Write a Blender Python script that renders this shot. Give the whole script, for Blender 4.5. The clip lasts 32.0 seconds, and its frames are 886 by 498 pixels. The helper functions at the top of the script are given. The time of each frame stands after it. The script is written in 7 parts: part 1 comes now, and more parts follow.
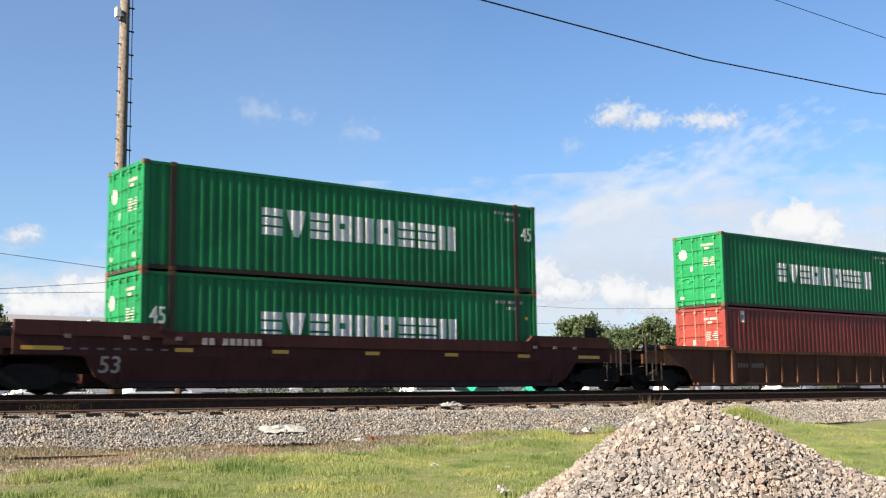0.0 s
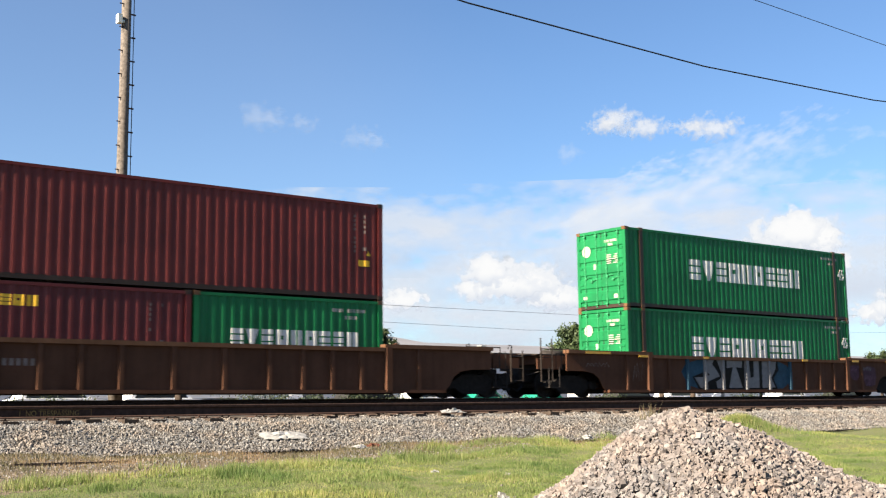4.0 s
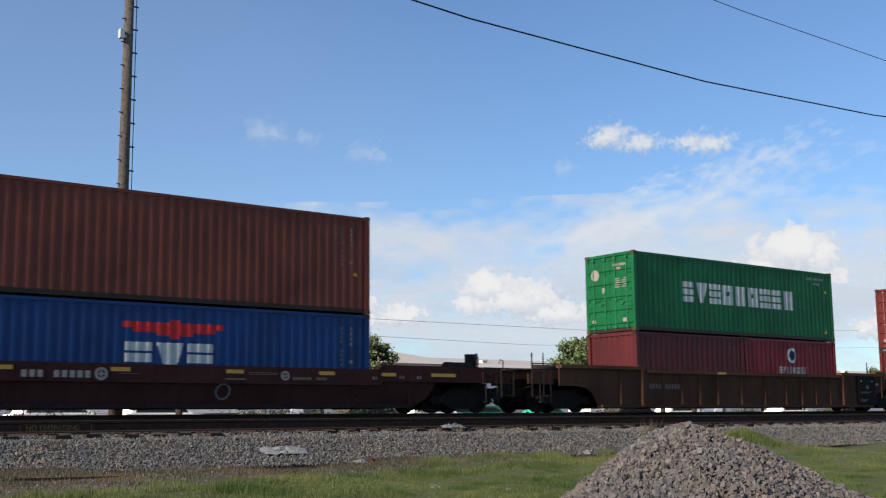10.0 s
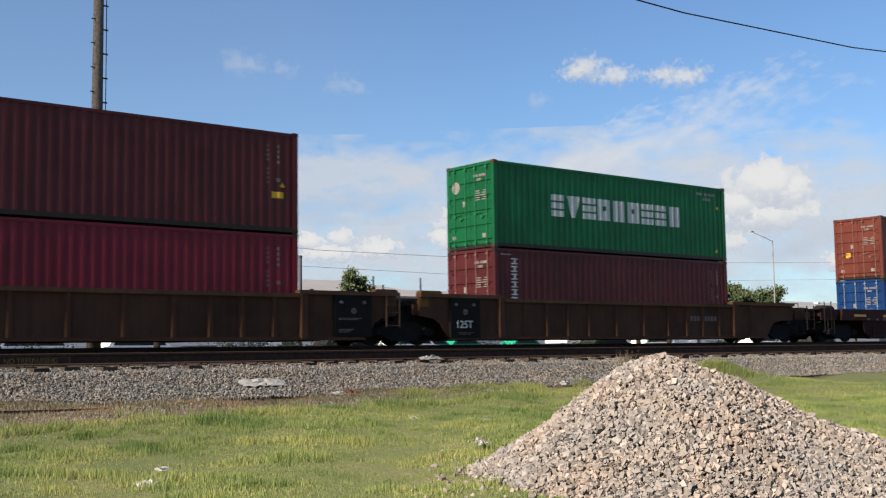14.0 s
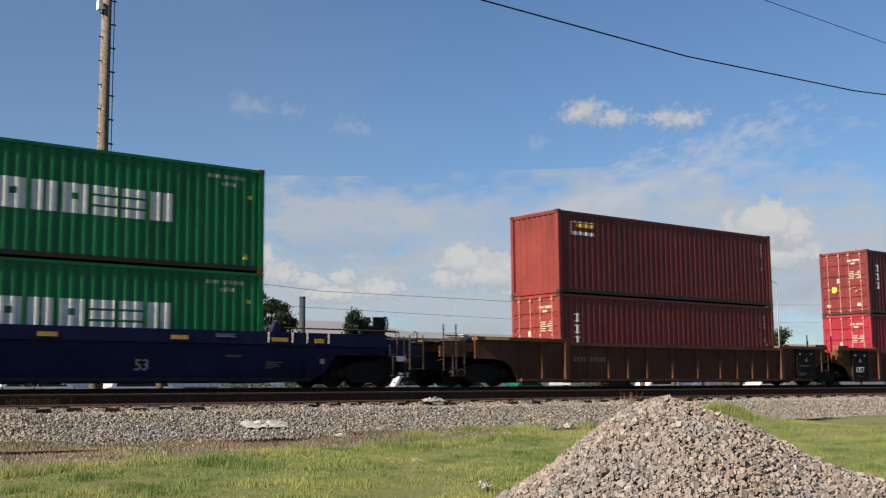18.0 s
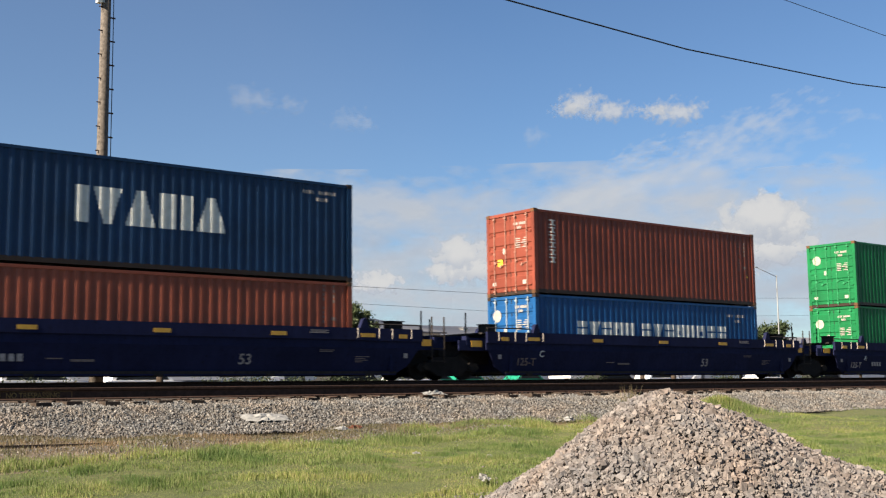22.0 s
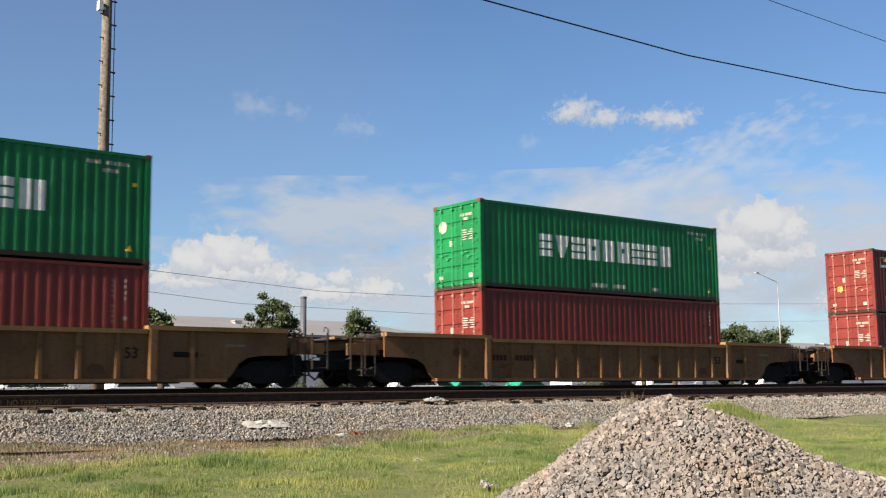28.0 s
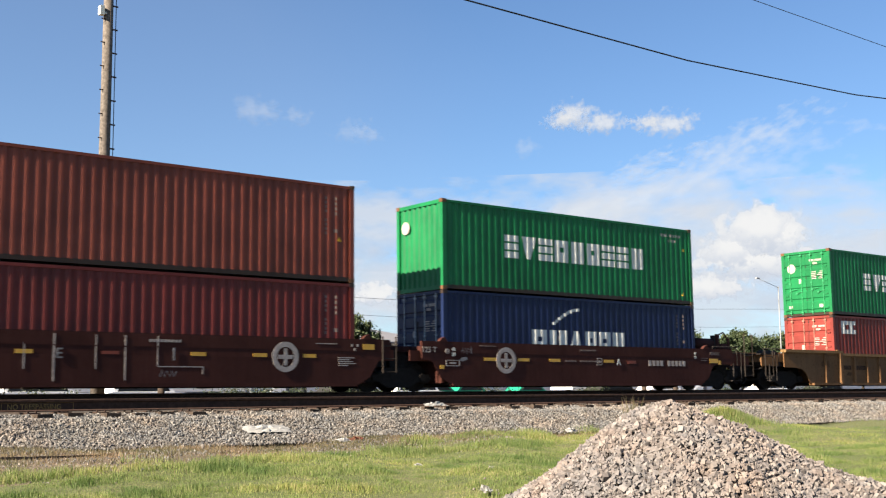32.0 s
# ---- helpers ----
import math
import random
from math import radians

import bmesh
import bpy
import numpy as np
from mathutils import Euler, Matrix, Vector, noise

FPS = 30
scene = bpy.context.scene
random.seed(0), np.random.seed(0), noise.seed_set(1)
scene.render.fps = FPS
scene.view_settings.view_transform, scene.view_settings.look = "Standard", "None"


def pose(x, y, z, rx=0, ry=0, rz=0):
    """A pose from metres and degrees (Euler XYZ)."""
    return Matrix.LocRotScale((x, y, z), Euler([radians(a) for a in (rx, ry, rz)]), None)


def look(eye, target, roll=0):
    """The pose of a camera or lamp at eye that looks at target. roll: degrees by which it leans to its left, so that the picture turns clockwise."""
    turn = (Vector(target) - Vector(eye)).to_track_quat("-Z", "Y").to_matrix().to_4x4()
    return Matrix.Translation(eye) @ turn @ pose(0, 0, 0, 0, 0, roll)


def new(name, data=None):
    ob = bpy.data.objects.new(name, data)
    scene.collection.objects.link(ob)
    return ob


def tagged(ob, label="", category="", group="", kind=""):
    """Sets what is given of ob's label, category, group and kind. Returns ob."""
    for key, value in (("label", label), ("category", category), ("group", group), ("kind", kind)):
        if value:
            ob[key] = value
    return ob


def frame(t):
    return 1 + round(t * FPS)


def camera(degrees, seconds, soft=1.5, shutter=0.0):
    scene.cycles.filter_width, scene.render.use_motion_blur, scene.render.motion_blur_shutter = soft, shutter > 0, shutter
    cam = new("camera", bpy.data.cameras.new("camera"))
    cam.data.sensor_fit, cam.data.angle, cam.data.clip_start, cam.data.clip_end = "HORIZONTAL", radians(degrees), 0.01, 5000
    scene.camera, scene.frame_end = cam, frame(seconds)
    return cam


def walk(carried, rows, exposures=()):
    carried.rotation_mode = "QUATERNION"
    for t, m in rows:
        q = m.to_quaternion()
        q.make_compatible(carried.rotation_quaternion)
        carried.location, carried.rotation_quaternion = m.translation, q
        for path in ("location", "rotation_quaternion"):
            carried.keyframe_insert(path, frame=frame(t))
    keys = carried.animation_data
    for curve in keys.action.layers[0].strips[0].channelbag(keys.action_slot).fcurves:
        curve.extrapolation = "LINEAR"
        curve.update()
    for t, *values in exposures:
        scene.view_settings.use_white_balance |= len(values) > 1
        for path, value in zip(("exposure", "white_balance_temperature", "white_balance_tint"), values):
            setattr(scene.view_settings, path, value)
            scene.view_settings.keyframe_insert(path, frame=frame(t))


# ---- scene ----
# All heights below are given from the camera's own level; EYE lifts them to the ground sheet's zero.
EYE = 1.5
cam = camera(42.87, 32.0, soft=1.2, shutter=0.2)

# time, yaw, pitch, lean
TURNS = [
    (0.0, -37.891, 7.520, 0.682),
    (0.5, -37.914, 7.585, 0.642),
    (1.0, -37.912, 7.550, 0.601),
    (1.5, -37.898, 7.600, 0.623),
    (2.0, -37.877, 7.661, 0.568),
    (2.5, -37.909, 7.618, 0.591),
    (4.5, -37.847, 7.951, 0.571),
    (5.0, -37.845, 8.029, 0.539),
    (5.5, -37.830, 8.164, 0.556),
    (6.0, -37.818, 8.285, 0.543),
    (6.5, -37.832, 8.294, 0.570),
    (7.0, -37.864, 8.233, 0.627),
    (7.5, -37.858, 8.258, 0.594),
    (8.0, -37.828, 8.333, 0.560),
    (8.5, -37.791, 8.419, 0.518),
    (9.0, -37.803, 8.500, 0.579),
    (9.5, -37.809, 8.578, 0.568),
    (10.0, -37.820, 8.601, 0.554),
    (10.5, -37.846, 8.493, 0.531),
    (11.0, -37.863, 8.410, 0.504),
    (11.5, -37.864, 8.343, 0.510),
    (12.0, -37.898, 8.237, 0.516),
    (12.5, -37.922, 7.925, 0.500),
    (13.0, -38.084, 6.873, 0.679),
    (13.5, -38.581, 5.440, 0.698),
    (14.0, -38.930, 5.178, 0.739),
    (14.5, -39.028, 5.442, 0.775),
    (16.5, -38.942, 6.656, 0.666),
    (17.0, -38.862, 7.008, 0.654),
    (17.5, -38.841, 7.133, 0.654),
    (18.0, -38.774, 7.282, 0.574),
    (18.5, -38.698, 7.333, 0.656),
    (19.0, -38.753, 7.161, 0.708),
    (19.5, -38.726, 7.077, 0.660),
    (20.0, -38.782, 6.832, 0.741),
    (20.5, -38.825, 6.635, 0.721),
    (21.0, -38.827, 6.654, 0.687),
    (21.5, -38.812, 6.743, 0.691),
    (22.0, -38.773, 6.946, 0.608),
    (22.5, -38.765, 7.168, 0.616),
    (23.0, -38.724, 7.378, 0.601),
    (23.5, -38.709, 7.595, 0.607),
    (24.0, -38.714, 7.662, 0.670),
    (24.5, -38.722, 7.572, 0.695),
    (26.5, -38.705, 7.599, 0.714),
    (27.0, -38.708, 7.555, 0.702),
    (27.5, -38.708, 7.404, 0.693),
    (28.0, -38.725, 7.265, 0.706),
    (28.5, -38.718, 7.188, 0.672),
    (29.0, -38.716, 7.285, 0.629),
    (29.5, -38.698, 7.357, 0.631),
    (30.0, -38.708, 7.359, 0.619),
    (30.5, -38.703, 7.383, 0.572),
    (31.0, -38.702, 7.416, 0.616),
    (31.5, -38.711, 7.446, 0.655),
    (32.0, -38.699, 7.513, 0.629),
]
# the picture brightens and darkens a little as dark and pale things fill it
STOPS = [(0, 2.14), (0.5, 2.24), (1, 1.82), (2, 1.94), (3.5, 2.10), (5, 2.28), (5.5, 1.78), (6, 1.88), (7, 2.20), (8, 2.00), (9, 2.13), (10, 1.98), (11, 2.25), (11.5, 1.90), (12, 1.72), (12.5, 1.95), (13, 2.30), (13.5, 2.42),
         (14, 1.87), (15.5, 2.00), (17, 2.20), (17.5, 1.94), (18, 1.50), (19, 2.16), (19.5, 2.20), (20, 1.73), (21, 2.15), (21.5, 2.08), (22, 1.66), (23, 2.16), (23.5, 1.80), (24, 1.57), (25.5, 1.85), (27, 2.09), (28, 1.75),
         (29, 2.00), (30, 2.00), (31, 1.92), (32, 2.06)]
walk(cam, [(t, pose(0, 0, EYE, 90 + p, 0, y) @ pose(0, 0, 0, 0, 0, -r)) for t, y, p, r in TURNS], STOPS)

# ---- light ----
SUN_ELEVATION, SUN_SIDE = 33.0, 2.1   # the sun stands low over the train's tail, a little to the viewer's side
toward_sun = Vector((-math.cos(radians(SUN_ELEVATION)) * math.cos(radians(SUN_SIDE)),
                     -math.cos(radians(SUN_ELEVATION)) * math.sin(radians(SUN_SIDE)), math.sin(radians(SUN_ELEVATION))))
world = bpy.data.worlds.new("sky")
scene.world = world
world.use_nodes = True
wn, wl = world.node_tree.nodes, world.node_tree.links
sky = wn.new("ShaderNodeTexSky")
sky.sky_type, sky.sun_disc = "NISHITA", False
sky.sun_elevation, sky.sun_rotation = radians(SUN_ELEVATION), math.atan2(toward_sun.x, toward_sun.y)
sky.air_density, sky.dust_density, sky.ozone_density, sky.altitude = 1.0, 0.5, 4.0, 100
wn["Background"].inputs["Strength"].default_value = 0.05
deeper = wn.new("ShaderNodeMix")
deeper.data_type, deeper.blend_type = "RGBA", "MULTIPLY"
deeper.inputs[0].default_value, deeper.inputs[7].default_value = 1.0, (0.635, 0.70, 0.765, 1)
wl.new(sky.outputs[0], deeper.inputs[6])
wl.new(deeper.outputs[2], wn["Background"].inputs["Color"])
sun = new("sun", bpy.data.lights.new("sun", "SUN"))
sun.data.energy, sun.data.angle, sun.data.color = 5.3, radians(0.6), (1.0, 0.85, 0.655)
sun.matrix_world = look(toward_sun * 50, (0, 0, 0))


# ---- materials ----
def nodes_of(name):
    m = bpy.data.materials.new(name)
    m.use_nodes = True
    n, l = m.node_tree.nodes, m.node_tree.links
    return m, n, l, n["Principled BSDF"]


def node(n, kind, **values):
    k = n.new(kind)
    for key, v in values.items():
        k.inputs[key.replace("_", " ")].default_value = v
    return k


def ramp(n, *stops):
    r = n.new("ShaderNodeValToRGB")
    while len(r.color_ramp.elements) < len(stops):
        r.color_ramp.elements.new(0.5)
    for e, (p, c) in zip(r.color_ramp.elements, stops):
        e.position, e.color = p, (*c, 1) if len(c) == 3 else c
    return r


def mixer(n, l, kind, factor, a, b):
    x = n.new("ShaderNodeMix")
    x.data_type, x.blend_type = "RGBA", kind
    for socket, v in ((x.inputs[0], factor), (x.inputs[6], a), (x.inputs[7], b)):
        if isinstance(v, (int, float)):
            socket.default_value = v
        elif isinstance(v, tuple):
            socket.default_value = (*v, 1)
        else:
            l.new(v, socket)
    return x.outputs[2]


def grit(n, l, scale, detail=6.0, rough=0.6, stretch=None, spread=True):
    """Noise in the thing's own metres; each object gets its own patch of it."""
    tc = n.new("ShaderNodeTexCoord")
    mp = n.new("ShaderNodeMapping")
    l.new(tc.outputs["Object"], mp.inputs[0])
    if stretch:
        mp.inputs["Scale"].default_value = stretch
    if spread:
        oi = n.new("ShaderNodeObjectInfo")
        mul = n.new("ShaderNodeMath")
        mul.operation = "MULTIPLY"
        mul.inputs[1].default_value = 57.0
        l.new(oi.outputs["Random"], mul.inputs[0])
        l.new(mul.outputs[0], mp.inputs["Location"])
    t = node(n, "ShaderNodeTexNoise", Scale=scale, Detail=detail, Roughness=rough)
    l.new(mp.outputs[0], t.inputs["Vector"])
    return t.outputs[0]


def bump(n, l, b, height, strength=0.3, distance=0.01):
    k = node(n, "ShaderNodeBump", Strength=strength, Distance=distance)
    l.new(height, k.inputs["Height"])
    l.new(k.outputs[0], b.inputs["Normal"])


def shade(c, f):
    return tuple(min(1, v * f) for v in c)


def paint(name, colour, rust=0.35, rough=0.38, streak=True, rust_colour=(0.05, 0.02, 0.011), metal=0.0):
    """Weathered sheet-metal paint: faded patches, rain streaks, rust at two scales, fine bump."""
    m, n, l, b = nodes_of(name)
    fade = grit(n, l, 0.7, 5)
    r1 = ramp(n, (0.3, shade(colour, 0.72)), (0.5, colour), (0.72, shade(colour, 1.25)))
    l.new(fade, r1.inputs[0])
    out = r1.outputs[0]
    if streak:
        s = grit(n, l, 6.0, 4, 0.6, (1, 1, 0.06))
        r2 = ramp(n, (0.45, (0, 0, 0)), (0.8, (0.55, 0.55, 0.55)))
        l.new(s, r2.inputs[0])
        out = mixer(n, l, "MIX", r2.outputs[0], out, shade(colour, 0.55))
    spots = grit(n, l, 9.0, 8, 0.75)
    edge = 0.74 - 0.22 * rust
    r3 = ramp(n, (edge, (0, 0, 0)), (edge + 0.07, (0.85, 0.85, 0.85)))
    l.new(spots, r3.inputs[0])
    out = mixer(n, l, "MIX", r3.outputs[0], out, rust_colour)
    l.new(out, b.inputs["Base Color"])
    r4 = ramp(n, (0.3, (rough - 0.08,) * 3), (0.7, (min(1, rough + 0.25),) * 3))
    l.new(spots, r4.inputs[0])
    l.new(r4.outputs[0], b.inputs["Roughness"])
    b.inputs["Metallic"].default_value = metal
    b.inputs["Specular IOR Level"].default_value = 0.22 if rough < 0.5 else 0.10
    bump(n, l, b, spots, 0.12, 0.006)
    return m


def plain(name, colour, rough=0.6, metal=0.0, vary=0.25, scale=8.0, bump_by=0.15, emit=None):
    m, n, l, b = nodes_of(name)
    g = grit(n, l, scale, 6, 0.65)
    r = ramp(n, (0.3, shade(colour, 1 - vary)), (0.7, shade(colour, 1 + vary)))
    l.new(g, r.inputs[0])
    l.new(r.outputs[0], b.inputs["Base Color"])
    b.inputs["Roughness"].default_value, b.inputs["Metallic"].default_value = rough, metal
    b.inputs["Specular IOR Level"].default_value = 0.5 if rough < 0.5 else 0.15
    bump(n, l, b, g, bump_by, 0.01)
    return m


M = dict(
    green=paint("green_paint", (0.0054, 0.1196, 0.0386), 0.2),
    maroon=paint("maroon_paint", (0.1167, 0.0195, 0.0168), 0.25),
    wine=paint("wine_paint", (0.0955, 0.0165, 0.0175), 0.25),
    crimson=paint("crimson_paint", (0.1950, 0.0120, 0.0200), 0.2),
    russet=paint("russet_paint", (0.1680, 0.0410, 0.0255), 0.3),
    orange=paint("orange_brown_paint", (0.2220, 0.0600, 0.0350), 0.3),
    claret=paint("claret_paint", (0.176, 0.0120, 0.0250), 0.2),
    red=paint("red_paint", (0.1451, 0.0253, 0.0205), 0.25),
    blue=paint("blue_paint", (0.0072, 0.0426, 0.1550), 0.2),
    royal=paint("royal_blue_paint", (0.0075, 0.0603, 0.1816), 0.2),
    teal=paint("steel_blue_paint", (0.0062, 0.0290, 0.0790), 0.2),
    navy=paint("navy_paint", (0.0057, 0.0129, 0.0501), 0.25),
    roof=plain("container_roof", (0.16, 0.12, 0.10), 0.7),
    dark_frame=paint("dark_frame_paint", (0.030, 0.019, 0.014), 0.6),
    casting=paint("rusty_casting_paint", (0.095, 0.047, 0.022), 0.6),
    car_brown=paint("brown_car_paint", (0.0800, 0.0375, 0.0225), 0.6, 0.75),
    # chord colours: the side sheets' brown and tan, made paler
    brown_chord=paint("worn_brown_chord_paint", (0.105, 0.054, 0.031), 0.6, 0.7),
    tan_chord=paint("worn_tan_chord_paint", (0.185, 0.112, 0.050), 0.5, 0.6),
    car_tan=paint("tan_car_paint", (0.1460, 0.0790, 0.0360), 0.85, 0.6, rust_colour=(0.070, 0.034, 0.017)),
    car_dark=paint("dark_brown_car_paint", (0.0510, 0.0205, 0.0182), 0.45, 0.75),
    car_blue=paint("blue_car_paint", (0.0100, 0.0130, 0.042), 0.72, 0.7, rust_colour=(0.0085, 0.0080, 0.0095)),
    car_oxide=paint("oxide_car_paint", (0.044, 0.0155, 0.0122), 0.35, 0.7),
    black=plain("black_steel", (0.024, 0.021, 0.020), 0.9, 0.0, 0.45),
    panel_black=plain("black_panel_paint", (0.0100, 0.0090, 0.0078), 0.85),
    # darker than black_steel: deep shade under the cars is put into the colour
    truck_black=plain("oily_black_steel", (0.0115, 0.0100, 0.0092), 0.9, 0.0, 0.4),
    brown_ladder=plain("brown_ladder_paint", (0.062, 0.037, 0.022), 0.75, 0, 0.4),
    rusty_cap=paint("rusty_yellow_paint", (0.150, 0.076, 0.024), 0.8, 0.7),
    wheel=plain("grimy_wheel_steel", (0.016, 0.013, 0.0115), 0.85, 0.0, 0.45),
    ladder=plain("weathered_ladder_steel", (0.024, 0.019, 0.016), 0.7, 0, 0.5),
    stain=plain("dark_grime", (0.030, 0.016, 0.010), 0.8, 0, 0.35, 5),
    steel=plain("worn_steel", (0.30, 0.28, 0.26), 0.35, 0.9),
    white=plain("white_lettering", (0.50, 0.52, 0.50), 0.6, 0, 0.14, 5.0),
    faint=plain("faded_lettering", (0.30, 0.27, 0.25), 0.6, 0, 0.25),
    label_grey=plain("grey_stencil_paint", (0.20, 0.20, 0.20), 0.7, 0, 0.2),
    ghost=plain("weathered_lettering", (0.155, 0.122, 0.108), 0.65, 0, 0.3),
    yellow=plain("yellow_reflector", (0.50, 0.28, 0.03), 0.45, 0, 0.15),
    amber=plain("yellow_label", (0.75, 0.45, 0.04), 0.5, 0, 0.12),
    red_logo=plain("red_logo", (0.55, 0.03, 0.03), 0.5),
    graffiti=plain("pale_spray_paint", (0.160, 0.157, 0.158), 0.6, 0, 0.2, 6),
    graffiti_blue=plain("blue_spray_paint", (0.016, 0.050, 0.080), 0.6, 0, 0.35, 3),
    graffiti_purple=plain("faded_purple_spray", (0.062, 0.028, 0.040), 0.7, 0, 0.4, 4),
    graffiti_mauve=plain("mauve_spray", (0.115, 0.055, 0.085), 0.7, 0, 0.3, 6),
    gasket=plain("rubber_gasket", (0.02, 0.02, 0.02), 0.8),
    green_rod=plain("green_lock_rod", (0.030, 0.200, 0.085), 0.5, 0, 0.2),
    pale_rod=plain("pale_lock_rod", (0.26, 0.30, 0.33), 0.5, 0, 0.2),
    dusty_rod=plain("dusty_lock_rod", (0.26, 0.135, 0.105), 0.55, 0, 0.25),
    galv=plain("galvanised_steel", (0.48, 0.46, 0.42), 0.5, 0.6),
    rail=plain("rusty_rail", (0.038, 0.022, 0.017), 0.8, 0.0, 0.45, 12),
    railtop=plain("polished_rail_head", (0.20, 0.17, 0.15), 0.35, 0.8),
    tie=plain("creosoted_timber", (0.042, 0.032, 0.026), 0.95, 0, 0.6, 14, 0.5),
    rail_yellow=plain("faded_yellow_stencil", (0.19, 0.125, 0.05), 0.8, 0, 0.6, 25),
    pole=plain("weathered_pole_timber", (0.108, 0.094, 0.083), 0.9, 0, 0.5, 9, 0.5),
    cable=plain("black_cable", (0.012, 0.012, 0.013), 0.6),
    lamp_grey=plain("grey_lamp_steel", (0.20, 0.21, 0.22), 0.6, 0.2, 0.15),
    concrete=plain("grey_concrete", (0.32, 0.31, 0.29), 0.9, 0, 0.2),
    wall_white=plain("white_metal_wall", (0.66, 0.66, 0.66), 0.6, 0, 0.06, 0.4),
    roof_grey=plain("grey_metal_roof", (0.15, 0.15, 0.16), 0.55, 0, 0.1, 0.15),
    van_white=plain("white_car_paint", (0.80, 0.80, 0.80), 0.3, 0, 0.04),
    truck_green=plain("green_truck_paint", (0.012, 0.20, 0.125), 0.35, 0, 0.1),
    flue=plain("dull_flue_steel", (0.062, 0.070, 0.084), 0.6, 0.2, 0.2),
    dark_glass=plain("dark_window_glass", (0.02, 0.025, 0.03), 0.08),
    tyre=plain("tyre_rubber", (0.02, 0.02, 0.02), 0.9),
    plastic=plain("white_plastic_sheet", (0.23, 0.23, 0.225), 0.6, 0, 0.3, 14, 0.5),
    litter_red=plain("red_litter", (0.12, 0.045, 0.03), 0.7),
    smudge=plain("brown_smudge", (0.082, 0.043, 0.020), 0.8, 0, 0.4, 9),
    bark=plain("bark", (0.045, 0.036, 0.028), 0.9, 0, 0.4, 8, 0.6),
)


# ---- mesh tools ----
class Build:
    """Collects boxes, prisms and sheets into one mesh."""

    def __init__(self):
        self.v, self.f = [], []

    def box(self, x0, x1, y0, y1, z0, z1):
        i = len(self.v)
        self.v += [(x0, y0, z0), (x1, y0, z0), (x1, y1, z0), (x0, y1, z0), (x0, y0, z1), (x1, y0, z1), (x1, y1, z1), (x0, y1, z1)]
        self.f += [tuple(i + k for k in q) for q in ((0, 3, 2, 1), (4, 5, 6, 7), (0, 1, 5, 4), (1, 2, 6, 5), (2, 3, 7, 6), (3, 0, 4, 7))]
        return self

    def prism(self, outline, y0, y1, axis="y"):
        """An outline, counter-clockwise as seen along +axis backwards, drawn out from y0 to y1."""
        i, k = len(self.v), len(outline)
        for y in (y0, y1):
            for a, c in outline:
                self.v.append((a, y, c) if axis == "y" else (y, a, c) if axis == "x" else (a, c, y))
        self.f.append(tuple(range(i, i + k)))
        self.f.append(tuple(range(i + 2 * k - 1, i + k - 1, -1)))
        for j in range(k):
            self.f.append((i + j, i + k + j, i + k + (j + 1) % k, i + (j + 1) % k))
        return self

    def tube(self, points, radius, sides=6, taper=1.0):
        """A round bar along a line of points."""
        pts = [Vector(p) for p in points]
        i, k = len(self.v), len(pts)
        for j, p in enumerate(pts):
            d = (pts[min(j + 1, k - 1)] - pts[max(j - 1, 0)]).normalized()
            a = d.cross(Vector((0, 0, 1)) if abs(d.z) < 0.9 else Vector((1, 0, 0))).normalized()
            b = d.cross(a)
            r = radius * (1 + (taper - 1) * j / max(1, k - 1))
            for s in range(sides):
                w = 2 * math.pi * s / sides
                self.v.append(tuple(p + (a * math.cos(w) + b * math.sin(w)) * r))
        for j in range(k - 1):
            for s in range(sides):
                q = i + j * sides
                self.f.append((q + s, q + (s + 1) % sides, q + sides + (s + 1) % sides, q + sides + s))
        self.f.append(tuple(range(i + sides - 1, i - 1, -1)))
        self.f.append(tuple(range(i + (k - 1) * sides, i + k * sides)))
        return self

    def disc(self, centre, radius, y0, y1, sides=20, inner=0.0):
        """A wheel-like disc or ring whose axis is y."""
        cx, cz = centre
        ring = [(cx + radius * math.cos(2 * math.pi * s / sides), cz + radius * math.sin(2 * math.pi * s / sides)) for s in range(sides)]
        if not inner:
            return self.prism(ring, y0, y1)
        i = len(self.v)
        for y in (y0, y1):
            for r in (radius, inner):
                for s in range(sides):
                    w = 2 * math.pi * s / sides
                    self.v.append((cx + r * math.cos(w), y, cz + r * math.sin(w)))
        for s in range(sides):
            t = (s + 1) % sides
            o0, n0, o1, n1 = i, i + sides, i + 2 * sides, i + 3 * sides
            self.f += [(o0 + s, o0 + t, n0 + t, n0 + s), (o1 + t, o1 + s, n1 + s, n1 + t), (o0 + t, o0 + s, o1 + s, o1 + t), (n0 + s, n0 + t, n1 + t, n1 + s)]
        return self

    def mesh(self, name, material, smooth=False):
        me = bpy.data.meshes.new(name)
        me.from_pydata(self.v, [], self.f)
        if material is not None:
            me.materials.append(material)
        if smooth:
            me.polygons.foreach_set("use_smooth", [True] * len(me.polygons))
        bm = bmesh.new()
        bm.from_mesh(me)
        bmesh.ops.recalc_face_normals(bm, faces=bm.faces)
        bm.to_mesh(me)
        bm.free()
        return me


def part(name, build, material, parent, label="", at=None, smooth=False):
    """Links a Build, or a mesh made before, as one mesh object under a thing or a part."""
    me = build.mesh(name, material, smooth) if isinstance(build, Build) else build
    ob = new(name, me)
    ob.parent = parent
    if at is not None:
        ob.matrix_basis = at if isinstance(at, Matrix) else Matrix.Translation(at)
    if label:
        tagged(ob, label)
    return ob


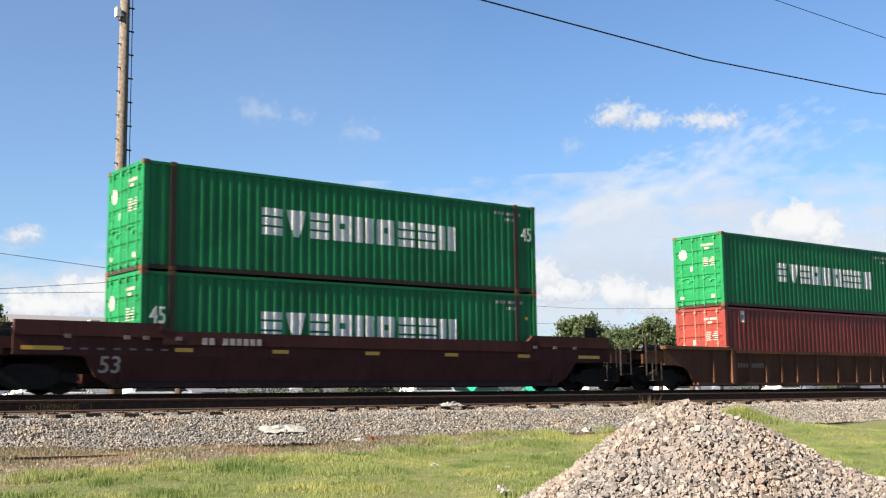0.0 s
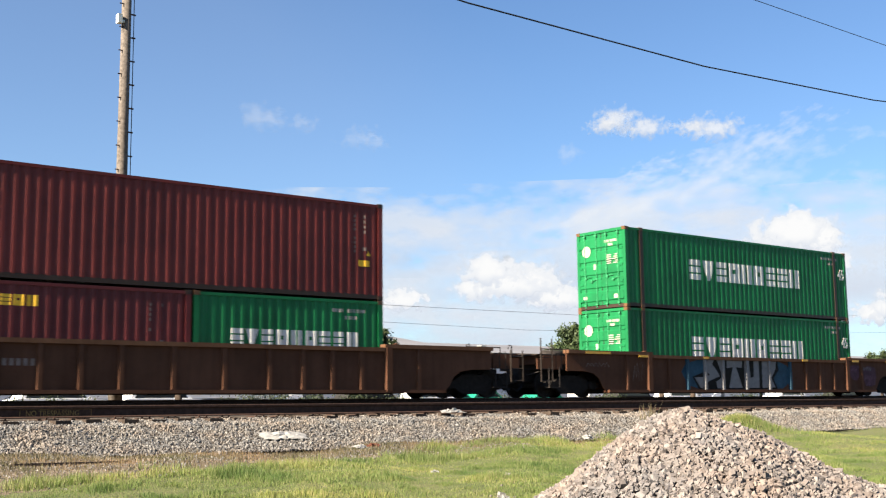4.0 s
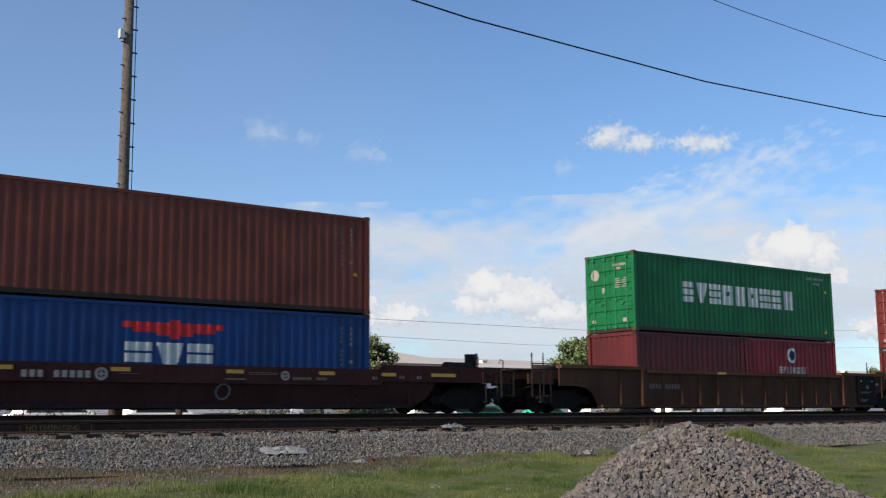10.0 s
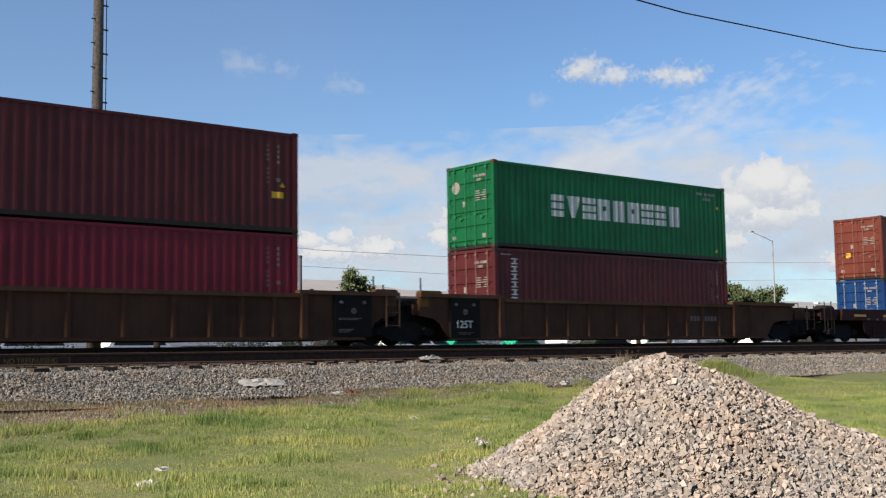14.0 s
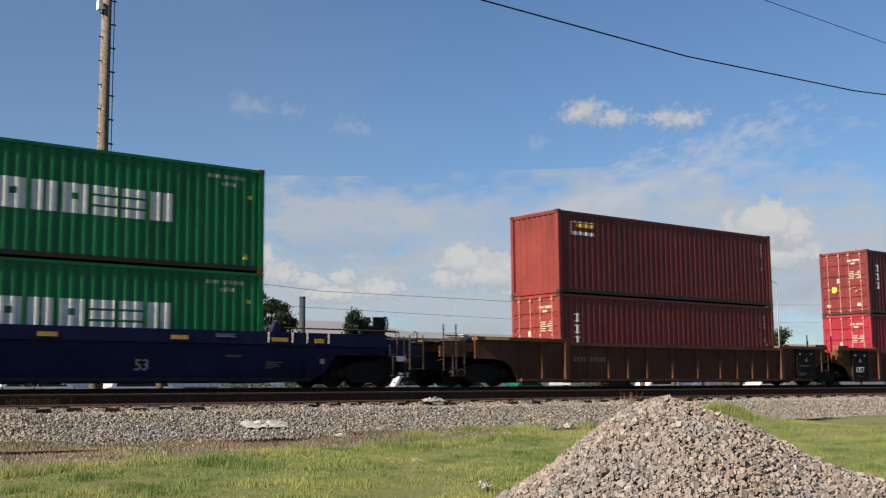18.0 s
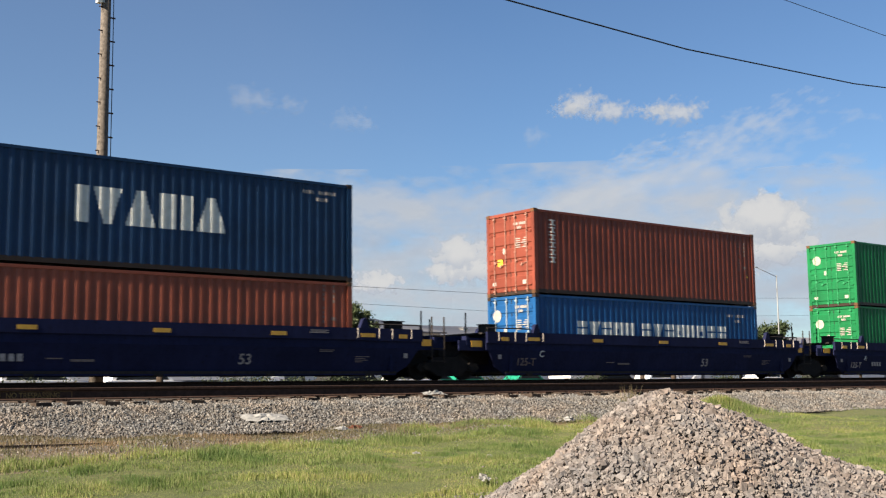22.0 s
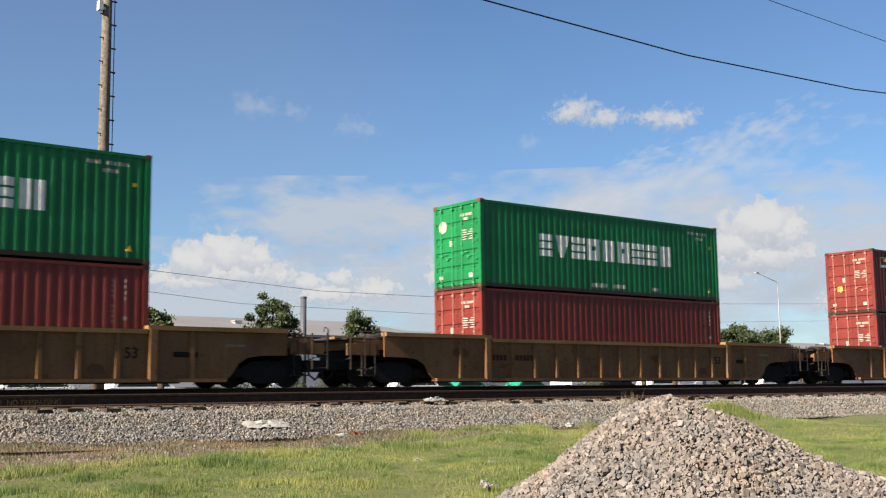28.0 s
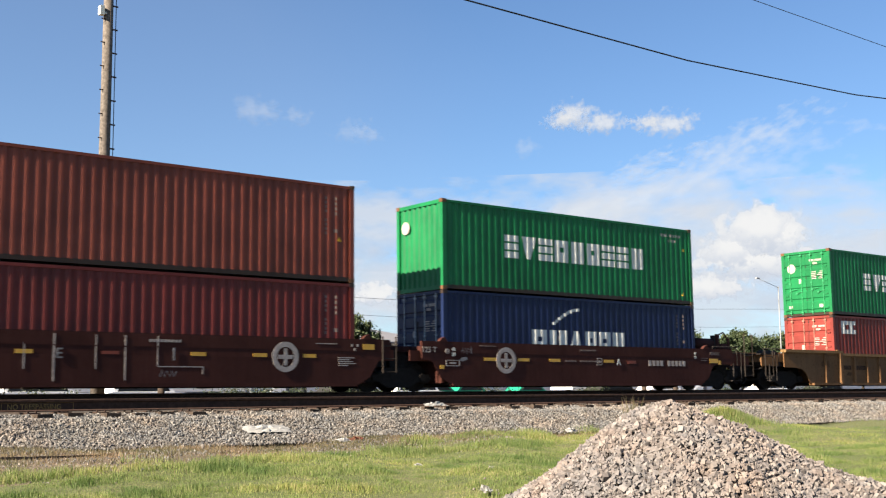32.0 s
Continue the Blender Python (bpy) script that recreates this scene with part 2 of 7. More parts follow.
def thing(name, label, category, m=None, group="", kind=""):
    ob = new(name)
    ob.empty_display_size = 0.2
    if m is not None:
        ob.matrix_basis = m
    return tagged(ob, label, category, group, kind)


TEXTS = {}


def lettering(text, height, material, depth=0.004):
    """A mesh of the built-in font, upright in the xz plane and facing -y, its lower left corner at the origin."""
    key = (text, height, material.name)
    if key not in TEXTS:
        cu = bpy.data.curves.new("lettering", "FONT")
        cu.body, cu.size, cu.extrude, cu.offset = text, height * 1.37, depth, height * 0.012
        ob = bpy.data.objects.new("lettering", cu)
        scene.collection.objects.link(ob)
        dg = bpy.context.evaluated_depsgraph_get()
        me = bpy.data.meshes.new_from_object(ob.evaluated_get(dg))
        bpy.data.objects.remove(ob)
        me.transform(Matrix.Rotation(radians(90), 4, "X"))
        me.materials.clear()
        me.materials.append(material)
        TEXTS[key] = me
    return TEXTS[key]


# ---- shipping containers ----
PITCH, DEEP = 0.278, 0.036


def wave(length, margin=0.16):
    """Break points (x, depth) of a corrugated panel between the corner posts."""
    n = int((length - 2 * margin) / PITCH)
    step = (length - 2 * margin) / n
    out = [(margin, DEEP)]
    for i in range(n):
        x = margin + i * step
        out += [(x + step * 0.15, DEEP), (x + step * 0.35, 0.0), (x + step * 0.65, 0.0), (x + step * 0.85, DEEP)]
    return out + [(length - margin, DEEP)]


def wave_at(w, x):
    for (xa, a), (xb, c) in zip(w, w[1:]):
        if xa <= x <= xb:
            return a + (c - a) * (x - xa) / max(1e-6, xb - xa)
    return DEEP


def sheet(b, w, z0, z1, y, sign=1, skin=0.0):
    """A corrugated sheet; sign says which way the hollows go."""
    i = len(b.v)
    for x, d in w:
        b.v += [(x, y + sign * d - skin, z0), (x, y + sign * d - skin, z1)]
    for j in range(len(w) - 1):
        k = i + 2 * j
        b.f.append((k, k + 2, k + 3, k + 1))


def decal(b, w, x0, x1, z0, z1, y=0.012, skin=0.004):
    """A painted rectangle that follows the corrugation."""
    pts = [(x0, wave_at(w, x0))] + [p for p in w if x0 < p[0] < x1] + [(x1, wave_at(w, x1))]
    sheet(b, pts, z0, z1, y, 1, skin)


def block_word(w, x, z, height, widths, gap=0.12, order=(0, 1, 0, 2, 3, 2, 0, 0, 3)):
    """A row of plain shapes in place of a trade name: three bars, a wedge, a pierced block or a split block by turns."""
    for i, width in enumerate(widths):
        b, x1 = Build(), x + width
        kind = order[i % len(order)]
        if kind == 0:
            for z0, z1 in ((0, 0.28), (0.36, 0.64), (0.72, 1)):
                decal(b, w, x, x1, z + height * z0, z + height * z1)
        elif kind in (1, 4):
            for k in range(8):
                e = width * 0.34 * ((7 - k) if kind == 1 else k) / 7
                decal(b, w, x + e, x1 - e, z + height * k / 8, z + height * (k + 1) / 8)
        elif kind == 2:
            decal(b, w, x, x1, z, z + height * 0.46)
            decal(b, w, x, x + width * 0.36, z + height * 0.46, z + height * 0.68)
            decal(b, w, x1 - width * 0.36, x1, z + height * 0.46, z + height * 0.68)
            decal(b, w, x, x1, z + height * 0.68, z + height)
        elif kind == 5:
            decal(b, w, x, x1, z, z + height)
        else:
            decal(b, w, x, x + width * 0.44, z, z + height)
            decal(b, w, x1 - width * 0.44, x1, z, z + height)
        x = x1 + gap
        yield b


PANELS = {}


def shared(key, make):
    if key not in PANELS:
        PANELS[key] = make()
    return PANELS[key]


def container(x, length, z, height, paint_key, marks=(), doors=True, label="", end_mark="dots"):
    """A steel box container; its near lower corner at its tail end stands at x, z."""
    mat, W = M[paint_key], 2.438
    ob = thing("shipping_container", label, "container", group="containers on the train")
    w = wave(length)
    key = (length, height, paint_key)

    def side(y, sign):
        b = Build()
        sheet(b, w, 0.14, height - 0.1, y, sign)
        return b.mesh("side_panel", mat)
    part("side_panel", shared(("near", *key), lambda: side(0.012, 1)), None, ob)
    part("side_panel", shared(("far", *key), lambda: side(W - 0.012, -1)), None, ob)
    part("top_rail", shared(("tr", *key), lambda: Build().box(0.16, length - 0.16, 0, 0.06, height - 0.11, height - 0.028).mesh("top_rail", mat)), None, ob)
    part("top_rail", PANELS[("tr", *key)], None, ob, at=(0, W - 0.06, 0))
    part("bottom_rail", shared(("br", *key), lambda: Build().box(0.16, length - 0.16, 0.012, 0.06, 0.034, 0.16).mesh("bottom_rail", M["dark_frame"])), None, ob)
    part("bottom_rail", PANELS[("br", *key)], None, ob, at=(0, W - 0.05, 0))
    part("roof_panel", shared(("roof", length, height), lambda: Build().box(0.05, length - 0.05, 0.06, W - 0.06, height - 0.06, height - 0.03).mesh("roof_panel", M["roof"])), None, ob)
    part("floor_panel", shared(("floor", length), lambda: Build().box(0.05, length - 0.05, 0.05, W - 0.05, 0.05, 0.13).mesh("floor_panel", M["dark_frame"])), None, ob)
    post = shared(("post", height, paint_key), lambda: Build().box(0, 0.16, 0, 0.14, 0.118, height - 0.118).mesh("corner_post", mat))
    cast = shared(("cast", paint_key), lambda: Build().box(-0.003, 0.175, -0.003, 0.16, 0, 0.118).box(0.05, 0.12, -0.006, 0, 0.035, 0.085).mesh("corner_casting", M["casting"] if paint_key in ("green", "orange", "russet") else M["dark_frame"]))
    ends = [0, length - 0.16]
    if length > 13:
        ends += [0.76, length - 0.92]
    for px in ends:
        for py in (0, W - 0.14):
            part("corner_post", post if px in (0, length - 0.16) else shared(("inner_post", height), lambda: Build().box(0, 0.16, -0.004, 0.14, 0.118, height - 0.118).mesh("corner_post", M["dark_frame"])), None, ob, at=(px, py, 0))
            for pz in (0, height - 0.118):
                part("corner_casting", cast, None, ob, at=(px - 0.006, py if py == 0 else W - 0.157, pz))
    part("end_panel", shared(("end", *key), lambda: end_panel(W, height, mat)), None, ob, at=(length - 0.03, 0, 0))
    rod_mat = M["green_rod"] if paint_key == "green" else M["pale_rod"] if paint_key in ("blue", "royal", "teal", "navy") else M["dusty_rod"]
    if doors:
        for k in range(2):
            d = part("door", shared(("door", *key), lambda: door_leaf(W, height, mat)), None, ob, at=(0.03, 0.145 + k * (W / 2 - 0.14), 0))
            for hz in (0.3, 0.9, 1.5, 2.1):
                part("hinge", shared(("hinge", paint_key), lambda: Build().box(-0.05, -0.028, 0, 0.15, 0, 0.07).mesh("hinge", mat)), None, d, at=(0, 0.0 if k == 0 else W / 2 - 0.30, hz))
            for r in (0.22, 0.80):
                rod = part("lock_rod", shared(("rod", height, rod_mat.name), lambda: Build().tube([(0, 0, 0.06), (0, 0, height - 0.07)], 0.019, 6).box(-0.03, 0.03, -0.05, 0.05, 0.14, 0.2).box(-0.03, 0.03, -0.05, 0.05, height - 0.22, height - 0.16).box(-0.02, 0.03, -0.04, 0.04, height * 0.5, height * 0.5 + 0.06).mesh("lock_rod", rod_mat)), None, d, at=(-0.045, r, 0))
            for r, hz in ((0.22, 1.05), (0.80, 1.18)):
                part("handle", shared(("handle", rod_mat.name), lambda: Build().tube([(0, 0.02, 0.02), (-0.02, 0.14, 0.035), (-0.02, 0.28, -0.03), (-0.01, 0.38, -0.035)], 0.014, 5).box(-0.02, 0.03, 0.27, 0.34, -0.07, 0.03).mesh("handle", rod_mat)), None, d, at=(-0.05, r - 0.06 if r < 0.5 else r - 0.34, hz))
        part("door_seal", shared(("seal", height), lambda: Build().box(0, 0.02, W / 2 - 0.015, W / 2 + 0.015, 0.14, height - 0.14).mesh("door_seal", M["gasket"])), None, ob, at=(0.02, 0, 0))
        part("door_header", shared(("header", height, paint_key), lambda: Build().box(0.0, 0.10, 0.165, W - 0.165, height - 0.118, height - 0.012).mesh("door_header", mat)), None, ob)
        part("door_sill", shared(("sill", paint_key), lambda: Build().box(0.0, 0.10, 0.165, W - 0.165, 0.012, 0.125).mesh("door_sill", M["dark_frame"])), None, ob)
        # on the near leaf an identity line, a short code and a block of weights; on the far leaf two small plates
        b, top_ = Build(), height * 0.86
        for k in range(11):
            if k != 4:
                b.box(-0.008, 0.0, 0.97 - 0.056 * k, 1.01 - 0.056 * k, top_ - 0.09, top_)
        for k in range(4):
            b.box(-0.008, 0.0, 0.80 - 0.056 * k, 0.84 - 0.056 * k, top_ - 0.23, top_ - 0.14)
        for k in range(5):
            b.box(-0.008, 0.0, 0.70, 0.96, height * 0.66 - 0.075 * k, height * 0.66 - 0.075 * k + 0.032)
            b.box(-0.008, 0.0, 0.36, 0.36 + 0.16 + 0.07 * ((k * 7) % 3), height * 0.66 - 0.075 * k, height * 0.66 - 0.075 * k + 0.032)
        for y0, y1, z0, z1 in ((1.45, 1.58, 0.50, 0.57), (1.96, 2.14, 0.13, 0.17), (0.42, 0.60, 0.12, 0.17)):
            b.box(-0.008, 0.0, y0, y1, z0 * height, z1 * height)
        tagged(part("marking", b, M["faint"], ob, "small pale stencilled lines", at=(-0.004, 0, 0)), kind="stuff")
        if paint_key in ("maroon", "wine", "russet", "orange", "red", "crimson", "claret"):
            part("placard", Build().box(-0.012, 0, 1.62, 1.86, 0.36 * height, 0.44 * height), M["amber"], ob, "square yellow placard", at=(0.010, 0, 0))
    else:
        part("end_panel", shared(("front", *key), lambda: end_panel(W, height, mat)), None, ob, at=(0.03, 0, 0))
    if end_mark == "disc":
        ring = Build()
        ring.disc((0, 0), 0.21, -0.006, 0.0, 20)
        part("round_emblem", ring, M["faint"], ob, "round white emblem", at=Matrix.Translation((-0.004, W - 0.50, height * 0.74)) @ pose(0, 0, 0, 0, 0, -90))
    for kind, *a in marks:
        b = Build()
        if kind == "word":
            wx, wz, hh, widths, mk, gap, *order = a
            for b in block_word(w, wx, wz, hh, widths, gap, *order):
                part("painted_block", b, M[mk], ob)
        elif kind == "disc":
            mk, cx_, cz_, r_, skin_ = a
            for k in range(12):
                z0, z1 = r_ * (k / 6 - 1), r_ * ((k + 1) / 6 - 1)
                e = math.sqrt(max(0.0, r_ * r_ - ((z0 + z1) / 2) ** 2))
                decal(b, w, cx_ - e, cx_ + e, cz_ + z0, cz_ + z1, skin=skin_)
            part("round_emblem", b, M[mk], ob)
        elif kind == "bars":
            mk, rects = a
            for r in rects:
                decal(b, w, *r)
            tagged(part("marking", b, M[mk], ob), kind="stuff")
        elif kind == "text":
            text, tx, tz, hh, mk = a
            part("number", lettering(text, hh, M[mk]), None, ob, "painted number", at=Matrix.Translation((tx, -0.006, tz)) @ Matrix.Diagonal((0.72, 1, 1, 1)))
    ob.matrix_basis = Matrix.Translation((x, 27.5, z + EYE))
    return ob


def end_panel(W, height, mat):
    b, w = Build(), []
    n = 8
    step = (W - 0.28) / n
    for i in range(n):
        y = 0.14 + i * step
        w += [(y + step * 0.1, 0.045), (y + step * 0.32, 0.0), (y + step * 0.68, 0.0), (y + step * 0.9, 0.045)]
    w = [(0.14, 0.045)] + w + [(W - 0.14, 0.045)]
    for y, d in w:
        b.v += [(d, y, 0.12), (d, y, height - 0.1)]
    for j in range(len(w) - 1):
        b.f.append((2 * j, 2 * j + 1, 2 * j + 3, 2 * j + 2))
    b.box(-0.02, 0.06, 0.14, W - 0.14, 0.01, 0.14).box(-0.02, 0.06, 0.14, W - 0.14, height - 0.13, height - 0.012)
    return b.mesh("end_panel", mat)


def door_leaf(W, height, mat):
    """A door leaf pressed into five raised panels."""
    wd, n = W / 2 - 0.15, 5
    step = (height - 0.45) / n
    line = [(0.05, 0.14), (0.05, height - 0.14), (0.0, height - 0.14)]
    for i in reversed(range(n)):
        z = 0.24 + i * step
        line += [(0.0, z + step - 0.07), (-0.03, z + step - 0.11), (-0.03, z + 0.07), (0.0, z + 0.03)]
    line.append((0.0, 0.14))
    return Build().prism(line, 0, wd).mesh("door", mat)


# ---- well cars ----
def truck(parent, du):
    """A two-axle freight truck under a car; du is its place along the car."""
    frame_mesh = shared("truck_frame", lambda: Build().prism([(-1.25, 0.36), (-1.1, 0.26), (-0.75, 0.30), (-0.42, 0.12), (0.42, 0.12), (0.75, 0.30), (1.1, 0.26), (1.25, 0.36),
                                                             (1.15, 0.52), (0.8, 0.52), (0.45, 0.72), (-0.45, 0.72), (-0.8, 0.52), (-1.15, 0.52)], 0, 0.16).mesh("side_frame", M["truck_black"]))
    tr = part("truck", shared("bolster", lambda: Build().box(-0.2, 0.2, -1.0, 1.0, 0.45, 0.75).box(-0.35, 0.35, -0.3, 0.3, 0.7, 0.9).mesh("truck", M["truck_black"])), None, parent, at=(du, 0, RAIL))
    for y in (-1.12, 0.96):
        part("side_frame", frame_mesh, None, tr, at=(0, y, 0))
    for y in (-1.1, 0.98):
        for sx in (-0.2, 0.0, 0.2):
            part("spring", shared("spring", lambda: Build().tube([(0, 0, 0.2), (0, 0, 0.45)], 0.065, 8).mesh("spring", M["truck_black"])), None, tr, at=(sx, y + 0.045, 0))
        for sx in (-0.89, 0.89):
            part("bearing_cap", shared("bearing", lambda: Build().disc((0, 0), 0.12, -0.06, 0.04, 12).mesh("bearing_cap", M["truck_black"])), None, tr, at=(sx, y, 0.42))
    for sx in (-0.89, 0.89):
        wheelset = shared("wheelset", lambda: Build().disc((0, 0), 0.42, -0.78, -0.65, 28, 0.33).disc((0, 0), 0.34, -0.75, -0.69, 20).disc((0, 0), 0.42, 0.65, 0.78, 28, 0.33).disc((0, 0), 0.34, 0.69, 0.75, 20)
                          .disc((0, 0), 0.085, -1.0, 1.0, 12).box(0.12, 0.2, -0.77, -0.745, -0.03, 0.03).box(-0.2, -0.12, -0.77, -0.745, -0.03, 0.03).mesh("wheelset", M["wheel"]))
        WHEELS.append(part("wheelset", wheelset, None, tr, at=(sx, 0, 0.42)))
    return tr


RAIL, WHEELS, TRAIN, TUCK = 0.20, [], [], 0.25
SIDE, MID = 27.18, 28.72


def ladder(parent, x, y, low, high, wide, key="ladder"):
    """Two uprights, each a part, with rungs."""
    for gx in (0.0, wide):
        part("upright", shared(("upright", low, high, key), lambda: Build().tube([(0, 0, low), (0, 0, high)], 0.024, 6).mesh("upright", M[key])), None, parent, at=(x + gx, y, 0))
    for gz in (low + 0.04, low + 0.42, low + 0.80):
        part("rung", shared(("rung", wide, key), lambda: Build().tube([(0, 0, 0), (wide, 0, 0)], 0.018, 6).mesh("rung", M[key])), None, parent, at=(x, y, gz))


# sweeps of a spray can, each a line in a unit square
STROKES = dict(
    C=[[(0.75, 0.5), (0.55, 0.95), (0.2, 0.9), (0.02, 0.5), (0.12, 0.08), (0.6, 0.02), (0.97, 0.35)], [(0.32, 0.6), (0.52, 0.95)]],
    K=[[(0.0, 0.88), (0.25, 0.55), (0.42, 0.08)], [(0.6, 1.0), (0.36, 0.6), (0.98, 0.05)], [(0.36, 0.6), (0.9, 0.66), (0.6, 1.0)]],
    A=[[(0.05, 0.85), (0.3, 0.5), (0.42, 0.1)], [(0.62, 1.0), (0.8, 0.5), (0.95, 0.02)], [(0.62, 1.0), (0.35, 0.48), (0.85, 0.5)]],
    B=[[(0.45, 0.56), (0.08, 0.38), (0.12, 0.06), (0.65, 0.02), (0.95, 0.25), (0.88, 0.52), (0.45, 0.56)], [(0.1, 0.66), (0.6, 1.0), (0.78, 0.7), (0.1, 0.66)]],
    U=[[(0.05, 0.95), (0.25, 0.25), (0.55, 0.02), (0.95, 0.3), (0.88, 0.95)], [(0.32, 0.92), (0.45, 0.35), (0.6, 0.25), (0.72, 0.4), (0.68, 0.95)]],
    P=[[(0.25, 0.0), (0.25, 1.0)], [(0.05, 0.04), (0.6, 0.04)], [(0.25, 0.95), (0.75, 0.92), (0.92, 0.72), (0.72, 0.5), (0.3, 0.48)]],
    E=[[(0.15, 0.0), (0.18, 1.0)], [(0.1, 0.06), (0.98, 0.08)], [(0.18, 0.52), (0.7, 0.5)], [(0.1, 0.95), (0.95, 0.92)]],
    R=[[(0.15, 0.0), (0.2, 1.0)], [(0.2, 0.95), (0.62, 0.92), (0.74, 0.72), (0.6, 0.52), (0.2, 0.5)], [(0.5, 0.5), (0.95, 0.02)]],
    S=[[(0.92, 0.92), (0.25, 0.95), (0.12, 0.7), (0.2, 0.52), (0.85, 0.5), (0.88, 0.1), (0.08, 0.06)]])


def ribbon(line, half):
    """One painted sweep: a band of even width along bent points, in the xz plane."""
    b, pts = Build(), [Vector((x, 0, z)) for x, z in line]
    for i, p in enumerate(pts):
        d = (pts[min(i + 1, len(pts) - 1)] - pts[max(i - 1, 0)]).normalized()
        side = Vector((-d.z, 0, d.x)) * half
        b.v += [tuple(p - side), tuple(p + side)]
    b.f = [(2 * i, 2 * i + 2, 2 * i + 3, 2 * i + 1) for i in range(len(pts) - 1)]
    return b


def well_car(u, kind, front, back, ends, label, marks=()):
    """A container well car. u: its middle; front, back: half lengths to the couplings; ends: 'T' own truck, 'J' shares one truck that it carries, 'N' rests on its neighbour's."""
    look_ = dict(brown=("car_brown", "rib", 1.67), tan=("car_tan", "rib", 1.70), dark=("car_dark", "smooth", 1.78), low_dark=("car_dark", "smooth", 1.46), blue=("car_blue", "smooth", 1.72), oxide=("car_oxide", "smooth", 1.72))[kind]
    mat, style, top = M[look_[0]], look_[1], look_[2]
    short = kind == "oxide"
    ob = thing("well_car", label, "rail car", group="well cars of the train")
    body = 10.1 if not short else 7.95
    well = 7.6 if not short else 6.0
    rib_side = style == "rib"
    step = 6.06 if rib_side else 6.45 if not short else 5.6
    flank = 8.2 if rib_side else well
    lift = 0.10 if style == "rib" else 0.0 if kind in ("oxide", "blue") else 0.14 if kind == "low_dark" else 0.19
    band = 0.46 if kind == "low_dark" else 0.34
    tuck = 0.0 if kind == "oxide" else TUCK
    cut = {"T": 1.45, "J": 1.3 if kind == "blue" else 0.42, "N": 1.3 if kind == "blue" else 0.42}
    bl, br = -min(body, back - (0.6 if short else cut[ends[0]])), min(body, front - (0.6 if short else cut[ends[1]]))
    arch = [(flank, 0.38), (flank + 0.2, 0.55), (flank + 0.4, 0.85), (flank + 0.65, 1.0), (flank + 1.1, 1.07), (br, 1.08)]
    outline = arch + [(br, top + lift), (step, top + lift), (step - 0.15, top), (-step + 0.15, top), (-step, top + lift), (bl, top + lift), (bl, 1.08)] + [(-x, z) for x, z in reversed(arch[:-1])]
    near, far = SIDE - MID, MID - SIDE
    skin = 0.036 if kind == "oxide" else 0.11 if style == "rib" else 0.10
    for y, s in ((near + skin, 1), (far - skin - 0.04, -1)):
        if style == "rib":
            part("side_sheet", Build().prism(outline, y, y + 0.04), mat, ob)
            continue
        low = [(-well, 0.38), (well, 0.38), (well + 0.45, 0.62), (well + 0.75, 1.08), (well + 1.0, 1.15), (-well - 1.0, 1.15), (-well - 0.75, 1.08), (-well - 0.45, 0.62)]
        b = Build().prism(low, y, y + 0.04)
        b.v = [(vx, vy + s * tuck * (1.15 - vz), vz) for vx, vy, vz in b.v]
        part("side_sheet", b, mat, ob)
        part("side_sheet", Build().prism([(bl, 1.15), (br, 1.15), (br, top + lift), (step, top + lift), (step - 0.15, top), (-step + 0.15, top), (-step, top + lift), (bl, top + lift)], y, y + 0.04), mat, ob)
    deep = 0.26 if style == "rib" else 0.16
    chord = M["brown_chord" if kind == "brown" else "tan_chord"] if rib_side else mat
    for y0, y1 in ((near, near + deep), (far - deep, far)):
        b = Build()
        if style == "rib":
            b.box(-step + 0.1, step - 0.1, y0, y1, top - 0.11, top + 0.004)
            part("top_chord", b, chord, ob)
            b = Build().box(step - 0.1, br, y0, y1, top + lift - 0.11, top + lift + 0.004)
            part("top_chord", b, chord, ob)
            part("top_chord", Build().box(bl, -step + 0.1, y0, y1, top + lift - 0.11, top + lift + 0.004), chord, ob)
        else:
            b.box(-step + 0.1, step - 0.1, y0 + 0.03, y1 - 0.03, top - band, top + 0.004)
            part("top_chord", b, mat, ob)
            part("top_chord", Build().box(step - 0.1, br, y0 + 0.03, y1 - 0.03, top + lift - band - 0.02, top + lift + 0.004), mat, ob)
            part("top_chord", Build().box(bl, -step + 0.1, y0 + 0.03, y1 - 0.03, top + lift - band - 0.02, top + lift + 0.004), mat, ob)
        s = 0 if style == "rib" else (0.77 * tuck if y0 < 0 else -0.77 * tuck)
        part("bottom_sill", Build().box(-flank, flank, y0 + 0.01 + s, y1 - 0.01 + s, 0.355, 0.45), mat, ob)
    if rib_side:
        bent = [(-0.055, near + 0.026), (0.055, near + 0.026), (0.080, near + skin), (-0.080, near + skin)]
        rib = shared(("rib", kind), lambda: Build().prism(bent, 0.452, top - 0.112, "z").mesh("rib", mat))
        rib_far = shared(("rib_far", kind), lambda: Build().box(-0.06, 0.06, far - skin, far - skin + 0.06, 0.452, top - 0.112).mesh("rib", mat))
        sprayed = [m[1:] for m in marks if m[0] == "sprayed"]
        for x in (-5.04, -4.03, -3.04, -2.02, -0.90 if kind == "tan" else -0.62, 0.05 if kind == "tan" else 0.82, 1.14, 2.17, 3.22, 4.18, 5.17):
            if x == 1.14 and kind != "tan":
                continue
            key = [k for x0, x1, k in sprayed if x0 < x < x1]
            part("rib", shared(("rib", kind, key[0]), lambda: Build().prism(bent, 0.452, top - 0.112, "z").mesh("rib", M[key[0]])) if key else rib, None, ob, at=(x, 0, 0))
            part("rib", rib_far, None, ob, at=(x, 0, 0))
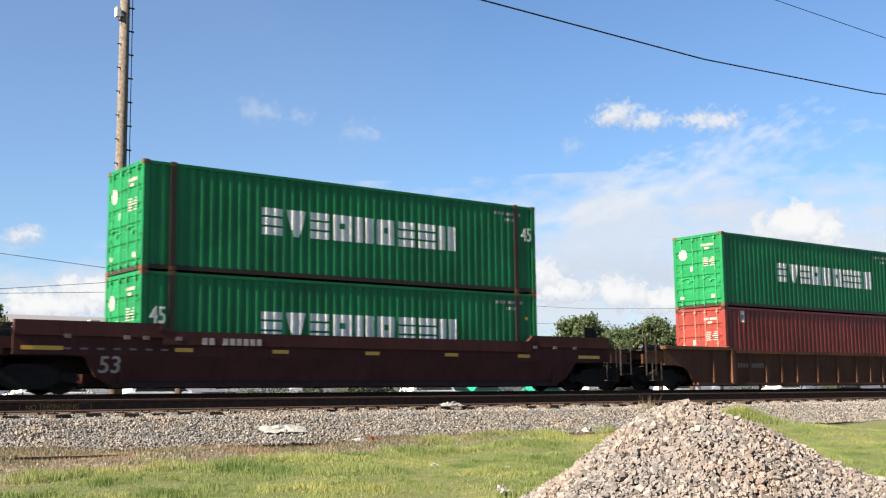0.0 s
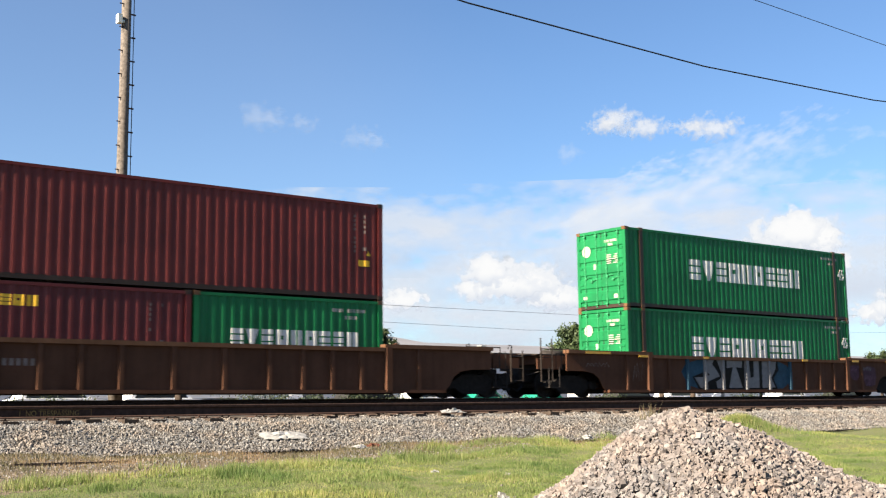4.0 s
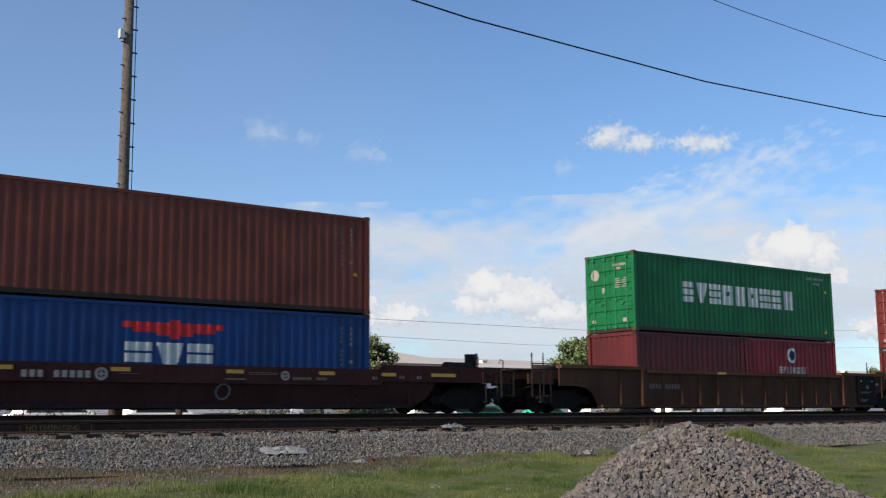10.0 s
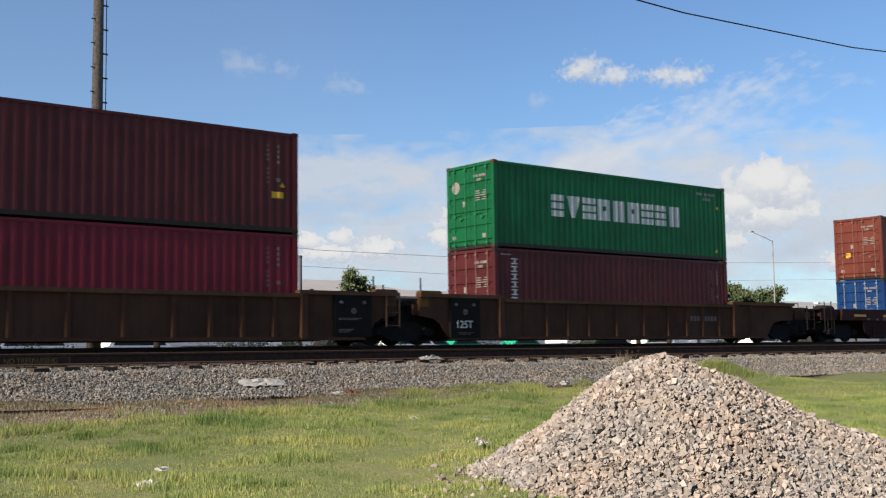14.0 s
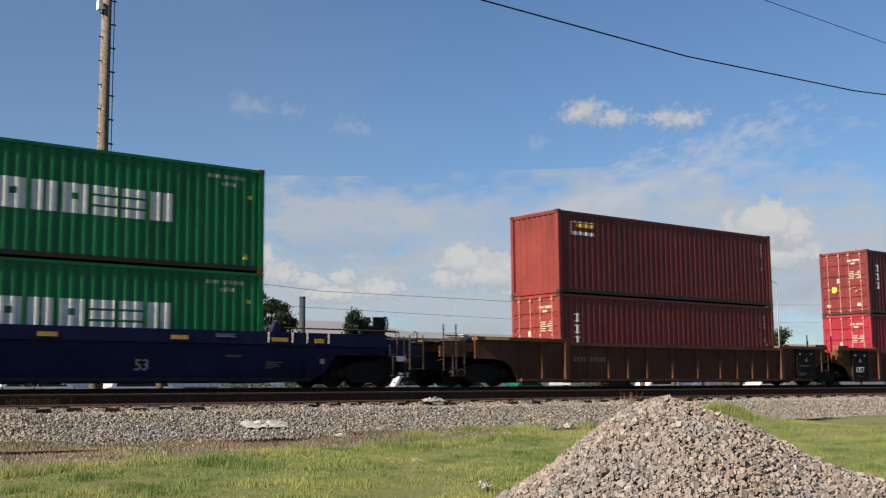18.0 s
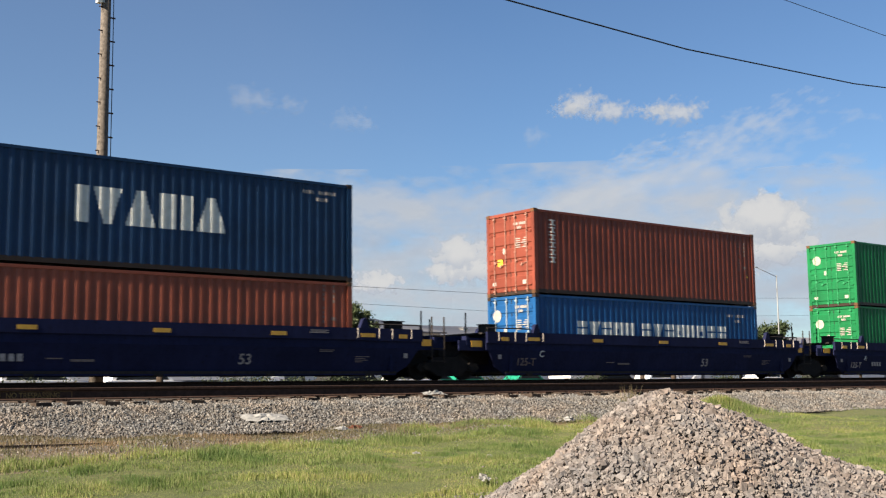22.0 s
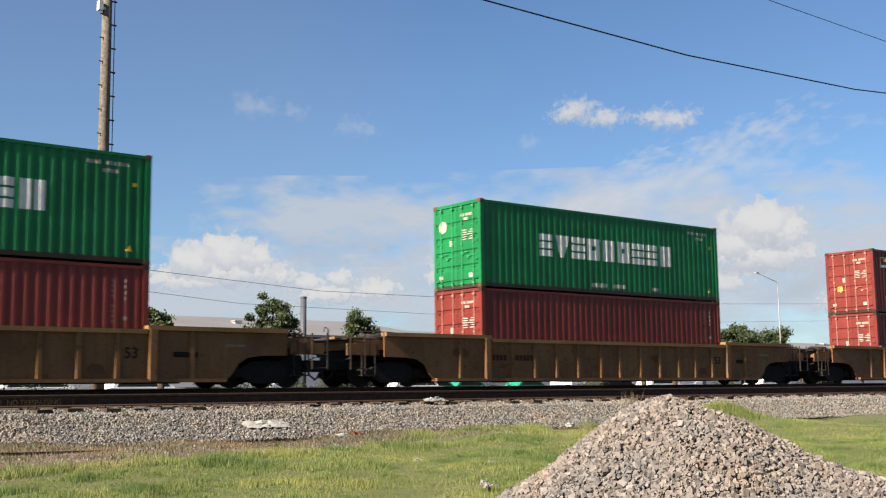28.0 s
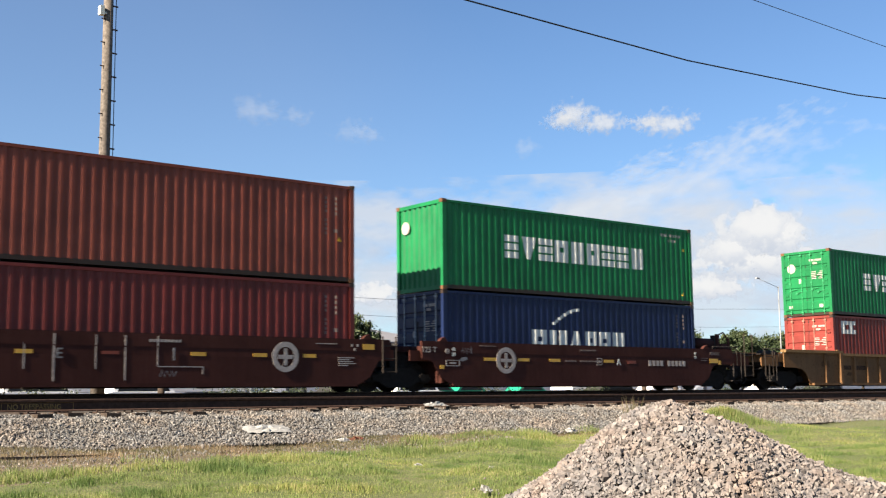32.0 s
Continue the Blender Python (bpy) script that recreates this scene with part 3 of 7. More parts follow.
        for s in (-1, 1):
            part("rib", shared(("shortrib", kind), lambda: Build().prism(bent, 0.452, top - 0.02, "z").mesh("rib", mat)), None, ob, at=(s * 7.22, 0, 0))
            part("post", shared(("post2", kind), lambda: Build().prism([(-0.10, near - 0.012), (0.10, near - 0.012), (0.14, near + skin), (-0.14, near + skin)], 0.40, top + 0.01, "z").mesh("post", mat)), None, ob, at=(s * (step + 0.05), 0, 0))
    part("well_floor", Build().box(-well, well, near + 0.2, far - 0.2, 0.40, 0.47), M["black"], ob)
    for i in range(5):
        part("cross_bearer", shared("bearer", lambda: Build().box(-0.12, 0.12, near + 0.14, far - 0.14, 0.34, 0.40).mesh("cross_bearer", M["black"])), None, ob, at=(-well + 1 + i * (2 * well - 2) / 4, 0, 0))
    for s, lim, end in ((-1, back, ends[0]), (1, front, ends[1])):
        x0, x1 = sorted((s * (well - 0.1), s * (lim - 0.95)))
        part("end_bulkhead", Build().box(s * (max(well, 6.5) - 0.2) - 0.05, s * (max(well, 6.5) - 0.2) + 0.05, near + 0.14, far - 0.14, 0.45, top + lift - 0.25), mat, ob)
        part("end_platform", Build().box(x0, x1, near + 0.35, far - 0.35, 1.13, 1.30), M["black"], ob)
        part("centre_sill", Build().box(min(s * 6.5, s * (lim - 0.5)), max(s * 6.5, s * (lim - 0.5)), -0.3, 0.3, 0.72, 1.14), M["black"], ob)
        part("end_deck", Build().box(min(s * (body - 0.9), s * (lim - 0.7)), max(s * (body - 0.9), s * (lim - 0.7)), near + 0.25, far - 0.25, 1.30, 1.38 + 0.2), mat, ob)
        for k in range(2):
            part("lifting_guide", Build().prism([(-0.16, 0), (0.16, 0), (0.06, 0.30 if kind == "blue" else 0.14), (-0.06, 0.26 if kind == "blue" else 0.1)], 0, 0.14), mat, ob, at=(s * 6.35, near + 0.02 if k == 0 else far - 0.16, top + 0.004))
        if end == "T":
            truck(ob, s * 9.6 if not short else s * 7.1)
            part("air_reservoir", Build().tube([(-0.5, 0, 0), (0.5, 0, 0)], 0.20, 12), M["car_dark"] if kind == "oxide" else M["black"], ob, at=(s * 7.1, -0.75, 1.98) if kind == "oxide" else (s * (lim - 1.9), -0.55, 1.60), smooth=True)
            if kind == "oxide":
                gear = Build().box(-0.5, 0.5, -0.35, 0.0, 1.42, 1.60).box(-0.42, -0.30, -0.3, -0.2, 1.6, 2.35).box(0.25, 0.33, -0.3, -0.22, 1.6, 2.2).tube([(-0.36, -0.25, 2.3), (0.0, -0.25, 2.42), (0.29, -0.25, 2.15)], 0.03, 6).tube([(-0.5, -0.3, 1.8), (0.5, -0.3, 1.78)], 0.025, 6).box(-0.2, 0.12, -0.32, -0.12, 1.6, 1.98)
                part("brake_gear", gear, M["car_dark"], ob, at=(s * (lim - 1.45), -0.7, 0))
                part("tank_cradle", Build().box(-0.35, 0.35, -0.15, 0.15, 1.58, 1.84), M["car_dark"], ob, at=(s * 7.1, -0.75, 0))
            part("brake_cylinder", Build().tube([(-0.22, 0, 0), (0.3, 0, 0), (0.34, 0, 0)], 0.13, 10), M["black"], ob, at=(s * (lim - 1.5), 0.5, 1.60), smooth=True)
            part("handrail", Build().tube([(-0.9, 0, 1.5), (-0.9, 0, top + 0.12), (0.5, 0, top + 0.12), (0.5, 0, 1.5)], 0.02, 5), M["black"], ob, at=(s * (lim - 1.6), near + 0.3, 0))
            part("sill_step", Build().box(-0.25, 0.25, -0.05, 0.15, 0.52, 0.55).box(-0.25, -0.22, -0.02, 0.02, 0.55, 1.2).box(0.22, 0.25, -0.02, 0.02, 0.55, 1.2), M["black"], ob, at=(s * (lim - 1.15), near + 0.2, 0))
            part("uncoupling_lever", Build().tube([(0, -1.2, 1.05), (0.05, -0.6, 0.95), (0.1, -0.1, 1.0)], 0.018, 5), M["black"], ob, at=(s * (lim - 0.6), 0, 0))
            part("coupler", Build().box(-0.45, 0.45, -0.12, 0.12, 0.70, 0.95).box(s * 0.3 - 0.2, s * 0.3 + 0.2, -0.2, 0.2, 0.66, 1.0), M["black"], ob, at=(s * (lim - 0.42), 0, 0))
            part("brake_hose", Build().tube([(0, 0, 0.85), (s * 0.12, -0.05, 0.55), (s * 0.3, -0.05, 0.42), (s * 0.42, 0, 0.5)], 0.03, 6), M["cable"], ob, at=(s * (lim - 0.5), -0.5, 0))
            high = top + (0.64 if kind == "oxide" else 0.03 if kind == "tan" or s > 0 else 0.45)
            ladder(ob, s * (lim - 0.65) - 0.25, near + 0.02, 0.70, high, 0.5)
            part("handrail", Build().tube([(0, 0, 1.12), (0, 0, top - 0.05), (s * 0.25, 0, top - 0.02), (s * 0.25, 0, 1.12)], 0.018, 5), M["ladder"], ob, at=(s * (lim - 1.35), near + 0.05, 0))
            part("end_sill", Build().box(min(s * (lim - 1.5), s * (lim - 0.4)), max(s * (lim - 1.5), s * (lim - 0.4)), near + 0.20, near + 0.24, 1.12, 1.46), mat, ob)
            part("grating", Build().box(min(s * (lim - 1.4), s * (lim - 0.45)), max(s * (lim - 1.4), s * (lim - 0.45)), near + 0.26, far - 0.3, 1.585, 1.62), M["ladder"], ob)
            part("grab_iron", Build().tube([(0, 0, 1.3), (0, 0, top + 0.30), (s * 0.12, 0, top + 0.34), (s * 0.16, 0, top + 0.2)], 0.022, 5), M["black"], ob, at=(s * (lim - 1.0), 0.6, 0))
        if end == "J":
            truck(ob, s * lim)
        if end in "JN":
            part("joint_bearing", Build().box(-0.6, 0.6, -0.55, 0.55, 0.95, 1.45), M["black"], ob, at=(s * (lim - 0.55), 0, 0))
            if s > 0:
                ladder(ob, s * (lim - 0.62) - 0.25, near + (0.02 if kind != "blue" else 0.14), 0.74, top + (0.10 if kind != "blue" else 0.42), 0.48, "brown_ladder" if kind == "brown" else "ladder")
                part("walkway_post", Build().tube([(0, 0, 1.3), (0, 0, top + 0.40)], 0.025, 5), M["black"], ob, at=(s * (lim - 0.25), -0.5, 0))
            part("end_sill", Build().box(min(s * (lim - 1.4), s * (lim - 0.3)), max(s * (lim - 1.4), s * (lim - 0.3)), near + 0.26, near + 0.30, 1.12, 1.44), mat, ob)
            if kind == "brown":
                part("end_cap", Build().prism([(-0.42, 0), (0.40, 0), (0.40, 0.05), (0.30, 0.085), (-0.36, 0.085), (-0.42, 0.05)], 0, 0.24), M["rusty_cap"] if s < 0 else chord, ob, "rusty yellow corner casting" if s < 0 else "", at=(s * (lim - 0.85), near + 0.01, top + lift + 0.004))
                part("corner_plate", Build().prism([(-0.17, 0.62), (0.17, 0.62), (0.17, 1.0), (-0.17, 1.0)], 0, 0.02), M["rusty_cap"] if s < 0 else chord, ob, at=(s * (lim - 0.62), near + 0.085, top + lift - 1.02))
            part("bridge_plate", Build().box(-0.12, 0.12, -0.9, 0.9, 1.42, 1.58), M["black"] if kind == "brown" else mat, ob, at=(s * (lim - 0.45), 0, 0))
            part("walkway_post", Build().tube([(0, 0, 1.3), (0, 0, top + 0.62)], 0.025, 5), M["black"], ob, at=(s * (lim - 0.9), -0.9, 0))
    if kind == "blue":
        for s in (-1, 1):
            for gx in (6.09, 6.85, 7.33, 8.04):
                part("grab_iron", shared("white_grab", lambda: Build().tube([(0, 0, -0.12), (0, -0.03, -0.1), (0, -0.03, 0.13), (0, 0, 0.15)], 0.016, 5).mesh("grab_iron", M["faint"])), None, ob, at=(s * gx, near + 0.02, 1.56))
    if kind == "blue":
        for s, lim in ((-1, back), (1, front)):
            x0, x1 = 6.55, lim - 1.35
            part("handrail", Build().tube([(s * x0, 0, top - 0.02), (s * x0, 0, top + 0.13), (s * x1, 0, top + 0.13), (s * x1, 0, top - 0.02)], 0.022, 5), M["black"], ob, at=(0, near + 0.12, 0))
            part("walkway", Build().box(min(s * x0, s * x1), max(s * x0, s * x1), near + 0.35, far - 0.35, top - 0.06, top - 0.01), M["black"], ob)
            part("reflector", Build().box(-0.22, 0.22, 0, 0.01, -0.10, 0.10), M["yellow"], ob, "orange-yellow reflector plate", at=(s * (lim - 1.02), near + 0.25, 1.34))
            part("winch_box", Build().box(-0.24, 0.24, -0.16, 0.16, 0, 0.26).box(-0.30, 0.30, -0.2, 0.2, 0.26, 0.29), M["black"], ob, at=(s * (lim - 1.9), near + 0.75, top - 0.01))
    if (kind in ("dark", "low_dark", "blue", "oxide") or kind == "tan" and u > -250) and (ends[0] == "T" or ends[1] == "T"):
        s, lim = (1, front) if ends[1] == "T" else (-1, back)
        wheel = Build().disc((0, 0), 0.235, -0.02, 0.02, 18, 0.205)
        for k in range(3):
            w = k * math.pi / 3
            wheel.tube([(-0.22 * math.cos(w), 0, -0.22 * math.sin(w)), (0.22 * math.cos(w), 0, 0.22 * math.sin(w))], 0.014, 4)
        if kind == "tan":
            stand = Build().box(-0.06, 0.30, -0.05, 0.05, 1.32, 1.90).box(0.04, 0.22, -0.07, 0.07, 1.10, 1.32).box(-0.06, 0.12, -0.04, 0.04, 1.90, 2.06)
            hb = part("hand_brake", stand, M["rusty_cap"], ob, "rust-streaked brake stand", at=(s * (lim - 0.60), -1.05, 0))
            part("brake_wheel", wheel, M["black"], hb, at=(0.0, -0.09, 2.08))
            part("chain_case", Build().box(-0.05, 0.05, -0.075, -0.045, 1.5, 1.95), M["black"], hb)
            for gx in (-0.72, -0.06):
                part("handrail", Build().tube([(0, 0, 0.62), (0, 0, 2.06), (0.06, 0, 2.16), (0.12, 0.12, 2.16), (0.12, 0.2, 2.05), (0.12, 0.2, 1.3)], 0.024, 6), chord, ob, "tan painted handrail", at=(s * (lim + gx), near + 0.30, 0))
        else:
            hb = part("hand_brake", Build().box(-0.18, 0.18, -0.08, 0.08, 1.5, top + 0.62), M["black"], ob, at=(s * (lim - 1.2), -0.35, 0))
            part("brake_wheel", wheel, M["black"], hb, at=Matrix.Translation((s * 0.24, 0, top + 0.42)) @ pose(0, 0, 0, 0, 0, 35))
    for mk in marks:
        what, *a = mk
        if what == "text":
            text, x, z, hh, colour = a
            if style == "smooth":
                m = pose(x, near + skin - 0.01 + tuck * (1.15 - z), z, math.degrees(math.atan(tuck)))
            else:
                m = pose(x, near + 0.004 if colour in ("white", "label_grey") else near + skin - 0.006, z)
            part("number", lettering(text, hh, M[colour]), None, ob, "painted number", at=m)
        elif what == "bars":
            colour, name, rects, *proud = a
            b = Build()
            for x0, x1, z0, z1 in rects:
                yy = (near - 0.004 if proud and proud[0] else (near + 0.024 if z0 > top - band - 0.01 and style == "smooth" else near + skin - 0.006 + (max(0, tuck * (1.15 - z1) - 0.006) if style == "smooth" else 0)))
                yy -= proud[1] if len(proud) > 1 else 0
                if name == "marking":
                    b.box(x0, x1, yy, yy + 0.008, z0, z1)
                else:
                    part(name, Build().box(x0, x1, yy, yy + 0.008, z0, z1), M[colour], ob)
            if name == "marking":
                tagged(part(name, b, M[colour], ob), kind="stuff")
        elif what == "panel":
            colour, x0, x1, z0, z1 = a
            part("panel", Build().box(x0, x1, near + 0.008, near + skin - 0.002, z0, z1), M[colour], ob, "black equipment panel")
        elif what == "ring":
            colour, x, z, r = a
            b = Build().disc((0, 0), r, 0, 0.008, 28, r * 0.66).box(-r * 0.56, r * 0.56, 0, 0.008, -r * 0.13, r * 0.13).box(-r * 0.13, r * 0.13, 0.0005, 0.0075, -r * 0.56, r * 0.56)
            if kind == "low_dark" and z - r > top - band:
                part("round_emblem", b, M[colour], ob, "round pale emblem", at=(x, near + 0.021, z))
                continue
            part("round_emblem", b, M[colour], ob, "round pale emblem", at=pose(x, (near if style == "rib" else near + skin - 0.018) + (tuck * max(0, 1.15 - z + r * 0.9) * 0.5 if style == "smooth" else 0), z, 7 if style == "smooth" and tuck else 0))
        elif what == "chalk":
            colour, x, z, r = a
            line = [(r * math.cos(w) * (1 + 0.08 * math.sin(2 * w + 1)), r * 1.1 * math.sin(w)) for w in (k * math.pi / 10 + 0.9 for k in range(22))]
            part("chalk_circle", ribbon(line, 0.022), M[colour], ob, "hand-drawn pale circle", at=pose(x, near + skin - 0.012 + tuck * (1.15 - z - r), z, math.degrees(math.atan(tuck))))
        elif what == "patch":
            colour, outline_, *rest_ = a
            part("spray_paint", Build().prism(outline_, 0, 0.005), M[colour], ob, "sprayed colour patch", at=(0, near + skin - 0.0065 - (rest_[0] if rest_ else 0), 0))
        elif what == "glyph":
            colour, key, gx, gz, gw, gh, half = a
            for n_, line in enumerate(STROKES[key]):
                part("spray_paint", ribbon([(x * gw, z * gh) for x, z in line], half), M[colour], ob, "loose spray-painted stroke", at=(gx, near + skin - 0.006 - 0.0012 * n_, gz))
        elif what == "scribble":
            colour, lines, half = a
            for n_, line in enumerate(lines):
                part("spray_paint", ribbon(line, half), M[colour], ob, "black sprayed tag", at=(0, near + skin - 0.006 - 0.0012 * n_, 0))
        elif what == "spray":
            colour, tags, half = a
            for gx, gz, gw, gh, n in tags:
                # a scrawl in one go: up and down along the way
                r = random.Random(int(gx * 100))
                line = [(gw * (i + r.uniform(-0.3, 0.3)) / n, gh * ((i % 2) * r.uniform(0.75, 1.0) + (1 - i % 2) * r.uniform(0, 0.25))) for i in range(n + 1)]
                part("spray_paint", ribbon(line, half), M[colour], ob, "loose spray-painted scrawl", at=(gx, near + skin - 0.0095, gz))
    ob.matrix_basis = Matrix.Translation((u, MID, EYE))
    TRAIN.append((ob, u))
    return ob


# ---- the train: stacks and cars, front of the train first; u is the place along the train ----
LOW, TALL, FORTY, FORTYFIVE, TWENTY, DECK = 2.591, 2.896, 12.192, 13.716, 6.058, 0.48


def wide_word(x, z, height=0.76, n=9, total=6.82, gap=0.13, colour="white"):
    wd = (total - gap * (n - 1)) / n
    return ("word", x, z, height, [wd] * n, colour, gap)


def stacked_word(x, z_top, n, width, height, colour="white"):
    """A word set letter under letter, as plain blocks."""
    step = height / n
    r = []
    for i in range(n):
        z1 = z_top - i * step
        z0 = z1 - step * 0.76
        bar = (z1 - z0) * 0.2
        r += [(x + width * 0.1, x + width * 0.9, z1 - bar, z1), (x + width * 0.36, x + width * 0.64, z0 + bar, z1 - bar), (x + width * 0.1, x + width * 0.9, z0, z0 + bar)]
    return ("bars", colour, r)


def id_top(x, z):
    """Two short rows of small bars, too small to read."""
    r = [(x + i * 0.105, x + i * 0.105 + 0.07, z, z + 0.1) for i in range(11) if i != 4]
    return ("bars", "faint", r + [(x + 0.45 + i * 0.105, x + 0.52 + i * 0.105, z - 0.2, z - 0.1) for i in range(4)])


def id_column(x, z_top, n=9):
    r = [(x, x + 0.055, z_top - i * 0.13 - 0.08, z_top - i * 0.13) for i in range(n) if i != 4]
    return ("bars", "ghost", r + [(x + 0.33, x + 0.385, z_top - i * 0.15 - 0.09, z_top - i * 0.15) for i in range(n - 5)] + [(x + 0.30, x + 0.42, z_top - 1.05, z_top - 0.95)])


def triangle(x, z):
    return ("bars", "amber", [(x, x + 0.16, z, z + 0.05), (x + 0.03, x + 0.13, z + 0.05, z + 0.09), (x + 0.06, x + 0.10, z + 0.09, z + 0.14)])


EVER = lambda length: [wide_word(2.63 if length < 13 else 3.49, 1.18), id_top(length - 1.75, 2.52), ("bars", "amber", [(length - 0.5, length - 0.38, 2.02, 2.12)])]
E45 = EVER(FORTYFIVE) + [("text", "45", 13.10, 1.72, 0.46, "white")]
E45_LOW = EVER(FORTYFIVE) + [("text", "45", 0.24, 1.52, 0.46, "white")]
E40 = EVER(FORTY) + [triangle(11.55, 0.32)]
TEX = [stacked_word(0.68, 2.22, 3, 0.36, 1.18), id_column(11.2, 2.5), triangle(11.62, 1.3), ("bars", "amber", [(11.34, 11.74, 0.98, 1.16)])]
TRITON = [stacked_word(0.70, 2.56, 6, 0.38, 1.54), id_column(11.2, 2.5), triangle(11.62, 1.1)]
IDS = [id_column(11.2, 2.5)]
BEACON = [("bars", "white", [(0.62, 1.84, 2.06, 2.18), (0.62, 1.84, 2.5, 2.53), (0.62, 0.72, 2.18, 2.5)]), ("bars", "amber", [(0.9, 1.8, 2.34, 2.46)]), id_column(11.2, 2.5)]
LABEL = dict(green="green steel shipping container with white lettering", maroon="maroon corrugated steel shipping container", wine="wine-red corrugated steel shipping container", crimson="bright crimson corrugated shipping container", claret="dark claret-red corrugated steel shipping container",
             russet="red-brown corrugated steel shipping container", orange="orange-brown corrugated steel shipping container", red="faded red corrugated steel shipping container",
             blue="blue steel shipping container with red and white emblem", royal="bright blue shipping container with white lettering", teal="dark blue shipping container with large white lettering", navy="navy blue shipping container with white lettering")

# u, then upper and lower rows: length, height, paint, marks, doors at the tail, end emblem
STACKS = [
    (35.06, [(FORTY, TALL, "green", [wide_word(3.5, 1.12), id_top(10.6, 2.52)], True, "disc")], [(FORTY, TALL, "red", [("bars", "white", [(1.0, 1.22, 2.3, 2.75)]), ("bars", "navy", [(1.04, 1.18, 2.38, 2.6)])], True, "")]),
    (11.58, [(FORTYFIVE, TALL, "green", E45, True, "disc")], [(FORTYFIVE, TALL, "green", E45_LOW, True, "disc")]),
    (-12.02, [(FORTYFIVE, TALL, "green", E45, True, "disc")], [(FORTYFIVE, TALL, "green", E45, True, "disc")]),
    (-34.74, [(FORTY, TALL, "maroon", TEX, True, "")], [(TWENTY, LOW, "wine", [wide_word(0.5, 1.98, 0.27, 5, 1.55, 0.06, "amber"), id_column(4.9, 2.2, 6)], False, ""), (TWENTY, LOW, "green", [wide_word(1.10, 1.13, 0.5, 9, 4.08, 0.09), id_top(4.3, 2.2)], True, "")]),
    (-54.38, [(FORTY, TALL, "maroon", TEX, True, "")], [(TWENTY, LOW, "wine", [id_column(5.2, 2.3)], False, ""), (TWENTY, LOW, "maroon", [id_column(5.2, 2.3)], True, "")]),
    (-73.90, [(FORTY, TALL, "green", E40, True, "disc")], [(TWENTY, LOW, "wine", [id_column(5.2, 2.3)], False, ""), (TWENTY, LOW, "crimson", [("disc", "white", 3.02, 1.95, 0.30, 0.004), ("disc", "navy", 3.02, 1.95, 0.20, 0.007), wide_word(2.16, 1.22, 0.27, 8, 1.78, 0.05, "faint"), id_column(5.2, 2.2)], True, "")]),
    (-97.50, [(FORTY, TALL, "russet", TRITON, True, "")], [(FORTY, LOW, "blue", [("bars", "red_logo", [(4.67, 7.5, 1.92, 2.08), (4.95, 7.25, 1.82, 1.92), (5.6, 6.6, 1.74, 1.82), (5.95, 6.2, 2.08, 2.16), (5.95, 6.2, 1.66, 1.74)]), wide_word(4.75, 0.76, 0.80, 3, 2.45, 0.12), id_column(11.2, 2.2), triangle(11.5, 0.75)], True, "")]),
] + [
    (-121.27, [(FORTY, TALL, "green", E40, True, "disc")], [(FORTY, TALL, "wine", TRITON + [("bars", "faint", [(0.25, 0.75, 2.66, 2.70)])], True, "")]),
    (-140.95, [(FORTY, TALL, "wine", TEX, True, "")], [(FORTY, TALL, "claret", IDS, True, "")]),
    (-160.45, [(FORTY, TALL, "maroon", BEACON, False, "")], [(FORTY, TALL, "maroon", TEX, True, "")]),
    (-184.15, [(FORTY, TALL, "green", E40, True, "disc")], [(FORTY, TALL, "green", E40, True, "disc")]),
    (-203.77, [(FORTY, TALL, "russet", TRITON, True, "")], [(FORTY, LOW, "royal", [wide_word(1.97, 1.0, 0.72, 5, 2.95, 0.1), wide_word(5.32, 1.0, 0.72, 8, 4.85, 0.1), id_top(10.3, 2.1)], True, "disc")]),
    (-223.36, [(FORTY, TALL, "teal", [("word", 3.86, 1.12, 0.94, [0.34, 0.72, 0.78, 0.46, 0.34, 0.84], "white", 0.14, (5, 1, 4, 5, 5, 4)), id_top(10.5, 2.5)], True, "disc")], [(FORTY, LOW, "orange", TRITON, True, "")]),
] + [
    (-247.10, [(FORTY, TALL, "maroon", BEACON, True, "")], [(FORTY, TALL, "maroon", IDS, True, "")]),
    (-270.54, [(FORTY, TALL, "green", E40 + [("bars", "faint", [(5.1, 5.9, 0.24, 0.38), (6.2, 6.9, 0.24, 0.38), (8.3, 8.7, 0.24, 0.36)])], True, "disc")], [(FORTY, TALL, "maroon", IDS, True, "")]),
    (-294.08, [(FORTY, TALL, "green", E40, True, "disc")], [(FORTY, TALL, "red", [("bars", "white", [(0.68, 1.82, 2.1, 2.28), (0.68, 1.82, 2.5, 2.66), (0.68, 0.95, 2.28, 2.5), (1.3, 1.6, 2.28, 2.5)]), id_column(11.2, 2.5)], True, "")]),
    (-315.60, [(FORTY, TALL, "green", E40, False, "disc")], [(FORTY, TALL, "navy", [("word", 3.81, 1.03, 0.72, [0.66, 0.82, 0.66], "white", 0.12, (2, 3, 4)), ("word", 6.32, 1.03, 0.72, [0.58, 0.58, 0.62], "white", 0.1, (2, 2, 3)),
               ("bars", "white", [(4.74 + i * 0.13, 4.89 + i * 0.13, 1.93 + 0.5 * math.sin(i / 9 * 1.5), 2.03 + 0.5 * math.sin(i / 9 * 1.5)) for i in range(10)]), id_column(11.2, 2.5)], True, "")]),
    (-331.15, [(FORTY, TALL, "russet", IDS + [triangle(11.6, 1.2)], True, "")], [(FORTY, TALL, "maroon", IDS + [triangle(11.6, 1.0)], True, "")]),
]
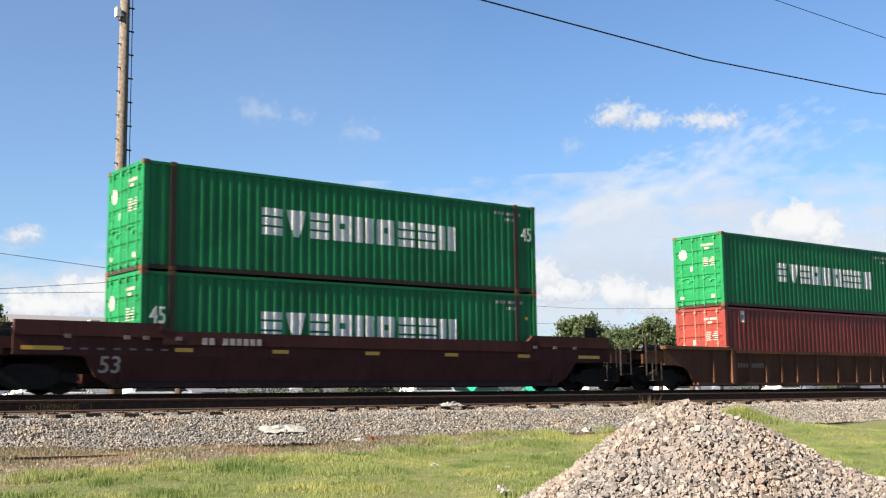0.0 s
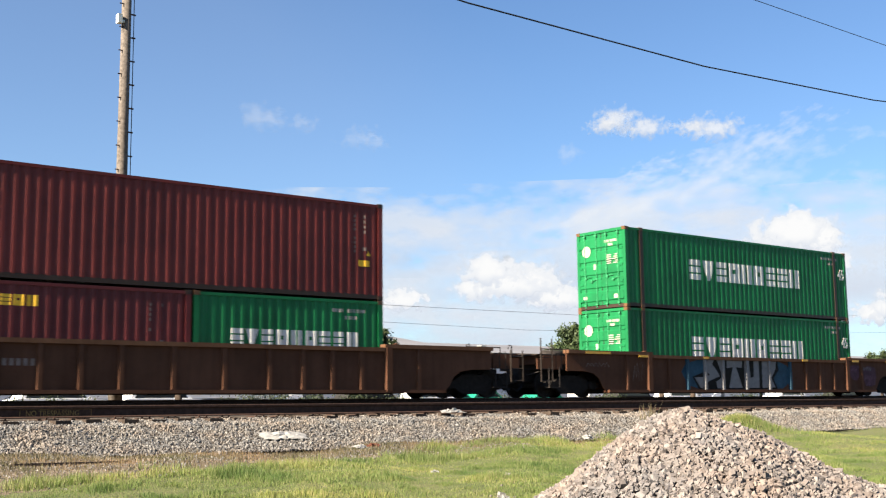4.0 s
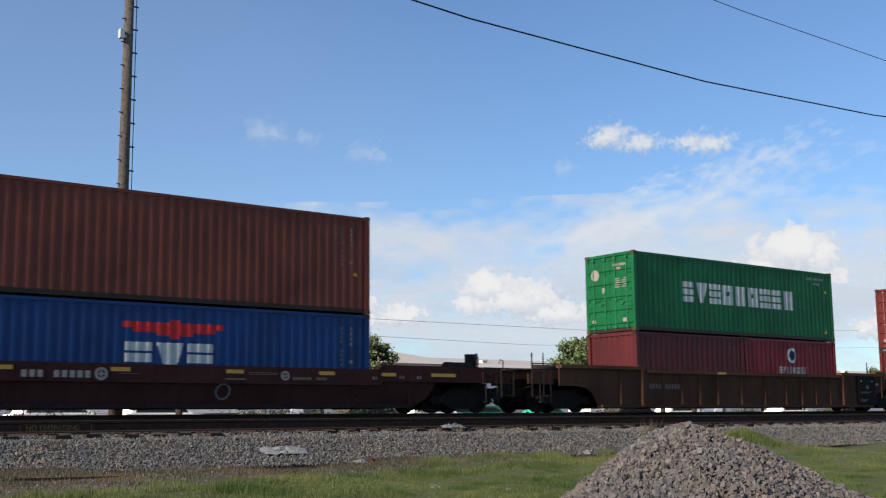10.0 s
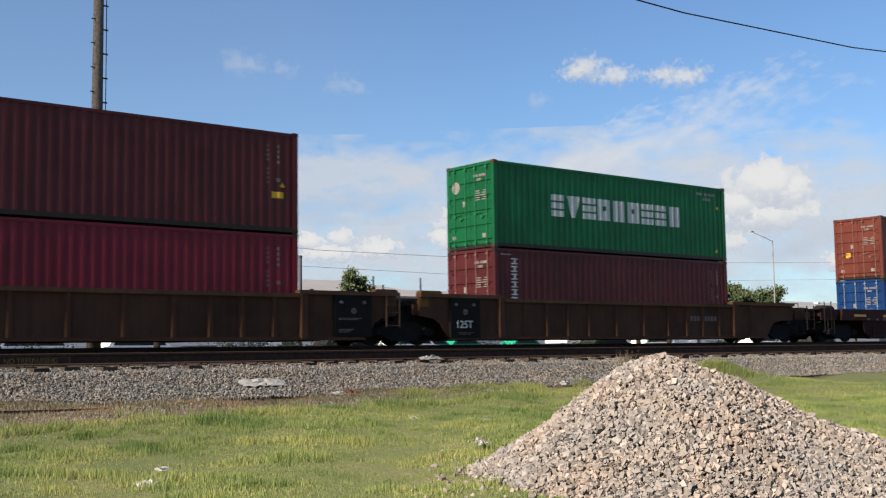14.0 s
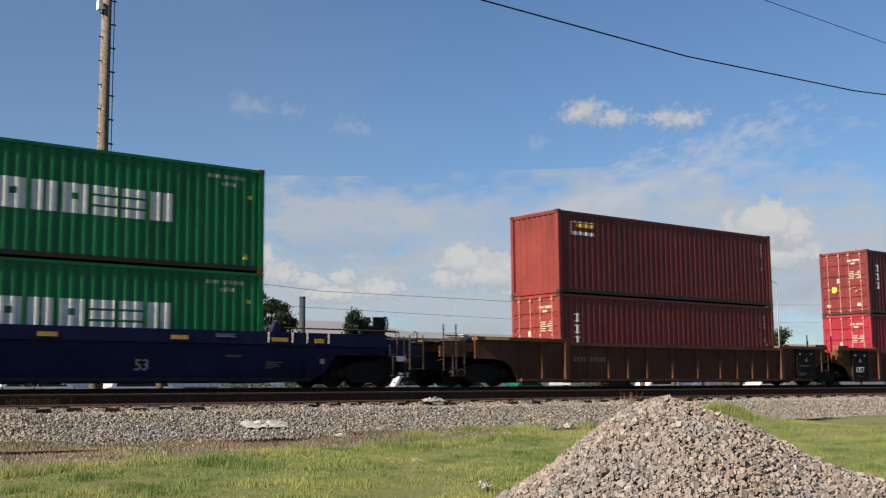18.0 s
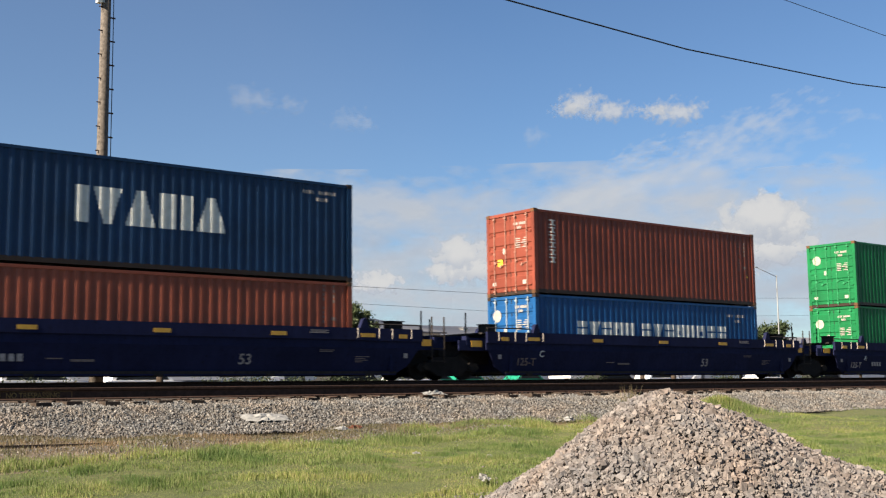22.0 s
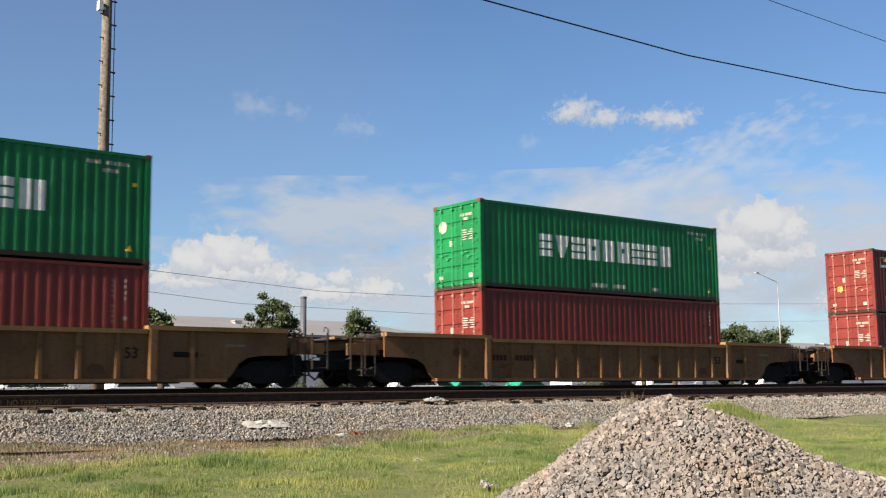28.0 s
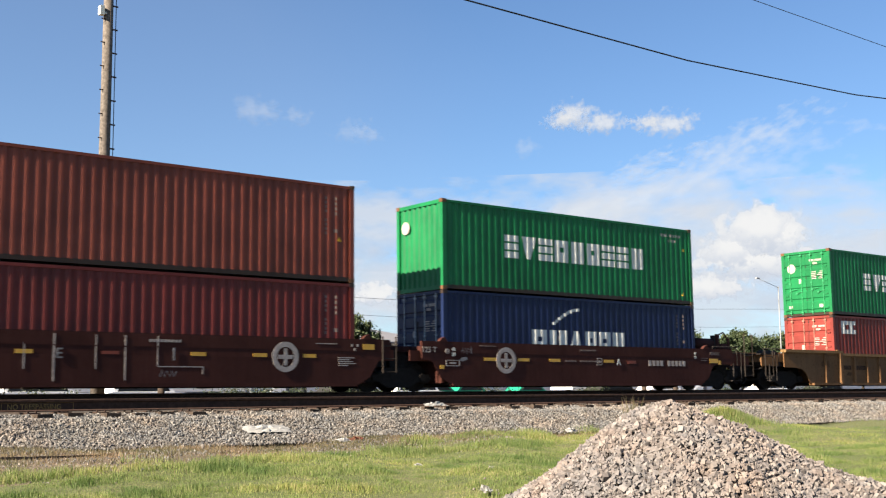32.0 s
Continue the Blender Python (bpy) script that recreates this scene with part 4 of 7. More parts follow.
for u, upper, lower in STACKS:
    x = u
    for length, height, colour, marks, doors, emblem in lower:
        TRAIN.append((container(x, length, DECK, height, colour, marks, doors, LABEL[colour], emblem), x))
        x += length + 0.076
    for length, height, colour, marks, doors, emblem in upper:
        TRAIN.append((container(u, length, DECK + lower[0][1] + 0.012, height, colour, marks, doors, LABEL[colour] + ", stacked on top", emblem), u))


def dashes(z, places, width=0.5, tall=0.10):
    return ("bars", "yellow", "reflector", [(x - width / 2, x + width / 2, z, z + tall) for x in places])


def marks_row(z, places):
    return ("bars", "ghost", "marking", [(x, x + 0.16, z, z + 0.10) for x in places])


DARK = [("text", "53", -8.0, 0.72, 0.44, "faint"), ("bars", "faint", "marking", [(-5.27 + i * 0.2 + (0.2 if i > 1 else 0), -5.13 + i * 0.2 + (0.2 if i > 1 else 0), 1.45, 1.63) for i in range(8)]),
        dashes(1.26, (-5.75, -2.9, 0.14, 3.07, 6.04)), dashes(1.26, (-9.4, 9.0), 1.0), marks_row(1.55, (-8.9, -7.4, -6.9, -6.0, 6.4, 7.3, 8.2)), ("bars", "ghost", "marking", [(-8.9 + i * 0.42, -8.72 + i * 0.42, 1.28, 1.33) for i in range(7)])]
DARK2 = [("text", "53", 5.2, 0.66, 0.36, "stain"), ("bars", "faint", "marking", [(-3.99 + i * 0.19 + (0.2 if i > 2 else 0), -3.87 + i * 0.19 + (0.2 if i > 2 else 0), 1.10, 1.27) for i in range(8)]), ("ring", "faint", -2.06, 1.20, 0.16), ("ring", "faint", 3.11, 1.23, 0.13),
         ("bars", "ghost", "marking", [(3.36 + i * 0.085, 3.42 + i * 0.085, 1.12, 1.20) for i in range(13) if i not in (7, 8)] + [(x + i * 0.1, x + i * 0.1 + 0.06, z, z + 0.09) for x, z in ((-8.12, 1.13), (-7.37, 1.13), (-6.8, 1.13), (6.0, 1.17), (6.95, 1.2), (7.6, 1.2)) for i in range(2)] + [(2.0, 2.9, 1.29, 1.305), (2.0, 2.85, 1.25, 1.265), (-1.6, -1.1, 1.21, 1.225), (1.3, 1.9, 1.1, 1.14), (-5.0, -4.9, 1.2, 1.26)]),
         ("chalk", "graffiti", 1.29, 0.79, 0.19), dashes(1.27, (-6.56, -4.45, -1.57, 1.59, 4.45, 6.58)), dashes(1.28, (8.6, -8.7), 0.92)]
def stencils(x0, x1, low):
    """Small pale stencils on a black panel: two short numbers above, a few fine lines below."""
    w = x1 - x0
    tiny = [(x0 + 0.14, x0 + 0.14 + w * f, z, z + 0.018) for f, z in ((0.40, 0.66), (0.34, 0.62), (0.28, 0.58), (0.62, 0.98), (0.5, 0.94))] if low else [(x0 + 0.3, x1 - 0.3, 0.56, 0.575), (x0 + 0.35, x1 - 0.4, 0.52, 0.535)]
    return [("bars", "ghost", "marking", tiny, 1), ("text", "48", x0 + 0.16, 1.41, 0.085, "label_grey"), ("text", "53", x1 - 0.32, 1.41, 0.085, "label_grey")]


PANEL_L = [("panel", "panel_black", -8.25, -7.05, 0.40, 1.72), ("text", "125T", -8.05, 0.72, 0.24, "white"), ("ring", "ghost", -7.65, 1.22, 0.085)] + stencils(-8.25, -7.05, False)
PANEL_R = [("panel", "panel_black", 7.13, 8.42, 0.44, 1.72), ("ring", "ghost", 7.80, 1.2, 0.085)] + stencils(7.13, 8.42, True)
PLATE_NO = ("bars", "ghost", "marking", [(-5.72 + i * 0.165 + (0.16 if i > 3 else 0), -5.62 + i * 0.165 + (0.16 if i > 3 else 0), 1.02, 1.19) for i in range(10)])
TANS = [("text", "53", 5.36, 0.97, 0.28, "panel_black"), ("bars", "stain", "marking", [(-5.86 + i * 0.16 + (0.22 if i > 3 else 0), -5.74 + i * 0.16 + (0.22 if i > 3 else 0), 1.01, 1.19) for i in range(10)]),
        ("bars", "panel_black", "marking", [(6.0, 6.22, 1.2, 1.32), (6.7, 7.4, 1.0, 1.14)]), ("bars", "ghost", "marking", [(8.2, 8.8, 1.3, 1.36)]),
        ("patch", "smudge", [(-7.5, 1.15), (-7.2, 1.08), (-6.85, 1.12), (-6.88, 1.34), (-7.3, 1.42), (-7.48, 1.3)], 0.001), ("patch", "smudge", [(-5.6, 0.78), (-5.3, 0.74), (-5.22, 0.88), (-5.5, 0.92)], 0.001), ("patch", "smudge", [(-3.1, 0.9), (-2.9, 0.86), (-2.8, 1.02), (-3.05, 1.06)], 0.001), ("patch", "smudge", [(1.7, 1.1), (2.0, 1.0), (2.3, 1.12), (2.1, 1.28), (1.8, 1.25)], 0.001), ("patch", "smudge", [(4.4, 0.6), (4.9, 0.55), (4.8, 0.8), (4.5, 0.82)], 0.001)]
BLUES = [dashes(1.46, (-3.43, 0.02, 3.47), 0.48, 0.11), dashes(1.46, (-6.47, 6.47), 0.5, 0.11), ("bars", "yellow", "reflector", [(7.6, 7.9, 1.44, 1.56), (-7.9, -7.6, 1.44, 1.56)]), ("text", "53", 2.3, 0.66, 0.30, "faint"), ("bars", "faint", "marking", [(-7.98, -7.84, 0.86, 1.0), (7.84, 7.98, 0.86, 1.0)]), ("bars", "faint", "marking", [(4.5, 5.1, 1.62, 1.635), (4.5, 5.0, 1.585, 1.60), (4.5, 5.1, 1.55, 1.565)]), ("bars", "ghost", "marking", [(4.85, 5.35, 1.06, 1.08), (4.85, 5.3, 1.02, 1.04), (6.1, 6.6, 0.88, 0.90), (6.1, 6.45, 0.83, 0.85), (6.1, 6.55, 0.78, 0.80), (6.1, 6.35, 0.73, 0.75), (-2.9, -2.5, 0.76, 0.79), (-2.3, -1.7, 0.70, 0.76)])]
BLUE_NO = ("bars", "faint", "marking", [(-5.5 + i * 0.2 + (0.5 if i > 3 else 0), -5.37 + i * 0.2 + (0.5 if i > 3 else 0), 0.70, 0.88) for i in range(8)])
OXIDE = [dashes(1.15, (-4.44, -3.0, -1.58, 1.03), 0.5, 0.10), ("bars", "russet", "reflector", [(1.98, 2.42, 1.13, 1.23)]), ("bars", "faint", "marking", [(3.1 + i * 0.21 + (0.2 if i > 3 else 0), 3.24 + i * 0.21 + (0.2 if i > 3 else 0), 1.06, 1.25) for i in range(9)]), ("text", "A", 1.42, 1.07, 0.22, "white"),
         ("ring", "faint", -3.77, 1.17, 0.42)] + [("text", "125 T", -7.2, 1.38, 0.18, "faint"), ("ring", "faint", -6.2, 1.43, 0.08), ("text", "40", -6.02, 1.44, 0.11, "white"), ("text", "20", -6.02, 1.28, 0.11, "white"),
         ("bars", "faint", "marking", [(-6.25, -5.7, 0.97, 0.99), (-6.25, -5.7, 1.14, 1.16), (-6.25, -6.22, 0.99, 1.14), (-5.73, -5.7, 0.99, 1.14), (-6.1, -5.85, 1.04, 1.09), (0.44, 0.68, 1.06, 1.08), (0.44, 0.68, 1.28, 1.30), (0.44, 0.46, 1.08, 1.28), (0.66, 0.68, 1.08, 1.28), (0.52, 0.6, 1.14, 1.22)]),
         ("bars", "ghost", "marking", [(-1.1 + i * 0.14, -1.0 + i * 0.14, 1.16, 1.21) for i in range(11) if i != 4] + [(-0.4 + i * 0.09, -0.34 + i * 0.09, 1.53, 1.58) for i in range(9)] + [(-4.9 + i * 0.09, -4.84 + i * 0.09, 1.60, 1.63) for i in range(8)]),
         ("spray", "graffiti", [(-5.62, 1.36, 0.42, 0.24, 8)], 0.016), ("patch", "graffiti", [(-5.72, 1.16), (-5.6, 1.12), (-5.4, 1.17), (-5.42, 1.26), (-5.6, 1.24)], 0.001), ("bars", "yellow", "reflector", [(-6.48, -6.32, 0.88, 1.0), (6.55, 7.05, 1.2, 1.36), (7.09, 7.22, 1.14, 1.30)]), ("text", "40", 5.64, 1.50, 0.10, "white"), ("text", "20", 5.64, 1.36, 0.10, "white"), ("bars", "ghost", "marking", [(6.6, 7.15, 1.58, 1.6), (6.6, 7.1, 1.54, 1.56), (6.6, 7.15, 1.5, 1.52), (6.05, 6.45, 1.36, 1.38), (6.05, 6.4, 1.28, 1.3)])]
OXIDE2 = [dashes(1.16, (-3.56, 0.97, 2.81, 4.39), 0.42, 0.10), ("bars", "russet", "reflector", [(-1.65, -1.2, 1.17, 1.25)]), ("bars", "yellow", "reflector", [(6.2, 6.6, 1.42, 1.58)]), ("ring", "faint", 3.60, 1.17, 0.42),
          ("bars", "faint", "marking", [(-3.57, -3.54, 0.79, 1.42), (-2.86, -2.82, 0.50, 1.36), (-1.81, -1.785, 0.80, 1.36), (-1.05, -1.02, 0.52, 1.36), (-0.18, -0.155, 0.88, 1.36), (-0.155, 1.12, 0.86, 0.885), (1.095, 1.12, 0.68, 0.86)]),
          ("bars", "faint", "marking", [(-2.86, -2.82, 1.39, 1.65), (-1.81, -1.785, 1.39, 1.65), (-1.05, -1.02, 1.39, 1.65), (-0.18, -0.155, 1.39, 1.65)]),
          ] + [("text", "1", 0.16, 1.04, 0.34, "graffiti"), ("text", "E", -2.8, 1.06, 0.26, "graffiti"), ("spray", "graffiti", [(-0.1, 0.58, 0.45, 0.22, 7)], 0.016),
          ("bars", "faint", "marking", [(5.35, 5.35 + 0.55 * f, 1.16 - 0.055 * i, 1.185 - 0.055 * i) for i, f in enumerate((1.0, 0.7, 0.9, 1.1, 0.6))] + [(5.78 + i * 0.1, 5.84 + i * 0.1, 1.5 - 0.12 * (i % 2), 1.57 - 0.12 * (i % 2)) for i in range(3)] + [(4.6 + i * 0.09, 4.66 + i * 0.09, 1.55, 1.58) for i in range(8)] + [(-0.4 + i * 0.1, -0.33 + i * 0.1, 1.50, 1.57) for i in range(9)])]
SPRAY_A = [("glyph", "graffiti", k, x, z, w, h, 0.036) for k, x, z, w, h in (("C", -6.99, 0.64, 0.54, 0.72), ("K", -5.80, 0.65, 0.48, 0.70), ("A", -4.89, 0.62, 0.48, 0.76), ("B", -3.86, 0.60, 0.51, 0.78), ("U", -2.91, 0.63, 0.50, 0.75))] \
    + [("glyph", "graffiti", k, x, z, w, h, 0.085) for k, x, z, w, h in (("P", 2.40, 0.70, 0.50, 0.68), ("E", 3.42, 0.70, 0.54, 0.68), ("R", 4.40, 0.68, 0.54, 0.70), ("S", 5.34, 0.74, 0.52, 0.62))] + [("spray", "ghost", [(-1.85, 0.58, 0.72, 0.32, 13)], 0.012)]
SPRAY_B = [("sprayed", -3.3, 1.3, "graffiti"), ("sprayed", -4.3, -3.3, "graffiti_blue"), ("sprayed", 1.3, 2.3, "graffiti_blue"),
           ("patch", "graffiti_blue", [(-4.35, 1.1), (-4.0, 0.62), (-3.3, 0.47), (-2.6, 0.47), (-2.6, 1.55), (-3.4, 1.55), (-4.1, 1.4)]),
           ("patch", "graffiti_blue", [(0.9, 0.47), (1.7, 0.5), (2.25, 0.8), (2.32, 1.1), (2.0, 1.4), (1.5, 1.55), (0.9, 1.55)]),
           ("patch", "panel_black", [(-3.75, 0.92), (-3.4, 0.47), (-2.2, 0.47), (0.0, 0.47), (1.35, 0.47), (1.1, 0.9), (1.45, 1.2), (1.4, 1.55), (-2.9, 1.55), (-3.1, 1.1)], 0.003),
           ("patch", "graffiti", [(-3.62, 0.90), (-3.3, 0.52), (-3.2, 0.50), (-2.8, 0.78), (-2.2, 0.95), (-2.25, 1.05), (-2.6, 1.40), (-2.5, 1.55), (-2.85, 1.55), (-3.02, 1.2), (-2.75, 1.0), (-3.05, 0.92)], 0.006),
           ("patch", "graffiti", [(-2.35, 0.50), (-1.87, 0.50), (-1.87, 1.55), (-2.33, 1.55), (-2.1, 1.1), (-2.05, 0.9), (-2.4, 0.75)], 0.006),
           ("patch", "graffiti", [(-1.65, 0.52), (-0.85, 0.52), (-1.2, 1.30), (-0.85, 1.28), (-0.82, 1.55), (-1.75, 1.55), (-1.75, 1.25), (-1.4, 1.30)], 0.006),
           ("patch", "graffiti", [(-0.72, 0.52), (0.2, 0.52), (0.2, 1.55), (-0.12, 1.55), (-0.14, 0.95), (-0.34, 0.90), (-0.40, 1.55), (-0.70, 1.55)], 0.006),
           ("patch", "graffiti", [(0.38, 0.52), (1.2, 0.54), (0.95, 0.90), (1.25, 1.25), (1.3, 1.55), (1.0, 1.55), (0.85, 1.30), (0.72, 1.55), (0.40, 1.55)], 0.006),
           ("patch", "graffiti_purple", [(6.36, 1.42), (6.42, 0.98), (6.62, 0.86), (6.9, 0.84), (7.05, 1.0), (7.10, 1.46), (6.7, 1.49)]),
           ("patch", "graffiti_purple", [(7.36, 1.34), (7.40, 0.86), (7.55, 0.62), (7.9, 0.58), (8.25, 0.66), (8.36, 1.0), (8.30, 1.38), (7.8, 1.46)]),
           ("spray", "graffiti_mauve", [(6.48, 1.22, 0.42, 0.16, 7), (7.48, 0.84, 0.62, 0.26, 7), (7.66, 0.64, 0.2, 0.14, 4)], 0.02), ("spray", "graffiti", [(7.38, 1.25, 0.60, 0.15, 9)], 0.017),
           ("spray", "ghost", [(-6.9, 0.74, 0.85, 0.72, 12)], 0.014), ("spray", "ghost", [(-9.2, 1.22, 1.1, 0.16, 12)], 0.010), 
           ("bars", "yellow", "reflector", [(-9.3, -8.1, 1.66, 1.74), (-6.68, -6.18, 1.58, 1.66), (-3.2, -2.9, 1.58, 1.66), (2.9, 3.3, 1.58, 1.66), (6.45, 6.93, 1.60, 1.685), (9.04, 9.68, 1.60, 1.69)], 1)]
TAG = [("scribble", "panel_black", [[(3.34, 1.12), (3.32, 1.28), (3.45, 1.22), (3.43, 1.44), (3.60, 1.32), (3.66, 1.46), (3.74, 1.30), (3.93, 1.42), (3.90, 1.24), (4.05, 1.24), (3.97, 1.08), (4.06, 0.92), (3.86, 0.90), (3.82, 0.78), (3.66, 0.82), (3.52, 0.76), (3.52, 0.92), (3.36, 0.96), (3.42, 1.08), (3.34, 1.12)],
        [(3.46, 1.02), (3.52, 1.16), (3.58, 1.02), (3.66, 1.18), (3.72, 1.02), (3.80, 1.16), (3.88, 1.02), (3.80, 0.94), (3.62, 0.92), (3.46, 1.02)]], 0.016),
       ("patch", "smudge", [(7.36, 0.76), (7.7, 0.74), (7.74, 0.98), (7.4, 1.0)], 0.001), ("patch", "smudge", [(6.5, 1.12), (6.95, 1.1), (7.0, 1.28), (6.6, 1.34)], 0.001), ("bars", "stain", "marking", [(8.4, 8.9, 1.28, 1.33), (8.3, 8.6, 1.16, 1.22)])]
CHORD_Y = ("bars", "yellow", "reflector", [(-2.1, -1.6, 1.57, 1.66)], 1)

BROWN = "rust-brown ribbed steel well car"
CARS = [
    (41.16, "brown", "TT", BROWN, [PLATE_NO]),
    (18.44, "dark", "TT", "dark brown smooth-sided well car with yellow reflectors", DARK),
    (-5.16, "brown", "TT", "rust-brown ribbed well car with pale and blue graffiti", SPRAY_B),
    (-28.64, "brown", "JT", BROWN + ", black panel at one end", PANEL_L + [PLATE_NO]),
    (-48.27, "brown", "JN", "rust-brown ribbed well car with pale sprayed graffiti", PANEL_L + PANEL_R + SPRAY_A + [("bars", "faint", "panel", [(6.46, 7.06, 0.73, 1.39)]), ("text", "53", 6.60, 0.86, 0.28, "panel_black")]),
    (-67.80, "brown", "TN", BROWN + ", yellow mark on its chord", PANEL_R + [PLATE_NO, CHORD_Y, ("text", "53", 5.78, 0.78, 0.34, "stain"), ("bars", "faint", "marking", [(8.6, 8.8, 1.28, 1.36)])]),
    (-91.40, "low_dark", "TT", "dark brown smooth-sided well car with round emblem", DARK2),
    (-115.17, "brown", "JT", BROWN + ", black panel at one end", PANEL_L + [("bars", "ghost", "marking", [(3.5 + i * 0.2, 3.64 + i * 0.2, 1.02, 1.2) for i in range(9)])]),
    (-134.85, "brown", "JN", BROWN + ", black panels at both ends", PANEL_L + PANEL_R),
    (-154.35, "brown", "TN", BROWN + ", yellow strip on its raised end", PANEL_R + [("bars", "yellow", "reflector", [(-9.75, -8.75, 1.68, 1.76)], 1), PLATE_NO, ("text", "53", 5.78, 0.78, 0.34, "stain")]),
    (-178.05, "blue", "JT", "dark blue smooth-sided well car with orange reflectors", BLUES + [BLUE_NO, ("text", "A", -6.15, 0.94, 0.22, "white"), ("text", "125-T", -7.15, 0.62, 0.26, "faint")]),
    (-197.67, "blue", "JN", "dark blue smooth-sided well car, middle of three", BLUES + [("text", "C", -6.15, 0.94, 0.22, "white"), ("text", "125-T", -7.15, 0.66, 0.26, "ghost")]),
    (-217.27, "blue", "TN", "dark blue smooth-sided well car with orange reflectors", BLUES + [BLUE_NO, ("text", "B", -6.15, 0.94, 0.22, "white")]),
    (-241.00, "tan", "TT", "tan ribbed steel well car with a black sprayed tag", TANS + TAG),
    (-264.45, "tan", "TT", "tan ribbed steel well car with dark stencils", TANS),
    (-287.98, "tan", "TT", "tan ribbed steel well car with dark stencils", TANS),
    (-309.50, "oxide", "JT", "oxide-brown smooth-sided well car with round pale emblem", OXIDE),
    (-325.05, "oxide", "TN", "oxide-brown smooth-sided well car with chalked graffiti", OXIDE2),
]
for i, (u, kind, ends, label, marks) in enumerate(CARS):
    front = (CARS[i - 1][0] - u) / 2 if i else 11.5
    back = (u - CARS[i + 1][0]) / 2 if i + 1 < len(CARS) else 9.0
    if ends[0] == "T" and kind != "oxide":
        back = 11.9 if i + 1 < len(CARS) and CARS[i + 1][1] == "oxide" else max(back, 10.9)
    if kind == "oxide" and ends[1] == "T":
        front = 9.6
    well_car(u, kind, front, back, ends, label, marks)


# ---- ground ----
def ground_z(x, y):
    """Height of the ground sheet: a grass bank that climbs to the tracks, then flat."""
    z = np.where(y < 14.7, 0.06 * y, 0.88)
    z = np.where(y > 14.9, 0.70, z)
    z = np.where(y > 31, 0.95, z)
    z = np.where(y < 0, 0.02 * y, z)
    z = np.where(y < -20, -0.4, z)
    z = z + 0.035 * np.sin(x * 0.9 + y * 0.7) * (np.abs(y - 8) < 8) + 0.025 * np.sin(x * 2.3 - y * 1.9) * (np.abs(y - 8) < 7)
    r2 = ((x - 19.05) / 0.78) ** 2 + ((y - 14.6) / 0.45) ** 2
    return z + 0.27 * np.exp(-r2)


def ground_at(x, y):
    return float(ground_z(np.array(float(x)), np.array(float(y))))


def grass_ground():
    m, n, l, b = nodes_of("grass_ground")
    big, fine = grit(n, l, 0.9, 6, 0.65, spread=False), grit(n, l, 26.0, 8, 0.75, spread=False)
    r1 = ramp(n, (0.3, (0.070, 0.095, 0.021)), (0.5, (0.100, 0.119, 0.031)), (0.72, (0.144, 0.141, 0.056)))
    l.new(big, r1.inputs[0])
    r2 = ramp(n, (0.35, (0.36, 0.38, 0.36)), (0.7, (1.2, 1.16, 1.08)))
    l.new(fine, r2.inputs[0])
    # bare brown dirt and gravel dust along the foot of the ballast
    tc = n.new("ShaderNodeTexCoord")
    sp = n.new("ShaderNodeSeparateXYZ")
    l.new(tc.outputs["Object"], sp.inputs[0])
    away = node(n, "ShaderNodeMapRange")
    away.inputs[1].default_value, away.inputs[2].default_value = 12.9, 14.2
    # the bare strip widens towards the tail of the train
    widen = node(n, "ShaderNodeMapRange")
    widen.inputs[1].default_value, widen.inputs[2].default_value, widen.inputs[3].default_value, widen.inputs[4].default_value = 3.0, 18.0, 2.1, -2.2
    l.new(sp.outputs["X"], widen.inputs[0])
    nearer = n.new("ShaderNodeMath")
    l.new(sp.outputs["Y"], nearer.inputs[0])
    l.new(widen.outputs[0], nearer.inputs[1])
    l.new(nearer.outputs[0], away.inputs[0])
    mid = grit(n, l, 1.6, 5, spread=False)
    ad = n.new("ShaderNodeMath")
    l.new(away.outputs[0], ad.inputs[0])
    l.new(mid, ad.inputs[1])
    edge = ramp(n, (0.0, (0, 0, 0)), (0.98, (0, 0, 0)), (1.0, (1, 1, 1)))
    sc = n.new("ShaderNodeMath")
    sc.operation = "MULTIPLY"
    sc.inputs[1].default_value = 0.92
    l.new(ad.outputs[0], sc.inputs[0])
    l.new(sc.outputs[0], edge.inputs[0])
    soil = ramp(n, (0.35, (0.076, 0.054, 0.036)), (0.55, (0.146, 0.112, 0.080)), (0.7, (0.225, 0.182, 0.138)))
    l.new(mid, soil.inputs[0])
    turf = mixer(n, l, "MULTIPLY", 1.0, r1.outputs[0], r2.outputs[0])
    dirt = mixer(n, l, "MULTIPLY", 1.0, soil.outputs[0], r2.outputs[0])
    l.new(mixer(n, l, "MIX", edge.outputs[0], turf, dirt), b.inputs["Base Color"])
    b.inputs["Roughness"].default_value = 0.95
    bump(n, l, b, fine, 0.6, 0.05)
    return m


